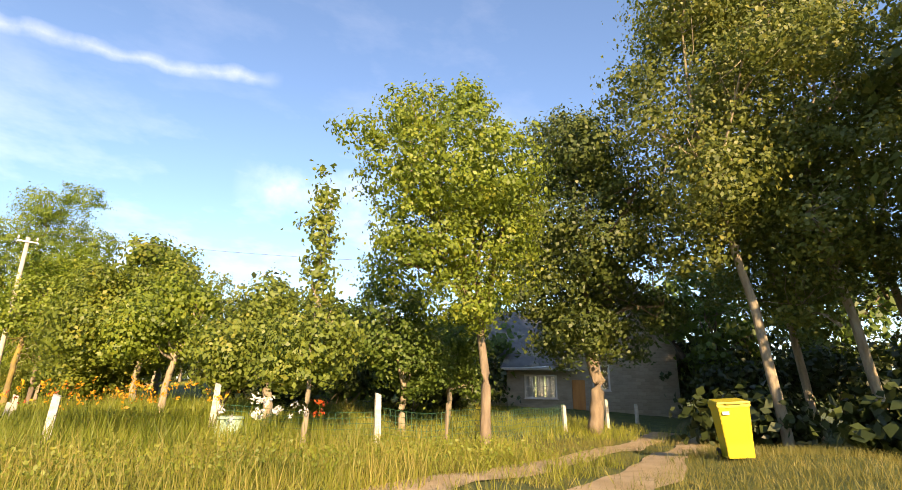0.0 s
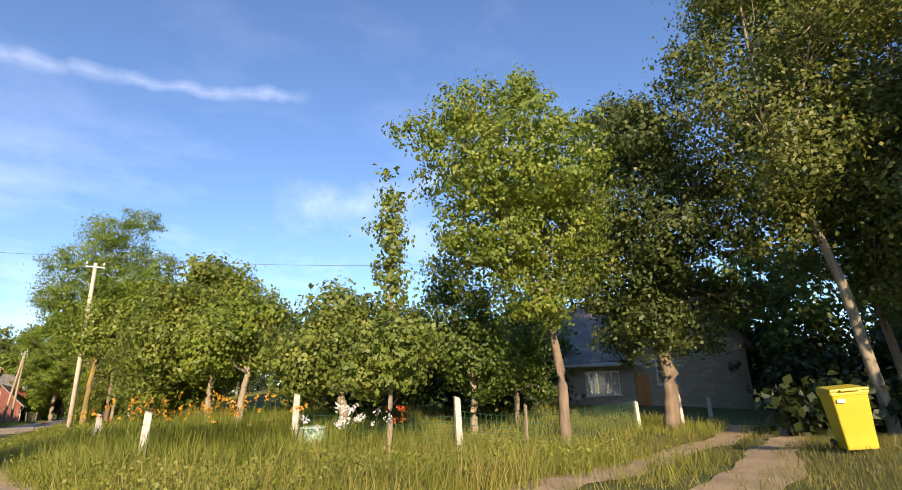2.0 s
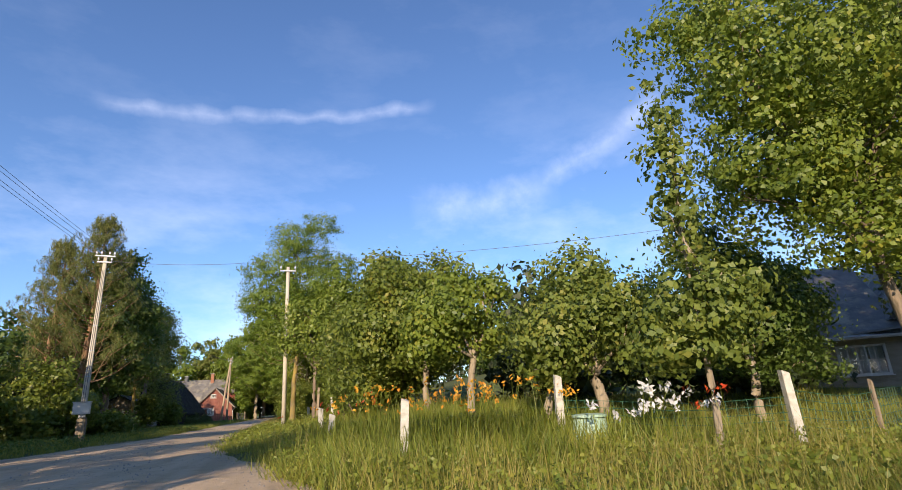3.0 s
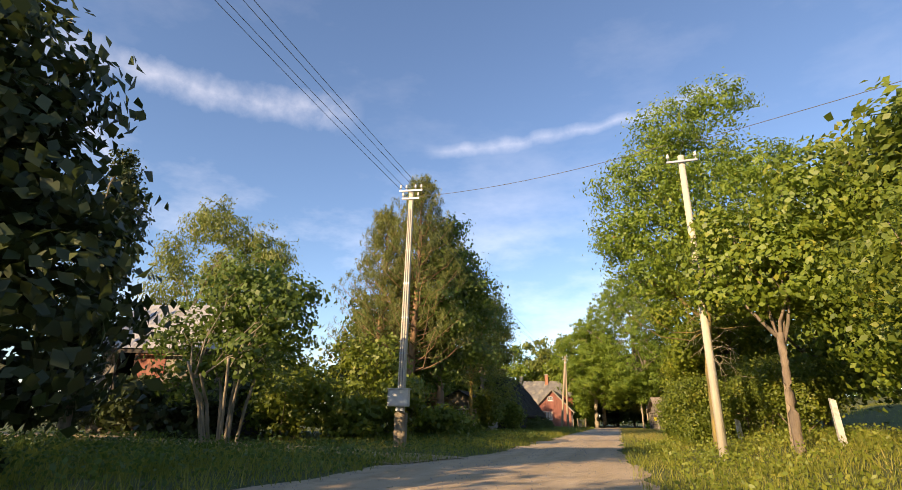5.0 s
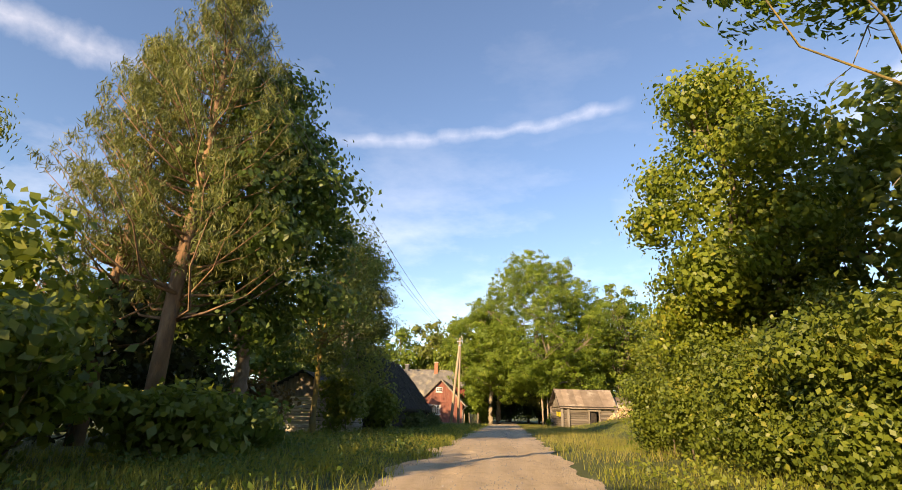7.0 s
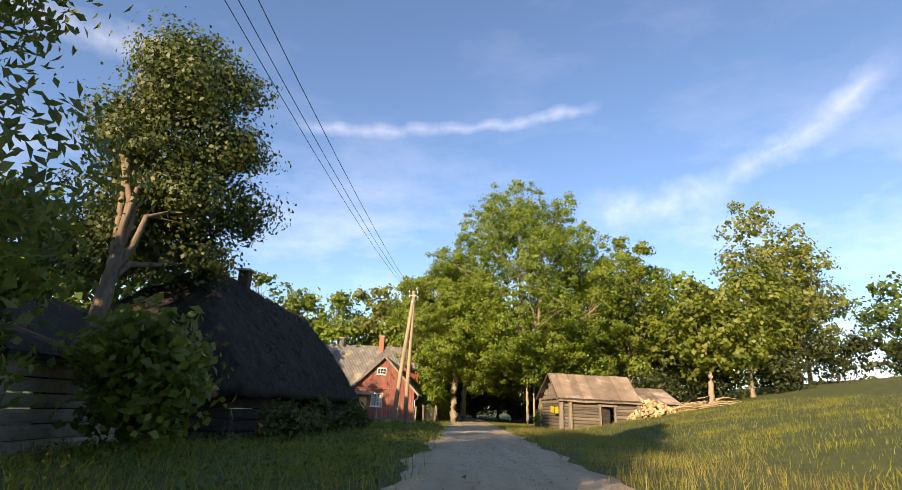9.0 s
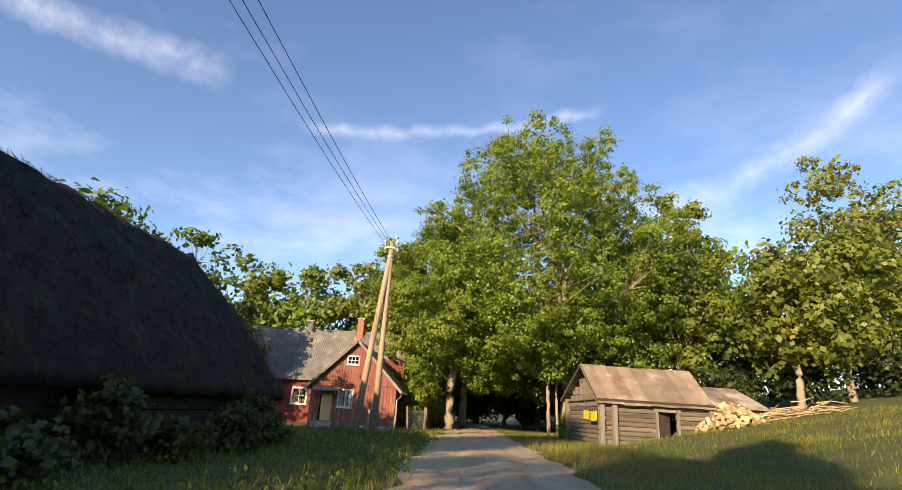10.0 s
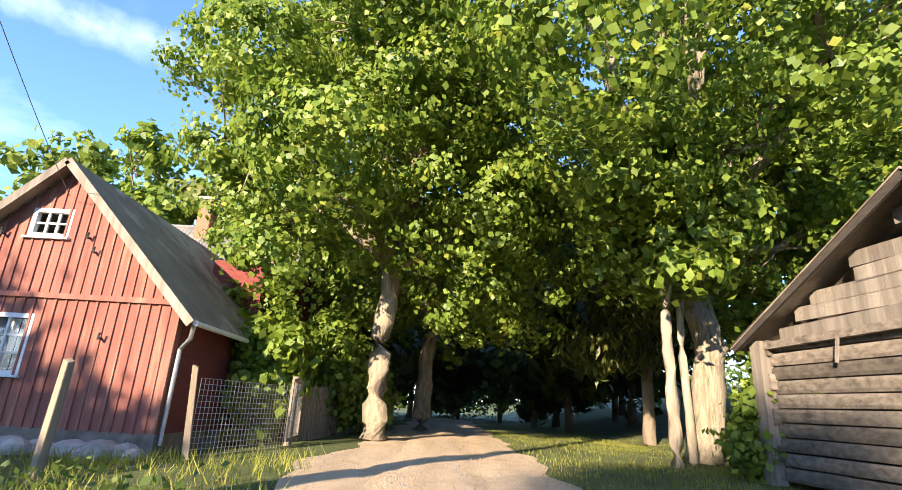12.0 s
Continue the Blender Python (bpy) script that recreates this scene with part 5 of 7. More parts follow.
def wood_pole(at, tall, label, mat, strut=None, turn=0, r0=0.16, r1=0.11, lean=(0.02, 0)):
    ob = thing("utility_pole", label, "utility pole", (at[0], at[1], H(*at)), turn, "utility poles")
    part("shaft", Mesh().tube([(-0.04 * lean[0], -0.04 * lean[1], -0.4), (0.4 * lean[0], 0.4 * lean[1], tall * 0.4), (lean[0], lean[1], tall)], [r0, (r0 + r1) / 2, r1], 12), mat, ob, smooth=True)
    if strut:
        part("strut", Mesh().tube([(strut[0], strut[1], -0.4), ((strut[0] + lean[0]) * 0.5, (strut[1] + lean[1]) * 0.5, tall * 0.48), (lean[0], lean[1], tall - 0.5)], [r0, (r0 + r1) / 2, r1], 12), mat, ob, smooth=True)
        part("band", Mesh().tube([(lean[0] * 0.9, lean[1] * 0.9, tall - 0.9), (lean[0] * 0.91, lean[1] * 0.91, tall - 0.8)], r1 + 0.06, 10), M["steel"], ob)
    return ob


pf = wood_pole((-5.85, 91.9 * PACE), 9.6, "brown wooden A-frame utility pole with hooks", M["pole_wood"], (-0.8, -0.7), 0, 0.165, 0.12)
for i, (x, z) in enumerate(((-0.3, 9.35), (0.32, 9.35), (-0.28, 9.0), (0.36, 8.95), (0.25, 9.6))):
    part("hook", Mesh().tube([(0, -0.1, z - 0.1), (x * 0.8, -0.2, z - 0.1), (x, -0.2, z)], 0.014, 6), M["steel"], pf)
    insulator(pf, x, -0.2, z + 0.1)
part("bracket", Mesh().box((0, -0.15, 9.2), (0.5, 0.05, 0.06)), M["steel"], pf)

pr = wood_pole((3.73, 18.4 * PACE), 9.0, "pale round leaning utility pole half hidden in leaves", M["pole_pale"], None, 0, 0.125, 0.095, (-0.1, 0.04))
part("crossarm", Mesh().box((-0.1, -0.1, 8.75), (0.9, 0.06, 0.06)), M["steel"], pr)
insulator(pr, -0.5, -0.1, 8.9)
insulator(pr, 0.3, -0.1, 8.9)


def wire(a, b, sag, r=0.011):
    a, b = Vector(a), Vector(b)
    m = Mesh().tube([a.lerp(b, t) - Vector((0, 0, sag * 4 * t * (1 - t))) for t in np.linspace(0, 1, 17)], r, 4, False)
    return single("power_line", m, M["cable"], "thin sagging overhead power line", "power line", "power lines")


TL, TF, TR = Vector((-6.75, 21.8 * PACE, 10.55)), Vector((-5.85, 91.7 * PACE, 9.5)), Vector((3.63, 18.3 * PACE, 9.7))
for k, dx in enumerate((-0.45, -0.2, 0.2, 0.45)):
    wire(TL + Vector((dx, 0, 0)), Vector((-4.5 + dx, -40, 10.4 - 0.1 * k)), 0.9)
for k, dx in enumerate((-0.42, 0.05, 0.42)):
    wire(TL + Vector((dx, 0.1, -0.3 * (k == 1))), TF + Vector((dx * 0.75, 0, -0.15 * k)), 1.5)
wire(TL + Vector((0.4, 0, -0.4)), TR + Vector((-0.4, 0, 0)), 0.25)
wire(TR + Vector((0.4, 0, 0)), Vector((30, -1, 9.2)), 0.6)
wire(TF + Vector((0.3, 0, -0.5)), Vector((-9.0, 104.5 * PACE, 4.9)), 0.3, 0.008)
wire(TF + Vector((0.4, 0, -0.2)), Vector((-3, 120, 9.4)), 0.8)
mast = thing("antenna_mast", "tall thin leaning aerial mast beside the red house", "mast", (-7.3, 112.9 * PACE, 0.0))
part("tube", Mesh().tube([(0, 0, -0.2), (0.3, 0, 4.5), (0.85, 0.1, 9.0)], [0.03, 0.026, 0.018], 8), M["steel"], mast)
part("aerial", Mesh().box((0.84, 0.1, 8.8), (0.5, 0.03, 0.03)).box((0.82, 0.1, 8.5), (0.4, 0.03, 0.03)), M["steel"], mast)


# ---------------------------------------------------------------- garden fence, bin, small things
def fence_post(x, y, tall, lean=0, name="fence_post", mat=None, label="whitewashed weathered concrete fence post", w=0.15):
    y *= PACE
    z = H(x, y)
    ob = thing(name, label, "fence post", (x, y, z), random.Random(int(x * 10)).uniform(-20, 20), "garden fence posts")
    m = Mesh()
    a, b = w / 2, w / 2 * 0.85
    off = math.tan(radians(lean)) * tall
    m.add([(s * a, t * a, -0.3) for s, t in ((-1, -1), (1, -1), (1, 1), (-1, 1))] + [(s * b + off, t * b, tall + c) for (s, t), c in zip(((-1, -1), (1, -1), (1, 1), (-1, 1)), (0.02, -0.03, 0.0, 0.035))] + [(off + 0.01, 0.005, tall + 0.01)],
          [(3, 2, 1, 0), (0, 1, 5, 4), (1, 2, 6, 5), (2, 3, 7, 6), (3, 0, 4, 7), (4, 5, 8), (5, 6, 8), (6, 7, 8), (7, 4, 8)])
    part("shaft", m, mat or M["white_concrete"], ob, bevel=0.006)
    return ob


POSTS = [(6.07, -9.2, 1.1, 3), (9.07, -8.9, 1.3, 2), (12.15, -11.7, 1.25, -2), (22.4, -7.4, 0.95, -2), (25.5, -7.0, 1.2, -2), (29.4, -5.5, 0.9, 0), (5.2, -3.0, 0.8, 4), (5.2, 3.0, 0.8, -3), (6.3, 17.6, 1.1, -4), (5.2, 25.2, 0.75, -6)]
for x, y, h, l in POSTS:
    fence_post(x, y, h, l)
fence_post(14.25, -11.4, 1.15, 2, "wooden_stake", M["stake"], "thin weathered wooden fence stake", 0.07)
fence_post(5.5, 19.0, 1.7, 3, "wooden_stake", M["stake"], "grey wooden gate post in grass", 0.16)


def wire_fence(a, b, tall):
    ob = thing("wire_fence", "sagging green wire mesh garden fence", "fence", (0, 0, 0))
    a, b = np.array(a) * (1, PACE), np.array(b) * (1, PACE)
    n = max(6, int(np.linalg.norm(b - a) / 0.16))
    m = Mesh()
    row = [a + (b - a) * i / n for i in range(n + 1)]
    for k in range(7):
        m.tube([(p[0], p[1], H(*p) + 0.12 + (tall - 0.12) * k / 6 - 0.06 * math.sin(math.pi * i / n)) for i, p in enumerate(row)], 0.0055, 4, False)
    for i, p in enumerate(row):
        m.tube([(p[0], p[1], H(*p) + 0.1), (p[0], p[1], H(*p) + tall - 0.06 * math.sin(math.pi * i / n))], 0.0045, 4, False)
    part("mesh", m, M["green_wire"], ob)


wire_fence((9.07, -8.9), (12.15, -11.7), 0.85)
wire_fence((12.15, -11.7), (14.25, -11.4), 0.95)
wire_fence((14.25, -11.4), (22.4, -7.4), 1.0)


def wheelie_bin(x, y, turn):
    y *= PACE
    ob = thing("wheelie_bin", "tall yellow plastic wheelie bin standing in roadside grass", "bin", (x, y, H(x, y) + 0.02), turn)
    ob.rotation_euler[1] = radians(-4)
    m = Mesh()
    def ring(w, d, z, y0=0.0):
        return [(-w / 2, -d / 2 + y0, z), (w / 2, -d / 2 + y0, z), (w / 2, d / 2 + y0, z), (-w / 2, d / 2 + y0, z)]
    rows = [ring(0.45, 0.50, 0.04, 0.03), ring(0.47, 0.53, 0.30, 0.02), ring(0.54, 0.66, 0.93), ring(0.585, 0.70, 0.94), ring(0.585, 0.70, 1.0)]
    pts = [p for r in rows for p in r]
    f = [(4 * i + k, 4 * i + (k + 1) % 4, 4 * i + 4 + (k + 1) % 4, 4 * i + 4 + k) for i in range(4) for k in range(4)] + [(3, 2, 1, 0), (16, 17, 18, 19)]
    part("body", m.add(pts, f), M["bin"], ob, bevel=0.02)
    lid = Mesh().add([(-0.3, -0.38, 1.0), (0.3, -0.38, 1.0), (0.3, 0.37, 1.0), (-0.3, 0.37, 1.0), (-0.29, -0.37, 1.035), (0.29, -0.37, 1.035), (0.27, 0.33, 1.10), (-0.27, 0.33, 1.10)], [(3, 2, 1, 0), (4, 5, 6, 7), (0, 1, 5, 4), (1, 2, 6, 5), (2, 3, 7, 6), (3, 0, 4, 7)])
    l = part("lid", lid, M["bin"], ob, "yellow hinged lid", bevel=0.012)
    part("grip", Mesh().box((0, -0.40, 1.01), (0.3, 0.04, 0.03)), M["bin"], l, bevel=0.008)
    part("handle", Mesh().tube([(-0.24, 0.36, 0.96), (-0.24, 0.45, 0.99), (0.24, 0.45, 0.99), (0.24, 0.36, 0.96)], 0.018, 8), M["bin"], ob)
    part("axle", Mesh().tube([(-0.26, 0.30, 0.10), (0.26, 0.30, 0.10)], 0.014, 8), M["steel"], ob)
    for s in (-1, 1):
        w = part("wheel", Mesh().tube([(s * 0.24, 0.30, 0.10), (s * 0.29, 0.30, 0.10)], 0.10, 18), M["rubber"], ob, "black rubber wheel", bevel=0.008)
        part("hub", Mesh().tube([(s * 0.285, 0.30, 0.10), (s * 0.297, 0.30, 0.10)], 0.045, 12), M["bin"], w)
    part("sticker", Mesh().box((-0.16, -0.352, 0.84), (0.12, 0.01, 0.06), pose(0, 0, 0, 6).to_3x3()), M["label"], ob, "small pale sticker with faded print")
    return ob


wheelie_bin(16.54, -19.1, -50)


def barrel(x, y):
    y *= PACE
    ob = thing("water_barrel", "pale green plastic water barrel with a lid in tall grass", "barrel", (x, y, H(x, y)))
    part("body", Mesh().tube([(0, 0, 0), (0, 0, 0.06), (0, 0, 0.3), (0, 0, 0.54), (0, 0, 0.58)], [0.26, 0.28, 0.31, 0.28, 0.25], 20), M["green_barrel"], ob, smooth=True)
    part("lid", Mesh().tube([(0, 0, 0.58), (0, 0, 0.62), (0, 0, 0.64)], [0.30, 0.30, 0.2], 20), M["green_barrel"], ob)
    part("hoop", Mesh().tube([(0, 0, 0.2), (0, 0, 0.24)], 0.316, 20), M["green_barrel"], ob)


barrel(9.3, -9.75)


def flowers(name, label, cx, cy, n, spread, tall, petal, size, seed, petals=9, leafy=True):
    """Stems with petal heads and strap leaves."""
    cy *= PACE
    rng = np.random.default_rng(seed)
    ob = thing(name, label, "flowers", (cx, cy, H(cx, cy)), 0)
    stem, heads = Mesh(), []
    for _ in range(n):
        x, y = rng.normal(size=2) * spread
        h = tall * rng.uniform(0.7, 1.1)
        dz = H(cx + x, cy + y) - H(cx, cy)
        tip = np.array([x + rng.normal() * 0.08, y + rng.normal() * 0.08, h + dz])
        stem.tube([(x, y, dz - 0.05), (x * 0.98, y, dz + h * 0.6), tuple(tip)], [0.008, 0.006, 0.004], 4, False)
        heads.append(tip + rng.normal(size=(petals, 3)) * size * 0.45)
    tagged(part("stem", stem, M["weed"], ob), kind="stuff")
    tagged(part("blossom", leaf_mesh("blossom", np.concatenate(heads), size, rng, petal, -0.6, 0.5), petal, ob), kind="stuff")
    if leafy:
        k = n * 34
        x, y = rng.normal(size=(2, k)) * spread * 1.2
        z = height(cx + x, cy + y) - H(cx, cy)
        h = tall * rng.uniform(0.45, 0.85, k)
        a = rng.uniform(0, 6.28, k)
        d = np.stack([np.cos(a), np.sin(a), 0 * a], 1)
        w = np.stack([-np.sin(a), np.cos(a), 0 * a], 1) * 0.008
        p = np.stack([x, y, z - 0.03], 1)
        m = p + d * (h * 0.22)[:, None] + np.stack([0 * h, 0 * h, h * 0.75], 1)
        t = p + d * (h * 0.75)[:, None] + np.stack([0 * h, 0 * h, h * 0.72], 1)
        v = np.stack([p - w, p + w, m + w, m - w, t + w * 0.2, t - w * 0.2], 1).reshape(-1, 3)
        quads = np.concatenate([np.arange(k)[:, None] * 6 + np.array(q)[None] for q in ((0, 1, 2, 3), (3, 2, 4, 5))])
        tagged(part("strap_leaf", fast_mesh("strap_leaf", v, quads, M["weed"]), M["weed"], ob), kind="stuff")
    return ob


for i, (x, y, n, s) in enumerate(((6.5, -7.2, 15, 0.6), (7.2, -8.2, 20, 0.55), (7.9, -8.6, 15, 0.5), (5.9, -4.6, 15, 0.6), (8.5, -9.0, 8, 0.5), (8.6, -7.2, 8, 0.5))):
    flowers("daylily_clump", "orange daylilies on tall stems among strap leaves", x, y, n, s, 1.25, M["petal_orange"], 0.08, 40 + i, 6)
flowers("white_flower_clump", "white blossoming garden flowers behind the fence", 9.5, -11.7, 12, 0.3, 0.95, M["petal_white"], 0.09, 51, 12, False)
flowers("white_flower_clump", "white blossoming garden flowers behind the fence", 10.05, -11.3, 6, 0.18, 0.95, M["petal_white"], 0.08, 52, 10, False)
flowers("red_flower_clump", "small red garden flowers on thin stems", 10.9, -11.1, 5, 0.2, 1.0, M["petal_red"], 0.09, 53, 8, False)
flowers("poppy_clump", "orange red poppies in the garden grass", 5.9, -1.0, 9, 0.6, 1.0, M["petal_red"], 0.08, 54, 6)


def firewood():
    """A heap of split logs in front of the shed's lean end."""
    ob = thing("firewood_heap", "heap of pale split firewood thrown against the shed", "firewood", (12.9, 98.5 * PACE, H(12.9, 98.5 * PACE)))
    rng = random.Random(12)
    shapes = []
    for k in range(4):
        m = Mesh()
        r = 0.09 + 0.02 * k
        m.add([(0, -0.17, 0), (r, -0.17, -r * 0.9), (r * 1.1, -0.17, r * 0.7), (0, 0.17, 0), (r, 0.17, -r * 0.9), (r * 1.1, 0.17, r * 0.7)], [(0, 1, 2), (5, 4, 3), (0, 3, 4, 1), (1, 4, 5, 2), (2, 5, 3, 0)])
        shapes.append(m.data("split_log", M["firewood"]))
    for i in range(290):
        a, q = rng.uniform(0, 6.283), rng.random() ** 0.5
        x, y = 2.2 * q * math.cos(a), 0.95 * q * math.sin(a)
        top = 1.35 * (1 - q ** 1.4)
        z = top * (1 - 0.25 * rng.random()) + 0.05 + 0.19 * x
        o = part("split_log", shapes[rng.randrange(4)], M["firewood"], ob)
        o.matrix_basis = pose(x, y, max(z, 0.06 + 0.19 * x), rng.uniform(0, 360), rng.uniform(-40, 40), rng.uniform(0, 360))
    return ob


firewood()


def brushwood():
    ob = thing("brushwood_pile", "long pile of cut branches beside the firewood", "branches", (16.5, 99.4 * PACE, H(16.5, 99.4 * PACE)))
    rng = np.random.default_rng(9)
    for _ in range(130):
        x, y = rng.normal() * 1.5, rng.normal() * 0.45
        z = abs(rng.normal()) * 0.28 + 0.06 + 0.19 * x
        d = np.array([1, rng.normal() * 0.5, rng.normal() * 0.12 + 0.19])
        l = rng.uniform(0.5, 1.5)
        a, b = np.array([x, y, z]) - d * l * 0.5, np.array([x, y, z]) + d * l * 0.5
        part("branch", Mesh().tube([a, (a + b) / 2 + rng.normal(size=3) * 0.06, b], [0.035, 0.028, 0.012], 5), M["firewood"], ob)


brushwood()


def parked_car(x, y, turn):
    """A silver estate car, lofted from its side outline."""
    ob = thing("parked_car", "silver estate car parked in shade beside the house", "car", (x, y, H(x, y)), turn)
    side = [(-2.15, 0.35), (-2.2, 0.62), (-2.05, 0.86), (-1.15, 0.96), (-0.55, 1.38), (0.2, 1.46), (1.35, 1.43), (1.95, 1.05), (2.12, 0.92), (2.15, 0.4)]
    m = Mesh()
    n = len(side)
    pts = []
    for yy, k in ((-0.84, 0.97), (-0.72, 1.0), (0.72, 1.0), (0.84, 0.97)):
        for u, z in side:
            inset = 0.16 * max(0, (z - 0.95) / 0.5)
            pts.append((u * k, yy - math.copysign(inset, yy), z * (1 if abs(yy) < 0.8 else 0.985)))
    f = [(r * n + i, r * n + (i + 1) % n, (r + 1) * n + (i + 1) % n, (r + 1) * n + i) for r in range(3) for i in range(n)] + [tuple(range(n - 1, -1, -1)), tuple(3 * n + i for i in range(n))]
    part("body", m.add(pts, f), M["car_paint"], ob, bevel=0.03, smooth=True)
    for s in (-1, 1):
        g = Mesh().add([(-0.95, s * 0.80, 1.0), (1.6, s * 0.80, 1.0), (1.3, s * 0.70, 1.36), (-0.5, s * 0.70, 1.34)], [(0, 1, 2, 3)])
        part("side_window", g, M["car_glass"], ob, "dark side windows")
        for u in (-1.35, 1.35):
            w = part("wheel", Mesh().tube([(u, s * 0.66, 0.31), (u, s * 0.85, 0.31)], 0.31, 24), M["rubber"], ob, "black tyre", bevel=0.02)
            part("rim", Mesh().tube([(u, s * 0.84, 0.31), (u, s * 0.862, 0.31)], 0.19, 16), M["steel"], w)
    part("windscreen", Mesh().add([(-1.12, -0.62, 1.0), (-1.12, 0.62, 1.0), (-0.6, 0.56, 1.37), (-0.6, -0.56, 1.37)], [(0, 1, 2, 3)]), M["car_glass"], ob)
    part("rear_window", Mesh().add([(1.92, -0.6, 1.08), (1.92, 0.6, 1.08), (1.44, 0.55, 1.4), (1.44, -0.55, 1.4)], [(0, 1, 2, 3)]), M["car_glass"], ob)
    for s in (-1, 1):
        part("headlight", Mesh().box((-2.1, s * 0.6, 0.74), (0.12, 0.32, 0.15)), M["ceramic"], ob, bevel=0.02)
        part("tail_light", Mesh().box((2.1, s * 0.66, 0.85), (0.08, 0.16, 0.28)), M["petal_red"], ob)
    return ob


parked_car(-19.6, 107.0 * PACE, 8)


def yard_fence():
    """Posts and a wire gate beside the red house."""
    for x, y, h, l, w in ((-5.2, 103.7, 1.55, -5, 0.12), (-4.35, 107.4, 1.5, 0, 0.13), (-7.1, 98.6, 1.35, 2, 0.12), (-8.6, 97.4, 1.2, 1, 0.11), (-10.3, 99.2, 1.15, -2, 0.11), (-5.75, 100.3, 1.45, 3, 0.12)):
        fence_post(x, y, h, l, "wooden_stake", M["stake"], "weathered wooden yard post beside the lane", w)
    gate = thing("wire_gate", "wooden framed gate covered with wire netting", "gate", (-4.3, 107.5 * PACE, H(-4.3, 107.5 * PACE)), 96)
    f = Mesh().box((0, 0, 0.15), (1.5, 0.05, 0.07)).box((0, 0, 1.4), (1.5, 0.05, 0.07))
    for x in (-0.72, 0.72):
        f.box((x, 0, 0.78), (0.07, 0.05, 1.3))
    part("frame", f, M["stake"], gate)
    m = Mesh()
    for k in range(22):
        x = -0.7 + 1.4 * k / 21
        m.tube([(x, 0, 0.15), (x, 0, 1.4)], 0.004, 4, False)
        m.tube([(-0.7, 0, 0.18 + 1.2 * k / 21), (0.7, 0, 0.18 + 1.2 * k / 21)], 0.004, 4, False)
    part("netting", m, M["steel"], gate)
    fence = thing("board_fence", "dark old board fence running along the lane", "fence", (0, 0, 0))
    rng = random.Random(3)
    for i in range(70):
        y = 109 * PACE + i * 0.16
        x = -4.6 + 0.02 * i
        part("board", Mesh().box((x, y, H(x, y) + 0.68), (0.025, 0.145, 1.45 + rng.uniform(-0.08, 0.05))), M["stake"], fence)
    for k in (0.4, 1.1):
        part("rail", Mesh().beam((-4.63, 109 * PACE, H(-4.6, 109 * PACE) + k), (-3.25, 109 * PACE + 11, H(-3.2, 109 * PACE + 11) + k), 0.06), M["stake"], fence)
    net = thing("wire_fence", "rusty chain link fence beside the red house", "fence", (0, 0, 0))
    m = Mesh()
    for k in range(30):
        t = k / 29
        x, y = -5.2 + 0.85 * t, (103.7 + 3.7 * t) * PACE
        m.tube([(x, y, 0.0), (x, y, 1.35)], 0.005, 4, False)
    for k in range(14):
        m.tube([(-5.2, 103.7 * PACE, 0.05 + 0.1 * k), (-4.35, 107.4 * PACE, 0.05 + 0.1 * k)], 0.005, 4, False)
    part("mesh", m, M["steel"], net)


yard_fence()


def stones():
    rng = random.Random(6)
    for i in range(16):
        r = rng.uniform(0.14, 0.34)
        x, y = rng.uniform(-8.4, -6.0), 104.4 * PACE - rng.uniform(0, 0.55)
        bm = bmesh.new()
        bmesh.ops.create_icosphere(bm, subdivisions=2, radius=r)
        for v in bm.verts:
            v.co *= 1 + 0.22 * noise.noise(v.co * 4 + Vector((i * 3.1, 0, 0)))
            v.co.z *= 0.7
        me = bpy.data.meshes.new("field_stone")
        bm.to_mesh(me)
        bm.free()
        me.materials.append(M["stone"])
        o = tagged(new("field_stone", me), "rough grey field stone at the foot of the house", "stone", "stones along the house foot")
        o.matrix_world = pose(x, y, H(x, y) + r * 0.3, 0, 0, rng.uniform(0, 360))


stones()


# ---------------------------------------------------------------- trees
T = tree
T("apple_tree", "tall sunlit garden pear tree with a bare leaning trunk", (15.5, -11.5), 4.0, 0.135,
  [(x * 0.84 + 0.1, y, z * 0.86, rx * 0.86, ry * 0.86, rz * 0.86) for x, y, z, rx, ry, rz in ((-1.5, -0.6, 8.8, 2.58, 2.58, 2.02), (-3.4, -0.2, 8.3, 1.68, 1.68, 1.23), (-0.6, 0, 7, 2.24, 2.24, 1.9), (-2, 0.3, 11, 1.68, 1.68, 1.23), (0.2, 0.2, 9.4, 1.68, 1.68, 1.9), (-2.4, 0.4, 5.8, 1.79, 1.79, 1.23), (-5, 0, 9.4, 1.01, 1.01, 0.39), (-3.4, 0.4, 10.6, 0.9, 0.9, 1.01), (-1.2, -0.4, 4.4, 1.34, 1.34, 0.9), (-0.9, 0, 12.1, 0.67, 0.67, 0.78), (0.9, 0.2, 7.9, 1.5, 1.5, 1.4), (-2.9, 0.1, 6.6, 1.5, 1.5, 1.2), (0.5, 0, 5.6, 1.3, 1.3, 0.9))],
  M["leaf_apple"], M["bark"], 11, clumps=1150, per=60, clump=0.18, size=0.085, lean=(-0.1, 0.05), forks=8, category="tree")
T("lime_tree", "tall dark lime tree before the brick house", (22.9, -8.7), 4.0, 0.26, [(a - 0.5, b - 0.2, z, rx, ry, rz) for a, b, z, rx, ry, rz in lobes_round(3.7, 1.7, 14.2, 20, 3)], M["leaf_shaded"], M["bark"], 12, 1500, 50, 0.28, 0.125, forks=7)
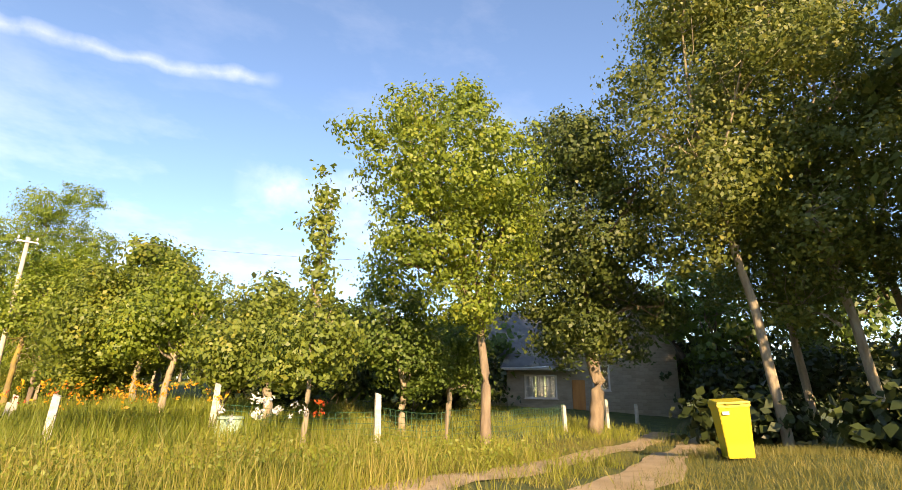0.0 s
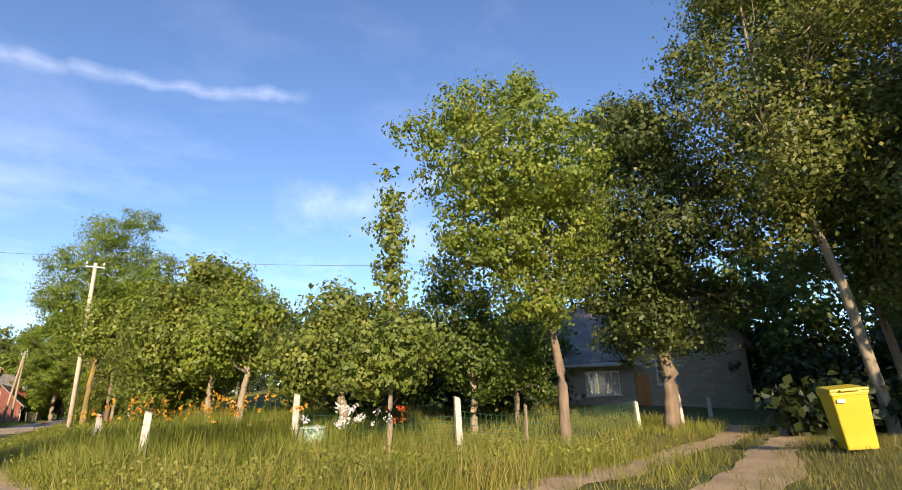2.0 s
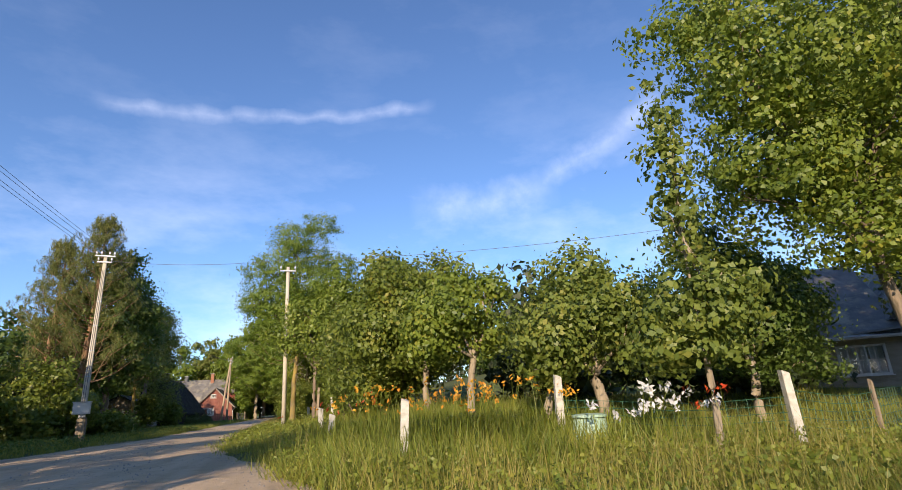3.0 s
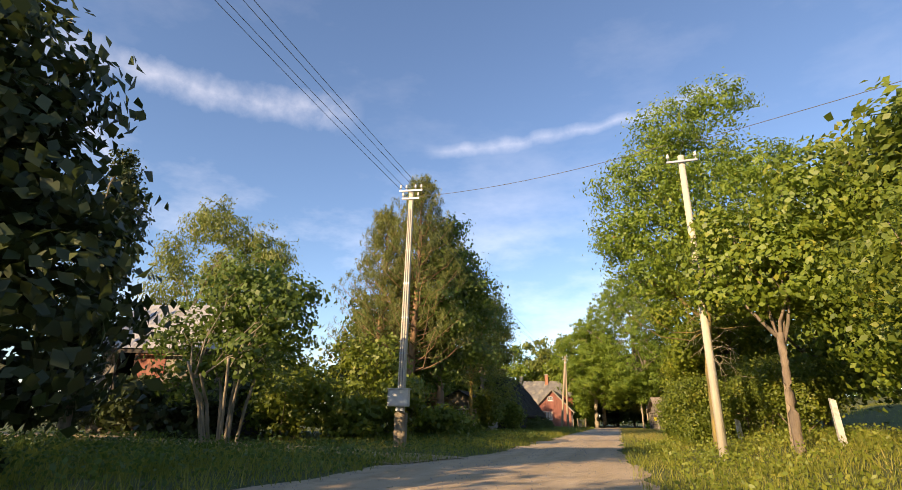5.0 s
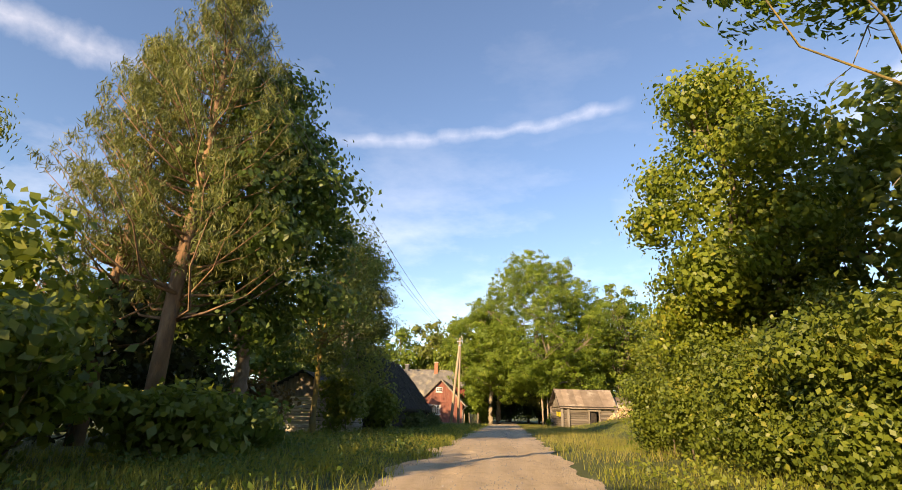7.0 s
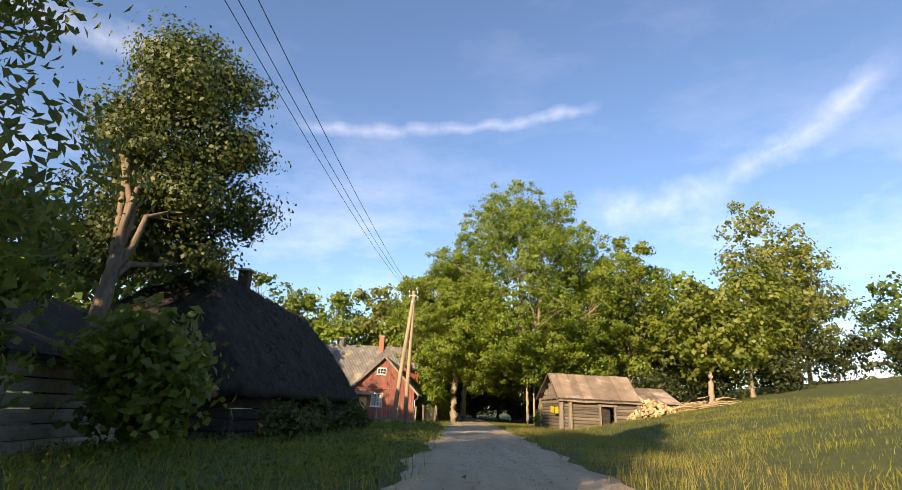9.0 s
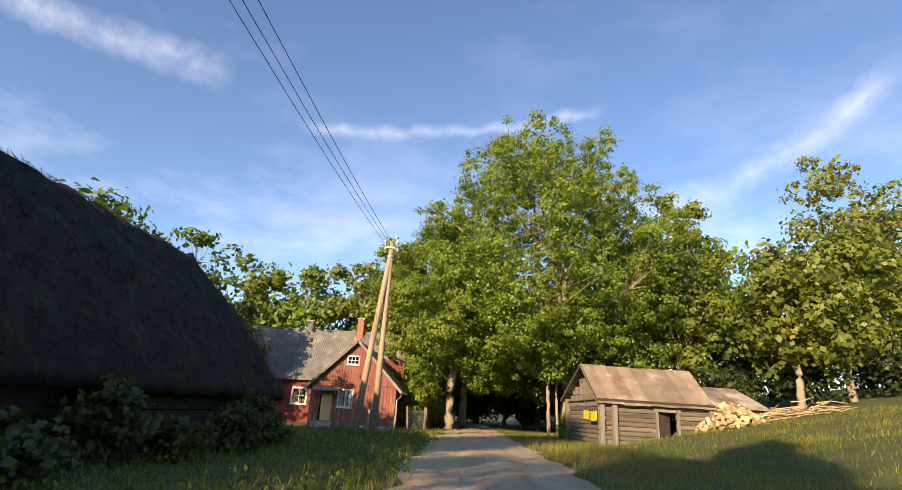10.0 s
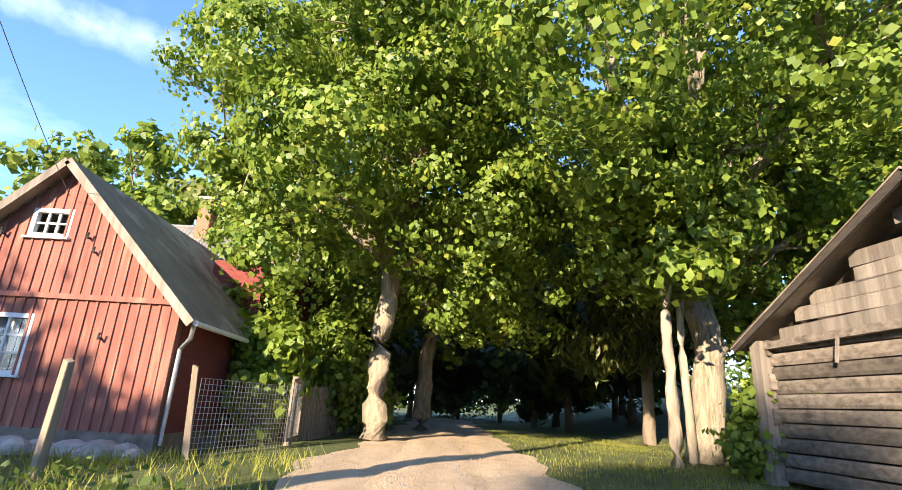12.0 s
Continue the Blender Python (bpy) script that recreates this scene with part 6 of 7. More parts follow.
for k, (x, y, w, z0, z1, dx, dy, sd) in enumerate(((23.05, -17.0, 3.4, 4.2, 18, -0.9, 0.6, 21), (28.5, -15.6, 3.6, 2.6, 20, -0.8, 0.5, 22), (25.6, -19.2, 3.6, 2.6, 20, -1.0, 0.6, 23), (29.5, -19.5, 3.8, 2.5, 21, -0.8, 0.5, 24))):
    T("aspen_tree", "tall aspen with a pale leaning trunk and glittering leaves", (x, y), 8.0, 0.14, [(q[0] + dx, q[1] + dy, *q[2:]) for q in lobes_round(w, z0, z1, 13, sd)], M["leaf_aspen"], M["bark_pale"], 60 + k, 1150, 46, 0.28, 0.11, (dx, dy), forks=8, group="aspens by the driveway")
for k, (x, y, w, z0, z1) in enumerate(((20.5, -27.5, 3.4, 1.5, 15), (25.5, -25.0, 3.6, 2, 18), (30.0, -23.5, 3.6, 2, 19))):
    T("aspen_tree", "tall aspen in the dark row south of the driveway", (x, y), 6.0, 0.2, lobes_round(w, z0, z1, 9, 31 + k), M["leaf_aspen"], M["bark_pale"], 65 + k, 330, 36, 0.5, 0.26, forks=5, twigs=5, group="aspens by the driveway")
T("pear_sapling", "slim upright young pear tree with a leafy spire", (10.22, -12.2), 2.2, 0.055,
  [(0, 0, 5.5, 0.30, 0.30, 0.8), (0, 0.05, 4.5, 0.40, 0.40, 0.7), (0, 0, 3.6, 0.42, 0.42, 0.7), (0.1, 0, 2.2, 0.85, 0.85, 0.7), (-0.35, 0.2, 1.75, 0.7, 0.7, 0.5), (0.4, -0.2, 2.6, 0.55, 0.55, 0.5)], M["leaf_pear"], M["bark_pale"], 13, 195, 44, 0.15, 0.086, forks=5, twigs=8)
T("apple_tree", "small crooked apple tree with an open sunlit crown", (8.55, -4.35), 2.0, 0.10, [(x, y, z * 0.86, rx * 0.85, ry * 0.85, rz * 0.85) for x, y, z, rx, ry, rz in ((-0.5, 0, 3.4, 1.3, 1.3, 0.8), (0.5, 0.2, 2.9, 1.0, 1.0, 0.7), (-0.2, 0, 4.3, 0.7, 0.7, 0.6), (0.7, -0.2, 4.2, 0.5, 0.5, 0.4), (-1.1, -0.2, 2.6, 0.8, 0.8, 0.7))], M["leaf_apple"], M["bark_pale"], 14, 299, 49, 0.22, 0.090, (0.2, 0), 5)
T("apple_tree", "spreading old apple tree with drooping boughs", (10.65, -7.7), 1.7, 0.13, [(-0.7, 0, 2.4, 1.3, 1.3, 1.0), (0.4, 0, 2.8, 1.3, 1.3, 0.8), (-0.2, 0.3, 3.6, 0.8, 0.8, 0.6), (1.1, -0.4, 2.2, 0.9, 0.9, 0.8), (-1.3, -0.3, 1.9, 0.8, 0.8, 0.7)], M["leaf_pear"], M["bark_pale"], 15, 390, 52, 0.22, 0.090, (0, 0.1), 5)
T("plum_tree", "dark plum tree with thin upright shoots", (14.8, -7.6), 1.9, 0.11, [(-0.8, 0, 3.4, 1.4, 1.4, 1.3), (0.1, 0, 2.6, 1.4, 1.4, 1.2), (-1.0, 0, 4.7, 0.6, 0.6, 0.8), (0.3, 0.2, 4.2, 0.7, 0.7, 0.8), (1.0, 0.3, 2.3, 1.1, 1.1, 1.0)], M["leaf_lime"], M["bark_pale"], 16, 379, 52, 0.22, 0.090, forks=5)
T("plum_tree", "leafy plum tree in the shade of the garden", (18.3, -4.6), 2.0, 0.11, lobes_round(2.0, 0.8, 5.0, 6, 41), M["leaf_lime"], M["bark_pale"], 17, 379, 52, 0.25, 0.098)
T("apple_tree", "old apple tree with a rounded drooping crown", (8.2, -0.5), 1.8, 0.11, [(x, y, z * 0.84, rx * 0.9, ry * 0.9, rz * 0.84) for x, y, z, rx, ry, rz in ((-1.3, 0, 3.0, 1.5, 1.5, 1.5), (-0.3, 0, 4.3, 1.3, 1.3, 1.2), (0.4, 0.2, 2.9, 1.2, 1.2, 1.3), (-1.4, 0.2, 4.9, 0.8, 0.8, 0.8), (0.6, 0, 5.3, 0.6, 0.6, 0.7))], M["leaf_hedge"], M["bark_pale"], 18, 494, 52, 0.25, 0.098, forks=6)
T("apple_tree", "short broken apple trunk with a tuft of leaves", (9.4, -7.2), 1.2, 0.10, [(0.3, 0, 1.7, 0.6, 0.6, 0.5)], M["leaf_apple"], M["bark_pale"], 19, 30, 30, 0.18, 0.10, (0.3, 0), 2)
for k, (x, y, w, h, lf) in enumerate(((7.6, 1.2, 1.7, 3.6, "leaf_hedge"), (6.9, 8.5, 2.2, 5.0, "leaf_hedge"), (7.6, 12.5, 2.2, 6.3, "leaf_apple"), (8.6, 15.5, 2.0, 6.6, "leaf_apple"), (6.7, 5.0, 1.4, 3.4, "leaf_pear"))):
    bush("garden_bush", "tall leafy garden bush hanging over the fence", (x, y), w, h, M[lf], 70 + k, 430, 50, 0.22, 0.095, group="bushes along the garden")
# Fill shrubs: they close sky gaps and carry deep shade in a dark leaf.
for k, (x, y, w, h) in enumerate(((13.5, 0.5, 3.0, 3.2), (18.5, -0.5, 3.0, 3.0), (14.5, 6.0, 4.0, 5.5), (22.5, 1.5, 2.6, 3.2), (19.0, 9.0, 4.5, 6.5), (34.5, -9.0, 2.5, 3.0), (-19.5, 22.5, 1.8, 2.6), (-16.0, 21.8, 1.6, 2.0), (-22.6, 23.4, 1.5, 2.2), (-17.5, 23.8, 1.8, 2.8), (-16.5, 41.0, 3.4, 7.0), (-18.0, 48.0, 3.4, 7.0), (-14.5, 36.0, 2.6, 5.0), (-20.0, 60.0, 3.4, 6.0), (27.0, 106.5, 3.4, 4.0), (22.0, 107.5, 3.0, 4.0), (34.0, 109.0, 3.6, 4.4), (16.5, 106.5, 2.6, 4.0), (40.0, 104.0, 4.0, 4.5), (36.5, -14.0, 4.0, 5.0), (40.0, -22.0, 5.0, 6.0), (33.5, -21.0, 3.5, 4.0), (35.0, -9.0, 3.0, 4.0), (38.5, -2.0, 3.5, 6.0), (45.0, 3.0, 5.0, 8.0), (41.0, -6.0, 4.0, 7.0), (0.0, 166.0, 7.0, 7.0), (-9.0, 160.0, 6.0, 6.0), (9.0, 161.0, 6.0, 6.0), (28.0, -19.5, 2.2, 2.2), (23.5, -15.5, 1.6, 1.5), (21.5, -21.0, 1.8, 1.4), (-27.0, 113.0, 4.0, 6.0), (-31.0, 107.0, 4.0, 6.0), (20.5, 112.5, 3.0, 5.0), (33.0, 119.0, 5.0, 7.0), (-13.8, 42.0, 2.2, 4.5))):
    bush("shrub", "dense dark shrub in the shade of the garden", (x, y), w, h, M["leaf_shade_dark"], 90 + k, 110, 30, 0.4, 0.26, group="shrubs behind the garden")

# right of the road
T("ash_tree", "big ash tree with a lichen-yellow trunk and airy crown", (4.15, 22.6), 5.2, 0.155,
  [(x * 0.8 + 0.3, y, z * 0.87, rx * 0.88, ry * 0.88, rz * 0.9) for x, y, z, rx, ry, rz in ((-1.4, 0, 8.2, 2.5, 2.5, 1.8), (0.9, 0, 9.6, 2.4, 2.4, 1.8), (-2.2, -0.4, 10.6, 2.0, 2.0, 1.5), (0.2, 0.5, 12.2, 2.0, 2.0, 1.5), (-1.0, 0, 13.4, 1.6, 1.6, 1.2), (1.4, 0, 14.6, 1.3, 1.3, 1.2), (-3.2, -0.2, 8.6, 1.5, 1.5, 1.2), (2.6, 0.4, 8.4, 1.7, 1.7, 1.6), (2.0, -0.8, 6.6, 1.4, 1.4, 1.2), (-2.4, -0.2, 6.6, 1.3, 1.3, 0.9), (3.0, 0.5, 11.2, 1.5, 1.5, 1.4))],
  M["leaf_oak"], M["bark_lichen"], 30, 1100, 64, 0.24, 0.115, (0.25, 0.5), 9, narrow=0.42, bare=6)


def dead_twigs(ob, n, seed):
    rng = np.random.default_rng(seed)
    m = Mesh()
    for _ in range(n):
        z, a, w = rng.uniform(2.6, 5.6), rng.uniform(0, 6.28), rng.uniform(0.5, 1.5)
        tip = (0.15 + w * math.cos(a), 0.25 + w * math.sin(a), z - rng.uniform(-0.1, 0.9) * w)
        p = limb(m, (0.1, 0.2, z), tip, 0.016, 0.005, rng, 4, -0.5, 5)
        for _ in range(3):
            q = np.array(p[rng.integers(2, 5)])
            limb(m, q, q + rng.normal(size=3) * 0.22 - np.array([0, 0, 0.2]), 0.007, 0.003, rng, 3, 0.0, 3)
    tagged(part("dead_twig", m, M["bark_pale"], ob, "dry brown hanging twigs"), kind="stuff")


dead_twigs(bpy.data.objects["ash_tree"], 20, 8)
T("elm_tree", "leafy young elm growing round the utility pole", (5.3, 17.4), 3.0, 0.12, [(-1.3, 0.7, 4.9, 1.1, 1.1, 0.9), (-0.6, 0.6, 5.8, 1.2, 1.2, 1.0), (0.3, 0.2, 4.6, 1.4, 1.4, 1.2), (1.2, 0.4, 6.2, 1.4, 1.4, 1.3), (1.5, 0.2, 4.4, 1.5, 1.5, 1.3), (-0.9, 0.5, 3.9, 0.9, 0.9, 0.7), (1.5, 0.6, 7.4, 1.1, 1.1, 1.0)], M["leaf_apple"], M["bark"], 29, 420, 44, 0.24, 0.13, forks=5)
for k, (x, y, w, h, lf) in enumerate(((4.3, 29.0, 1.4, 2.5, "leaf_hedge"), (5.0, 35.5, 1.8, 5.6, "leaf_maple"), (4.8, 38.0, 1.6, 4.6, "leaf_hedge"), (4.6, 32.2, 1.4, 2.7, "leaf_hedge"), (7.4, 31.5, 1.9, 3.2, "leaf_hedge"), (4.1, 34.2, 1.2, 2.2, "leaf_hedge"), (4.4, 39.5, 1.3, 2.3, "leaf_hedge"), (4.4, 26.3, 1.2, 2.4, "leaf_hedge"), (6.3, 28.0, 1.8, 3.1, "leaf_hedge"), (6.8, 24.0, 1.4, 2.6, "leaf_hedge"), (7.0, 37.5, 2.2, 7.0, "leaf_maple"))):
    bush("hedge_bush", "sunlit overgrown hedge maple beside the road", (x, y), w, h, M[lf], 110 + k, 430 if lf == "leaf_hedge" else 300, 50 if lf == "leaf_hedge" else 42, 0.19, 0.074 if lf == "leaf_hedge" else 0.085, group="roadside hedge", broad=lf != "leaf_hedge")
T("maple_tree", "sunlit field maple leaning over the lane", (6.2, 34.8), 3.5, 0.15, [(q[0] - 0.5, *q[1:]) for q in lobes_round(2.8, 2.0, 11.8, 13, 55)], M["leaf_maple"], M["bark"], 31, 900, 50, 0.28, 0.105, broad=True)
for k, (x, y, w, z0, z1) in enumerate(((10.0, 22.5, 3.2, 1.5, 11), (12.0, 28.0, 3.6, 1.0, 12), (10.5, 35.5, 3.2, 1.0, 11), (9.5, 17.5, 2.6, 1.5, 9.5))):
    T("lime_tree", "leafy lime tree in the thicket behind the hedge", (x, y), 4.0, 0.2, lobes_round(w, z0, z1, 9, 60 + k), M["leaf_hedge"], M["bark"], 32 + k, 330, 36, 0.42, 0.22, group="thicket trees")

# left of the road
T("columnar_poplar", "dark narrow columnar poplar with two tips", (-18.7, 17.1), 3.0, 0.2, [(-0.5, 0, 2.5, 1.2, 1.2, 2.2), (-0.4, 0, 5.2, 1.15, 1.15, 2.4), (-0.25, 0, 8.4, 0.8, 0.8, 2.6), (0.5, 0, 8.0, 0.8, 0.8, 2.5), (-0.15, 0, 11.0, 0.45, 0.45, 1.1), (0.55, 0, 10.2, 0.4, 0.4, 0.9)], M["leaf_shade_dark"], M["bark"], 36, 760, 46, 0.2, 0.13, forks=4)
T("lilac_tree", "many-stemmed lilac with an open rounded crown", (-10.9, 16.4), 2.7, 0.055, [(0.9, 0, 4.6, 1.5, 1.5, 1.1), (-0.9, 0.3, 4.9, 1.5, 1.5, 1.2), (1.8, 0, 3.9, 1.0, 1.0, 1.0), (-2.2, 0, 3.5, 1.2, 1.2, 1.0), (0.0, 0.4, 6.0, 1.1, 1.1, 0.7), (0.9, -0.5, 2.9, 1.1, 1.1, 0.8), (-1.5, -0.4, 2.2, 1.1, 1.1, 0.7), (1.9, 0.3, 5.0, 0.8, 0.8, 0.6), (-0.6, 0.4, 3.4, 1.3, 1.3, 0.9)], M["leaf_lime"], M["bark_pale"], 37, 360, 36, 0.22, 0.14, stems=8, forks=16, twigs=40)
# The shade over this linden is put into its leaf colour.
T("linden_tree", "dense linden at the side track corner, shade put into its leaves", (-8.9, 2.4), 2.6, 0.16, [(0, 0, 5.4, 2.5, 2.5, 1.7), (1.2, 0.9, 6.3, 1.5, 1.5, 1.2), (-1.2, -0.9, 6.5, 1.5, 1.5, 1.2), (1.9, 1.4, 4.4, 1.5, 1.5, 1.4), (2.1, 1.6, 2.4, 1.5, 1.5, 1.6), (-1.9, -1.4, 4.8, 1.2, 1.2, 1.2), (0, 0, 7.4, 1.0, 1.0, 0.7), (0.6, 0.5, 1.2, 2.2, 2.2, 1.0), (-1.6, -1.2, 0.9, 1.5, 1.5, 0.8)], M["leaf_shade_dark"], M["bark"], 49, 560, 44, 0.3, 0.19, forks=7)
for k, (x, y, s) in enumerate(((-29.5, 37.0, 1.12), (-25.5, 38.5, 0.98))):
    T("weeping_birch", "pale green weeping birch with hanging tufts", (x, y), 8 * s, 0.18, [(a * s, b * s, z * s, 1.1 * s, 1.1 * s, 1.7 * s) for a, b, z in ((-2.6, 0, 11.5), (-0.9, 0.4, 13.6), (0.9, 0, 13.8), (2.4, 0, 12.8), (-3.4, 0, 8.5), (-1.5, 0, 9.6), (0.8, 0.5, 10.0), (2.8, 0, 9.4), (0, 0, 6.8))], M["leaf_birch"], M["bark_pale"], 38 + k, 420, 48, 0.35, 0.21, droop=2.0, narrow=0.35)


def pine(at, tall, w, seed, z0):
    rng = np.random.default_rng(seed)
    at = (at[0], at[1] * PACE)
    ob = thing("pine_tree", "tall pine with an orange trunk and upright shoots", "tree", (at[0], at[1], H(*at) - 0.05))
    wood = Mesh()
    wood.tube([(0, 0, -0.2), (0.1, 0, tall * 0.3), (0.25, 0.1, tall * 0.6), (0.3, 0.1, tall)], [0.28, 0.22, 0.15, 0.03], 10)
    pts = []
    for i in range(124):
        t = (i + rng.uniform()) / 124
        z = z0 + (tall - z0) * t
        a = i * 2.4 + rng.normal() * 0.3
        r = w * (1 - t) ** 0.62 * rng.uniform(0.55, 1.08) + 0.25
        tip = np.array([0.25 + r * math.cos(a), 0.1 + r * math.sin(a), z + 0.35 * r + 0.2])
        root = np.array([0.25, 0.1, z - 0.15 * r])
        limb(wood, root, tip, 0.03 + 0.03 * (1 - t), 0.008, rng, 4, 0.25, 4)
        for _ in range(14):
            q = root + (tip - root) * rng.uniform(0.35, 1.08) + rng.normal(size=3) * 0.16
            n = 20
            up = rng.uniform(0, 0.45, n)
            pts.append(np.c_[q[0] + rng.normal(size=n) * 0.075, q[1] + rng.normal(size=n) * 0.075, q[2] + up])
    part("trunk", wood, M["bark_pine"], ob, smooth=True)
    part("crown", leaf_mesh("crown", np.concatenate(pts), 0.27, rng, M["needle"], -1.5, 0.11), M["needle"], ob)


pine((-10.9, 35.6), 16.0, 3.8, 44, 4.2)
pine((-13.6, 36.5), 14.2, 3.6, 45, 3.5)
T("chestnut_tree", "dense dark chestnut tree beside the pine", (-10.4, 40.0), 4.0, 0.28, [(q[0] + 0.3, *q[1:]) for q in lobes_round(3.7, 2.6, 15.5, 20, 66)], M["leaf_lime"], M["bark"], 46, 900, 44, 0.36, 0.19, forks=7)
T("willow_tree", "airy willow with light showing through its crown", (-10.3, 50.5), 4.5, 0.16, [(0.6, 0, 7.4, 2.0, 2.0, 1.6), (-1.2, 0, 8.8, 1.8, 1.8, 1.4), (1.0, 0, 10.2, 1.6, 1.6, 1.3), (-0.3, 0, 11.6, 1.4, 1.4, 1.1), (2.4, 0.4, 8.8, 1.4, 1.4, 1.1), (-2.3, 0, 7.0, 1.5, 1.5, 1.3), (1.8, -0.5, 6.0, 1.4, 1.4, 1.1), (0.6, -0.4, 4.4, 1.9, 1.9, 1.2), (2.6, 0.2, 3.6, 1.5, 1.5, 1.3)], M["leaf_poplar"], M["bark_lichen"], 47, 480, 40, 0.3, 0.15, forks=8, narrow=0.4)
T("ash_tree", "tall dark ash spreading over the barn roof", (-11.4, 60.6), 5.0, 0.24, [(q[0] - 0.4, q[1] + 2.4, *q[2:]) for q in lobes_round(3.0, 4.2, 14.5, 16, 91)], M["leaf_shaded"], M["bark"], 48, 1300, 60, 0.34, 0.115, forks=8)
for k, (x, y, w, h, lf) in enumerate(((-9.9, 24.5, 1.7, 1.9, "leaf_hedge"), (-12.0, 22.8, 2.2, 3.2, "leaf_hedge"), (-8.4, 26.5, 1.6, 2.8, "leaf_hedge"), (-14.8, 26.0, 2.6, 5.2, "leaf_hedge"), (-11.0, 28.5, 2.4, 5.2, "leaf_hedge"), (-7.8, 31.0, 1.5, 1.5, "leaf_hedge"), (-8.2, 35.5, 1.6, 1.5, "leaf_lime"), (-9.6, 39.0, 1.4, 1.4, "leaf_lime"), (-11.6, 45.5, 1.4, 2.6, "leaf_rusty"), (-9.4, 53.0, 1.3, 3.6, "leaf_hedge"), (-8.0, 57.0, 1.4, 2.6, "leaf_hedge"), (-17.5, 31.0, 3.0, 6.0, "leaf_birch"), (-19.5, 36.0, 3.0, 5.0, "leaf_birch"))):
    bush("roadside_bush", "overgrown leafy bush in the shade beside the road", (x, y), w, h, M[lf], 130 + k, 165, 32, 0.28, 0.175, group="bushes left of the road")
# Several of these are hidden or out of view, added only for their shadows.
for k, (x, y, w, z0, z1) in enumerate(((-21.0, 8.5, 3.0, 0.4, 9.5), (-28.0, 12.0, 3.2, 0.4, 11), (-9.4, -6.0, 2.0, 0.1, 5.6), (-12.6, -4.6, 2.8, 0.1, 9.2), (-16.2, -5.0, 2.8, 0.1, 10.0), (-20.0, -4.0, 2.9, 0.1, 10.0), (-24.0, -4.0, 3.0, 0.1, 10.0), (24.5, -33.0, 3.4, 0.2, 13.0), (-12.5, -17.0, 2.2, 0.5, 6.5), (-6.5, -24.0, 3.0, 0.5, 9.5), (-10.0, -19.5, 3.0, 0.3, 10.0), (37.0, -6.0, 3.6, 0.5, 11), (39.0, -13.0, 3.8, 0.5, 12), (42.0, 2.0, 4.0, 0.5, 11), (31.0, 11.0, 4.0, 0.5, 9), (41.0, 108.0, 4.5, 0.5, 11), (46.0, 100.0, 4.5, 0.5, 10), (37.0, 122.0, 5.0, 0.5, 15), (-16.0, 45.0, 3.4, 1.0, 12), (-20.0, 52.0, 3.6, 1.5, 12), (-19.0, 66.0, 3.2, 1.5, 10), (-20.5, 76.0, 3.4, 1.5, 11), (-19.0, 84.0, 3.0, 1.5, 10), (-26.0, 95.0, 3.6, 1.5, 14), (-27.0, 103.0, 2.6, 1.5, 13), (-21.8, 107.0, 4.2, 0.2, 15.5), (-19.6, 109.5, 2.2, 0.2, 10.0), (-25.6, 101.0, 3.6, 0.2, 15.5), (-16.5, 82.0, 2.6, 0.2, 8.5), (-13.6, 84.6, 2.2, 0.2, 6.4))):
    T("shade_tree", "dark broad-leaved tree, some added unseen to cast evening shade", (x, y), 3.5, 0.22, lobes_round(w, z0, z1, 8, 80 + k), M["leaf_lime"], M["bark"], 140 + k, 150, 30, 0.48, 0.34, group="background trees")

# the grove at the end
for k, (x, y, w, z0, z1, r, sd, n, dx, lf) in enumerate(((5.5, 108.6, 9.6, 3.0, 24.2, 0.42, 2, 62, -1.3, "leaf_oak"), (-2.7, 110.0, 6.4, 2.8, 17.0, 0.31, 1, 30, -0.6, "leaf_oak"), (9.6, 113.5, 5.6, 2.5, 18.0, 0.36, 3, 22, 0, "leaf_oak"), (-1.8, 119.0, 5.6, 2.2, 18.0, 0.34, 4, 20, 0, "leaf_oak"), (14.8, 111.5, 4.3, 2.5, 19.3, 0.26, 5, 18, 0, "leaf_apple"))):
    T("oak_tree", "great sunlit roadside oak with a pale trunk", (x, y), 5.6, r, [(q[0] + dx * min(1, q[2] / 12), *q[1:]) for q in lobes_round(w, z0, z1, n, 100 + sd, 0.55, 0.25)], M[lf], M["bark_oak"], 160 + k, (2200, 1250, 640, 420, 640)[k], 125 if k < 2 else 48, 0.25, 0.125 if k < 2 else 0.2, forks=14, twigs=10, group="oaks at the end of the lane", hollow=0.78, narrow=0.85)
for k, (x, y, w, h) in enumerate(((-4.2, 112.6, 0.9, 4.2), (-5.4, 108.4, 1.1, 3.4), (-6.2, 110.5, 1.6, 4.4), (8.4, 109.6, 1.5, 4.4), (-3.6, 114.0, 1.4, 3.0))):
    bush("sapling_bush", "leafy young shoots round the oak trunks", (x, y), w, h, M["leaf_oak"], 240 + k, 140, 44, 0.24, 0.19, group="undergrowth below the oaks")
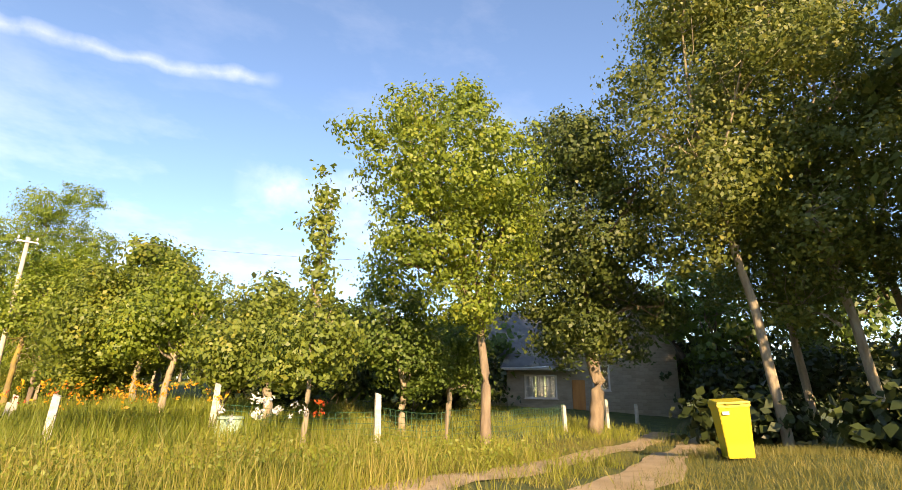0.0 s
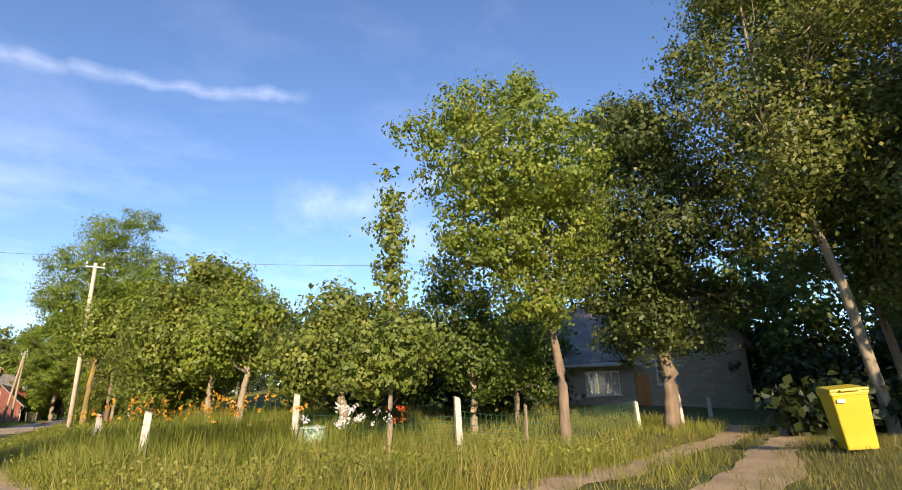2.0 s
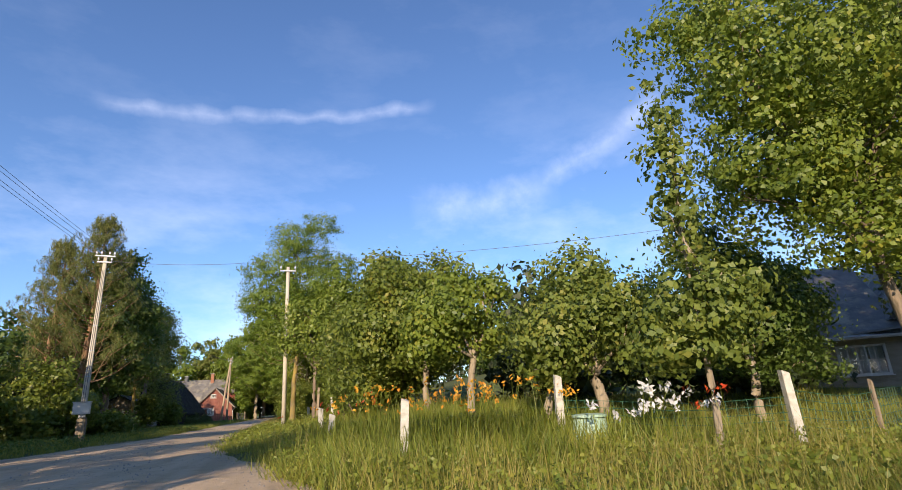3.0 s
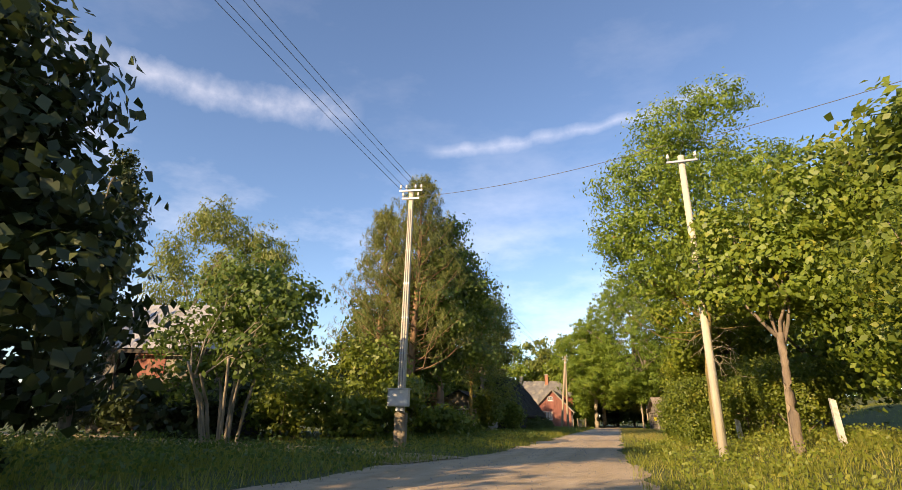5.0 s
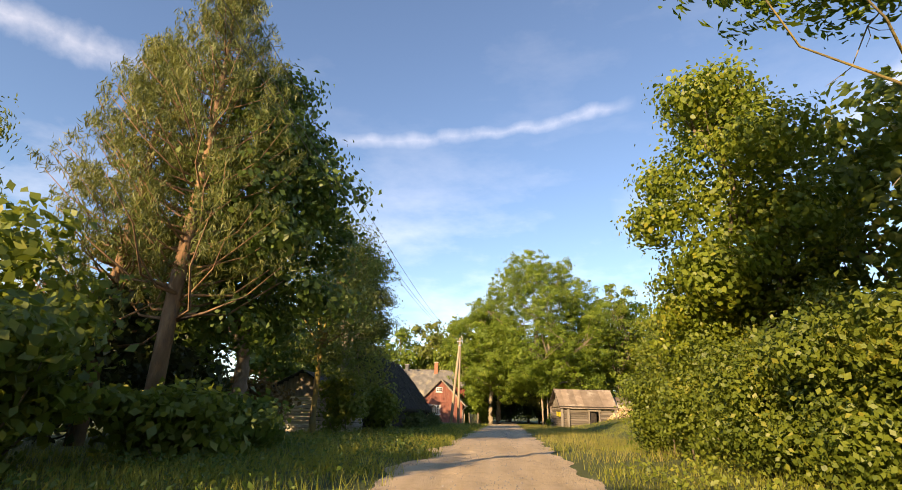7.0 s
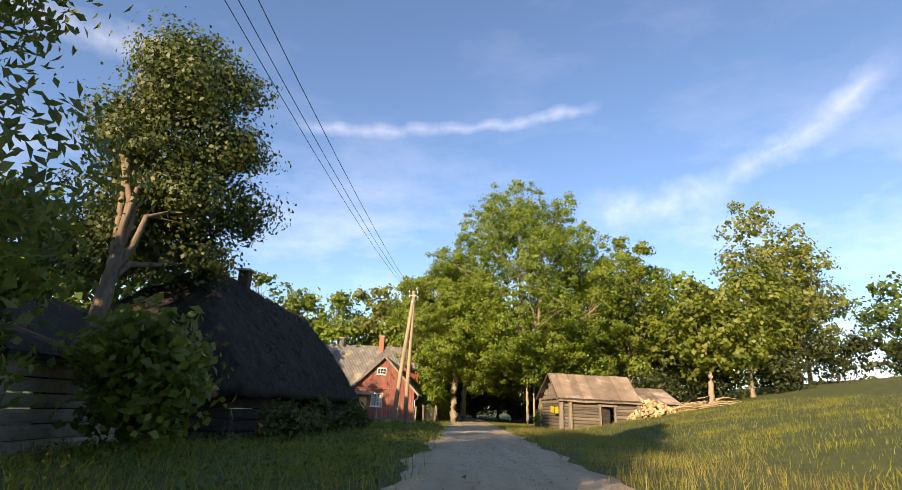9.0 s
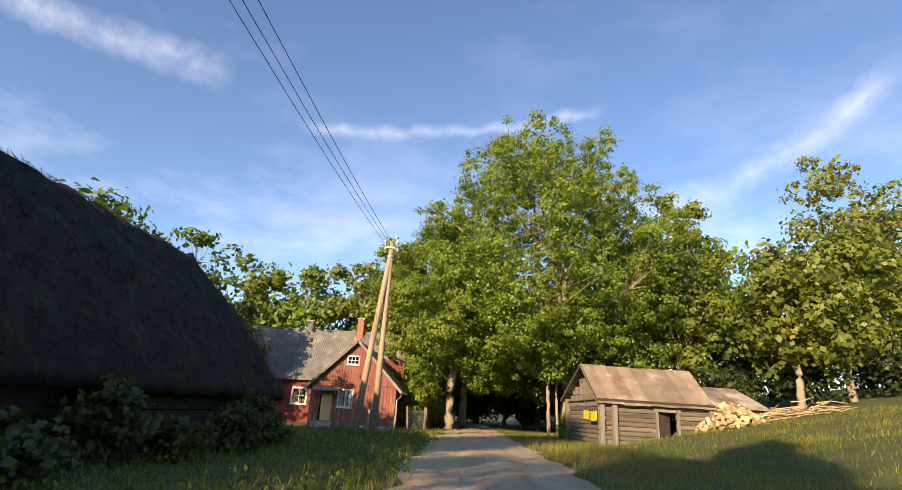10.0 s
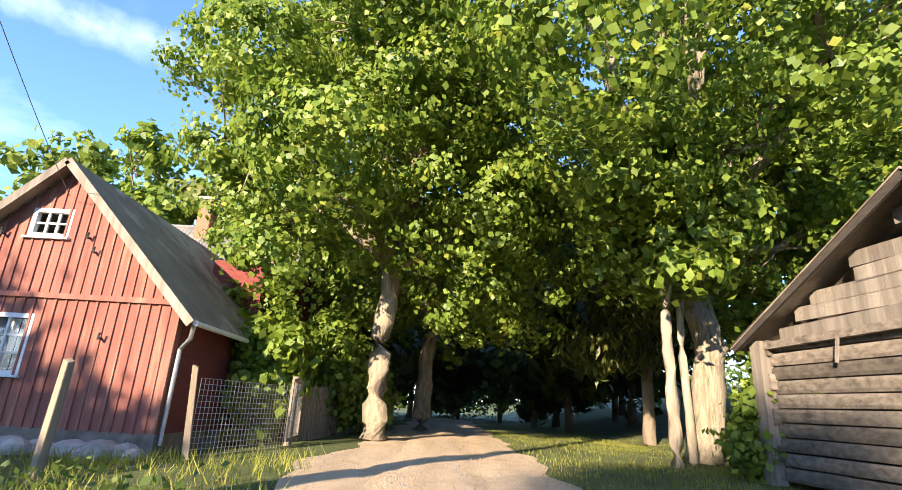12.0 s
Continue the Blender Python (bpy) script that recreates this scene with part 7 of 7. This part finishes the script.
for k, (x, y, w, z1) in enumerate(((-23.5, 126, 3.8, 17.0), (-17.5, 125, 3.2, 16.5), (-13.4, 127, 3.6, 18), (-8.6, 122.5, 3.6, 17.5), (-29.0, 118, 3.6, 13), (-25.6, 120, 3.0, 11))):
    T("maple_tree", "sunlit tree behind the red house", (x, y), 4.0, 0.22, lobes_round(w, 1.0, z1, 12, 330 + k), M["leaf_shade_dark" if x < -25 else ("leaf_apple", "leaf_oak", "leaf_birch")[k % 3]], M["bark"], 250 + k, 210, 40, 0.42, 0.36, forks=5, group="trees behind the house")
for k, (x, y) in enumerate(((-5.6, 127), (5.8, 128), (-4.8, 135), (5.0, 136.5), (-3.6, 144), (3.4, 145), (0.2, 150), (-6.5, 152), (6.5, 153), (-9.5, 134), (10.0, 135), (0.0, 158), (0.2, 163))):
    T("forest_tree", "dark wood tree closing the end of the lane", (x, y), 5.0, 0.2, lobes_round(3.4, 0.1, 14 + k % 3, 10, 350 + k), M["leaf_shaded"], M["bark"], 270 + k, 150, 34, 0.6, 0.6, forks=4, twigs=3, group="trees of the wood")
T("spruce_tree", "dark spruce with drooping boughs beside the lane", (6.4, 116.0), 9.0, 0.2, [(-1.6, -0.6, 3.2, 1.8, 1.4, 0.8), (0.4, 0, 5.0, 2.2, 2.2, 1.2), (-0.8, 0, 7.0, 1.9, 1.9, 1.2), (0, 0, 9.5, 1.5, 1.5, 1.6), (0, 0, 12, 0.9, 0.9, 1.6)], M["needle"], M["bark"], 175, 260, 40, 0.3, 0.3, droop=2.4, narrow=0.3)
T("oak_tree", "slim young oak beside the log shed", (4.15, 106.5), 5.0, 0.13, lobes_round(2.2, 3.0, 9.0, 6, 120), M["leaf_oak"], M["bark_pale"], 170, 260, 44, 0.35, 0.18, group="oaks at the end of the lane")
T("oak_tree", "slim young oak beside the log shed", (4.9, 107.6), 5.0, 0.10, lobes_round(1.9, 3.6, 8.4, 6, 121), M["leaf_oak"], M["bark_pale"], 171, 220, 44, 0.35, 0.18, group="oaks at the end of the lane")
for k, (x, y, w, z0, z1, lf) in enumerate(((20.0, 104.0, 4.2, 1.5, 12.0, "leaf_hedge"), (24.5, 106.0, 4.6, 1.2, 13.0, "leaf_hedge"), (30.5, 114.0, 5.6, 1.5, 22.5, "leaf_birch"), (35.0, 116.0, 5.0, 1.5, 17.0, "leaf_birch"), (18.0, 118.0, 5.0, 2.0, 17.0, "leaf_oak"))):
    T("maple_tree", "leafy tree at the edge of the meadow", (x, y), 4.0, 0.24, lobes_round(w, z0, z1, 11, 130 + k), M[lf], M["bark_pale"], 180 + k, 270, 34, 0.45, 0.33, group="meadow trees")
# Nettles added to deepen the shade below the barn, in a shade-toned leaf.
for k, y in enumerate((63.5, 66.0, 68.4, 71.0, 73.2, 75.6, 78.0, 80.2)):
    bush("nettle_patch", "nettles along the barn wall, shade put into their leaf colour", (-7.3 + 0.35 * math.sin(y * 2.1), y), 0.75, 1.1 + 0.35 * math.sin(y), M["leaf_shaded"], 440 + k, 60, 40, 0.16, 0.11, group="nettles by the barn")
bush("elder_bush", "fresh green elder bush at the shed corner", (5.25, 104.9), 0.7, 1.6, M["leaf_oak"], 190, 150, 40, 0.2, 0.14)
rngb = np.random.default_rng(77)
for k in range(20):
    x = -34 + 66 * ((k * 0.618) % 1.0)
    y = 124 + 44 * rngb.uniform()
    if -4.5 < x < 4.0 and y < 150:
        x += 9 if k % 2 else -9
    w, z1 = rngb.uniform(3.5, 5.2), rngb.uniform(12, 18)
    T("forest_tree", "leafy wood tree at the far end of the lane", (x, y), 5.0, 0.25, lobes_round(w, 0.4, z1, 8, 200 + k), M[("leaf_lime", "leaf_oak", "leaf_birch")[k % 3] if x < -8 or x > 10 else "leaf_shade_dark"], M["bark"], 210 + k, 130, 26, 0.75, 0.5, forks=4, twigs=3, group="trees of the wood")

for k, (x, y, w, h) in enumerate(((26.0, 8.0, 4.0, 4.5), (32.0, 20.0, 5.0, 6.0), (26.0, 30.0, 5.0, 6.0), (34.0, 42.0, 6.0, 7.0), (36.0, 58.0, 6.0, 7.0), (38.0, 74.0, 6.0, 6.5), (38.0, 90.0, 6.0, 6.5), (23.0, 18.0, 4.0, 6.0))):
    bush("field_thicket", "dense leafy thicket at the edge of the slope", (x, y), w, h, M["leaf_lime"], 420 + k, 130, 36, 0.6, 0.48, group="thickets on the slope")

# distant treeline that closes the view all round
def far_woods():
    rng = np.random.default_rng(5)
    c = []
    for a in np.arange(0, 360, 1.2):
        r = 190 + 50 * rng.uniform()
        x, y, h = r * math.sin(radians(a)), 40 + r * math.cos(radians(a)), rng.uniform(8, 14)
        n = 90
        d = rng.normal(size=(n, 3))
        d /= np.linalg.norm(d, axis=1)[:, None]
        c.append(np.c_[x + d[:, 0] * 4, y + d[:, 1] * 4, H(x, y) + h * 0.42 + d[:, 2] * h * 0.5])
    me = leaf_mesh("far_wood", np.concatenate(c), 2.0, rng, M["leaf_lime"])
    tagged(new("far_wood", me), "distant dark line of woods", "woods", kind="stuff")


far_woods()

# ---------------------------------------------------------------- grasses
def off_road(x, y):
    ragged = 0.16 + 0.22 * np.sin(x * 37.7 + y * 23.1)
    return (x > road_right(y) + 0.02 - ragged) | (x < road_left(y) - 0.02 + ragged)


def drive_free(x, y):
    """False on the driveway and the side track."""
    way = np.array([1.0, PACE]) * np.array([(7.6, -20.6), (10.5, -18.9), (13.4, -17.5), (16.4, -16.0), (19.5, -14.5), (23.0, -12.6), (27.0, -10.0)])
    free = np.ones(len(x), bool)
    for (ax, ay), (bx, by) in zip(way, way[1:]):
        d = np.array([bx - ax, by - ay])
        t = np.clip(((x - ax) * d[0] + (y - ay) * d[1]) / (d @ d), 0, 1)
        far = np.hypot(x - ax - t * d[0], y - ay - t * d[1])
        edge = 0.22 * np.sin(x * 31.0 + y * 17.0) + 0.12 * np.sin(x * 5.3 - y * 3.7)
        free &= (far > 1.2 + edge) | (far < 0.48 + edge)
    return free


def sward(name, label, n, box, lo, hi, mat, seed, width=0.014, lean=0.45):
    x, y = clumped(n, *box, seed, groups=max(20, n // 350), spread=0.6)
    k = off_road(x, y) & drive_free(x, y) & ~((x < -3) & (np.abs(y - 17.5 * PACE) < 1.6) & (x < -4))
    blades(name, label, x[k], y[k], lo, hi, mat, seed + 1, width, lean)


sward("verge_grass", "tall sunlit grass along the garden fence", 52000, (3.5, 15, -18, 1), 0.08, 0.42, M["grass"], 301, 0.009, 0.8)
sward("verge_grass", "dry seed grass along the garden fence", 9000, (3.5, 15, -18, 1), 0.35, 0.85, M["grass_dry"], 303, 0.006, 0.4)
sward("garden_grass", "long garden grass under the fruit trees", 14000, (9, 26, -12, 6), 0.2, 0.5, M["grass"], 305, 0.012, 0.6)
sward("bank_grass", "rough dry grass around the yellow bin", 60000, (8, 24, -26, -11), 0.05, 0.27, M["grass_bank"], 307, 0.006, 0.6)
sward("drive_grass", "short dry trodden grass between the wheel tracks", 14000, (8, 19, -22, -14), 0.02, 0.1, M["grass_dry"], 327, 0.007, 0.8)
sward("verge_grass", "grass on the right bank of the road", 26000, (1.2, 9, 0, 34), 0.08, 0.35, M["grass"], 309, 0.009, 0.6)
sward("verge_grass", "shaded grass left of the road", 24000, (-11, -2.5, 10, 62), 0.12, 0.45, M["grass"], 311, 0.010, 0.6)
sward("verge_grass", "shaded grass left of the road", 20000, (-10, -2.5, 60, 104), 0.08, 0.32, M["grass"], 313, 0.010, 0.6)
sward("meadow_grass", "green meadow grass right of the road", 30000, (1.0, 22, 36, 99), 0.08, 0.3, M["grass"], 315, 0.012, 0.6)
sward("meadow_grass", "golden seed grass at the meadow edge", 9000, (1.0, 6, 36, 95), 0.2, 0.5, M["grass_dry"], 321, 0.006, 0.4)
sward("lane_grass", "short bright grass under the oaks", 20000, (0.8, 7, 96, 125), 0.04, 0.14, M["grass"], 317, 0.008, 0.6)
sward("corner_grass", "dark weedy grass by the side track", 16000, (-20, -3, 2, 15), 0.15, 0.5, M["grass"], 319, 0.010, 0.6)


def weeds(name, label, n, box, seed, size=0.09, hi=0.4, mat="weed"):
    x, y = clumped(n, *box, seed, groups=max(12, n // 120), spread=0.35)
    k = off_road(x, y) & drive_free(x, y)
    x, y = x[k], y[k]
    rng = np.random.default_rng(seed)
    z = height(x, y) + rng.uniform(0.02, hi, len(x))
    tagged(new(name, leaf_mesh(name, np.c_[x, y, z], size, rng, M[mat], -0.2, 0.6)), label, "weeds", kind="stuff")


weeds("weeds", "broad-leaved weeds in the verge", 30000, (4, 15, -17, 0), 401, 0.06, 0.42)
sward("verge_herbs", "tall lush herbs along the garden fence", 14000, (5, 12, -12, 0), 0.35, 0.8, M["weed"], 323, 0.014, 0.75)
# Left of the road weeds take the darker lime leaf, shade put in colour.
weeds("weeds", "broad-leaved weeds along the shaded verge", 7000, (-9, -3, 12, 60), 403, 0.09, 0.35, "leaf_lime")
weeds("weeds", "broad-leaved weeds by the barn", 6000, (-8.5, -3, 60, 100), 405, 0.09, 0.35, "leaf_lime")
weeds("weeds", "broad-leaved weeds on the right bank", 9000, (2, 8, 2, 34), 407, 0.09, 0.35)
weeds("weeds", "nettles at the corner of the side track", 7000, (-18, -4, 4, 15), 409, 0.10, 0.5, "leaf_lime")


def gravel():
    """Loose small stones on the road."""
    rng = np.random.default_rng(61)
    n = 7000
    y = rng.uniform(-30, 112, n) * PACE
    u = np.where(rng.uniform(size=n) < 0.55, rng.normal(0.5, 0.10, n), np.where(rng.uniform(size=n) < 0.5, rng.normal(0.06, 0.06, n), rng.normal(0.94, 0.06, n)))
    x = road_left(y) + (road_right(y) - road_left(y)) * np.clip(u, 0.0, 1.0)
    r = rng.uniform(0.012, 0.034, n)[:, None]
    c = np.c_[x, y, height(x, y) + 0.05 * np.sin(np.pi * np.clip(u, 0.02, 0.98)) ** 0.5]
    a = rng.uniform(0, 6.28, n)
    ring = [np.c_[np.cos(a + k * 2.09), np.sin(a + k * 2.09), np.full(n, -0.4)] for k in range(3)]
    v = np.stack([c + q * r for q in ring] + [c + np.c_[0 * a, 0 * a, 0 * a + 0.9] * r], 1).reshape(-1, 3)
    base = np.arange(n)[:, None] * 4
    f = np.concatenate([base + np.array(t)[None] for t in ((0, 1, 3), (1, 2, 3), (2, 0, 3))])
    tagged(new("gravel", fast_mesh("gravel", v, f, M["stone"])), "loose pale gravel strewn on the road", "gravel", kind="stuff")


gravel()
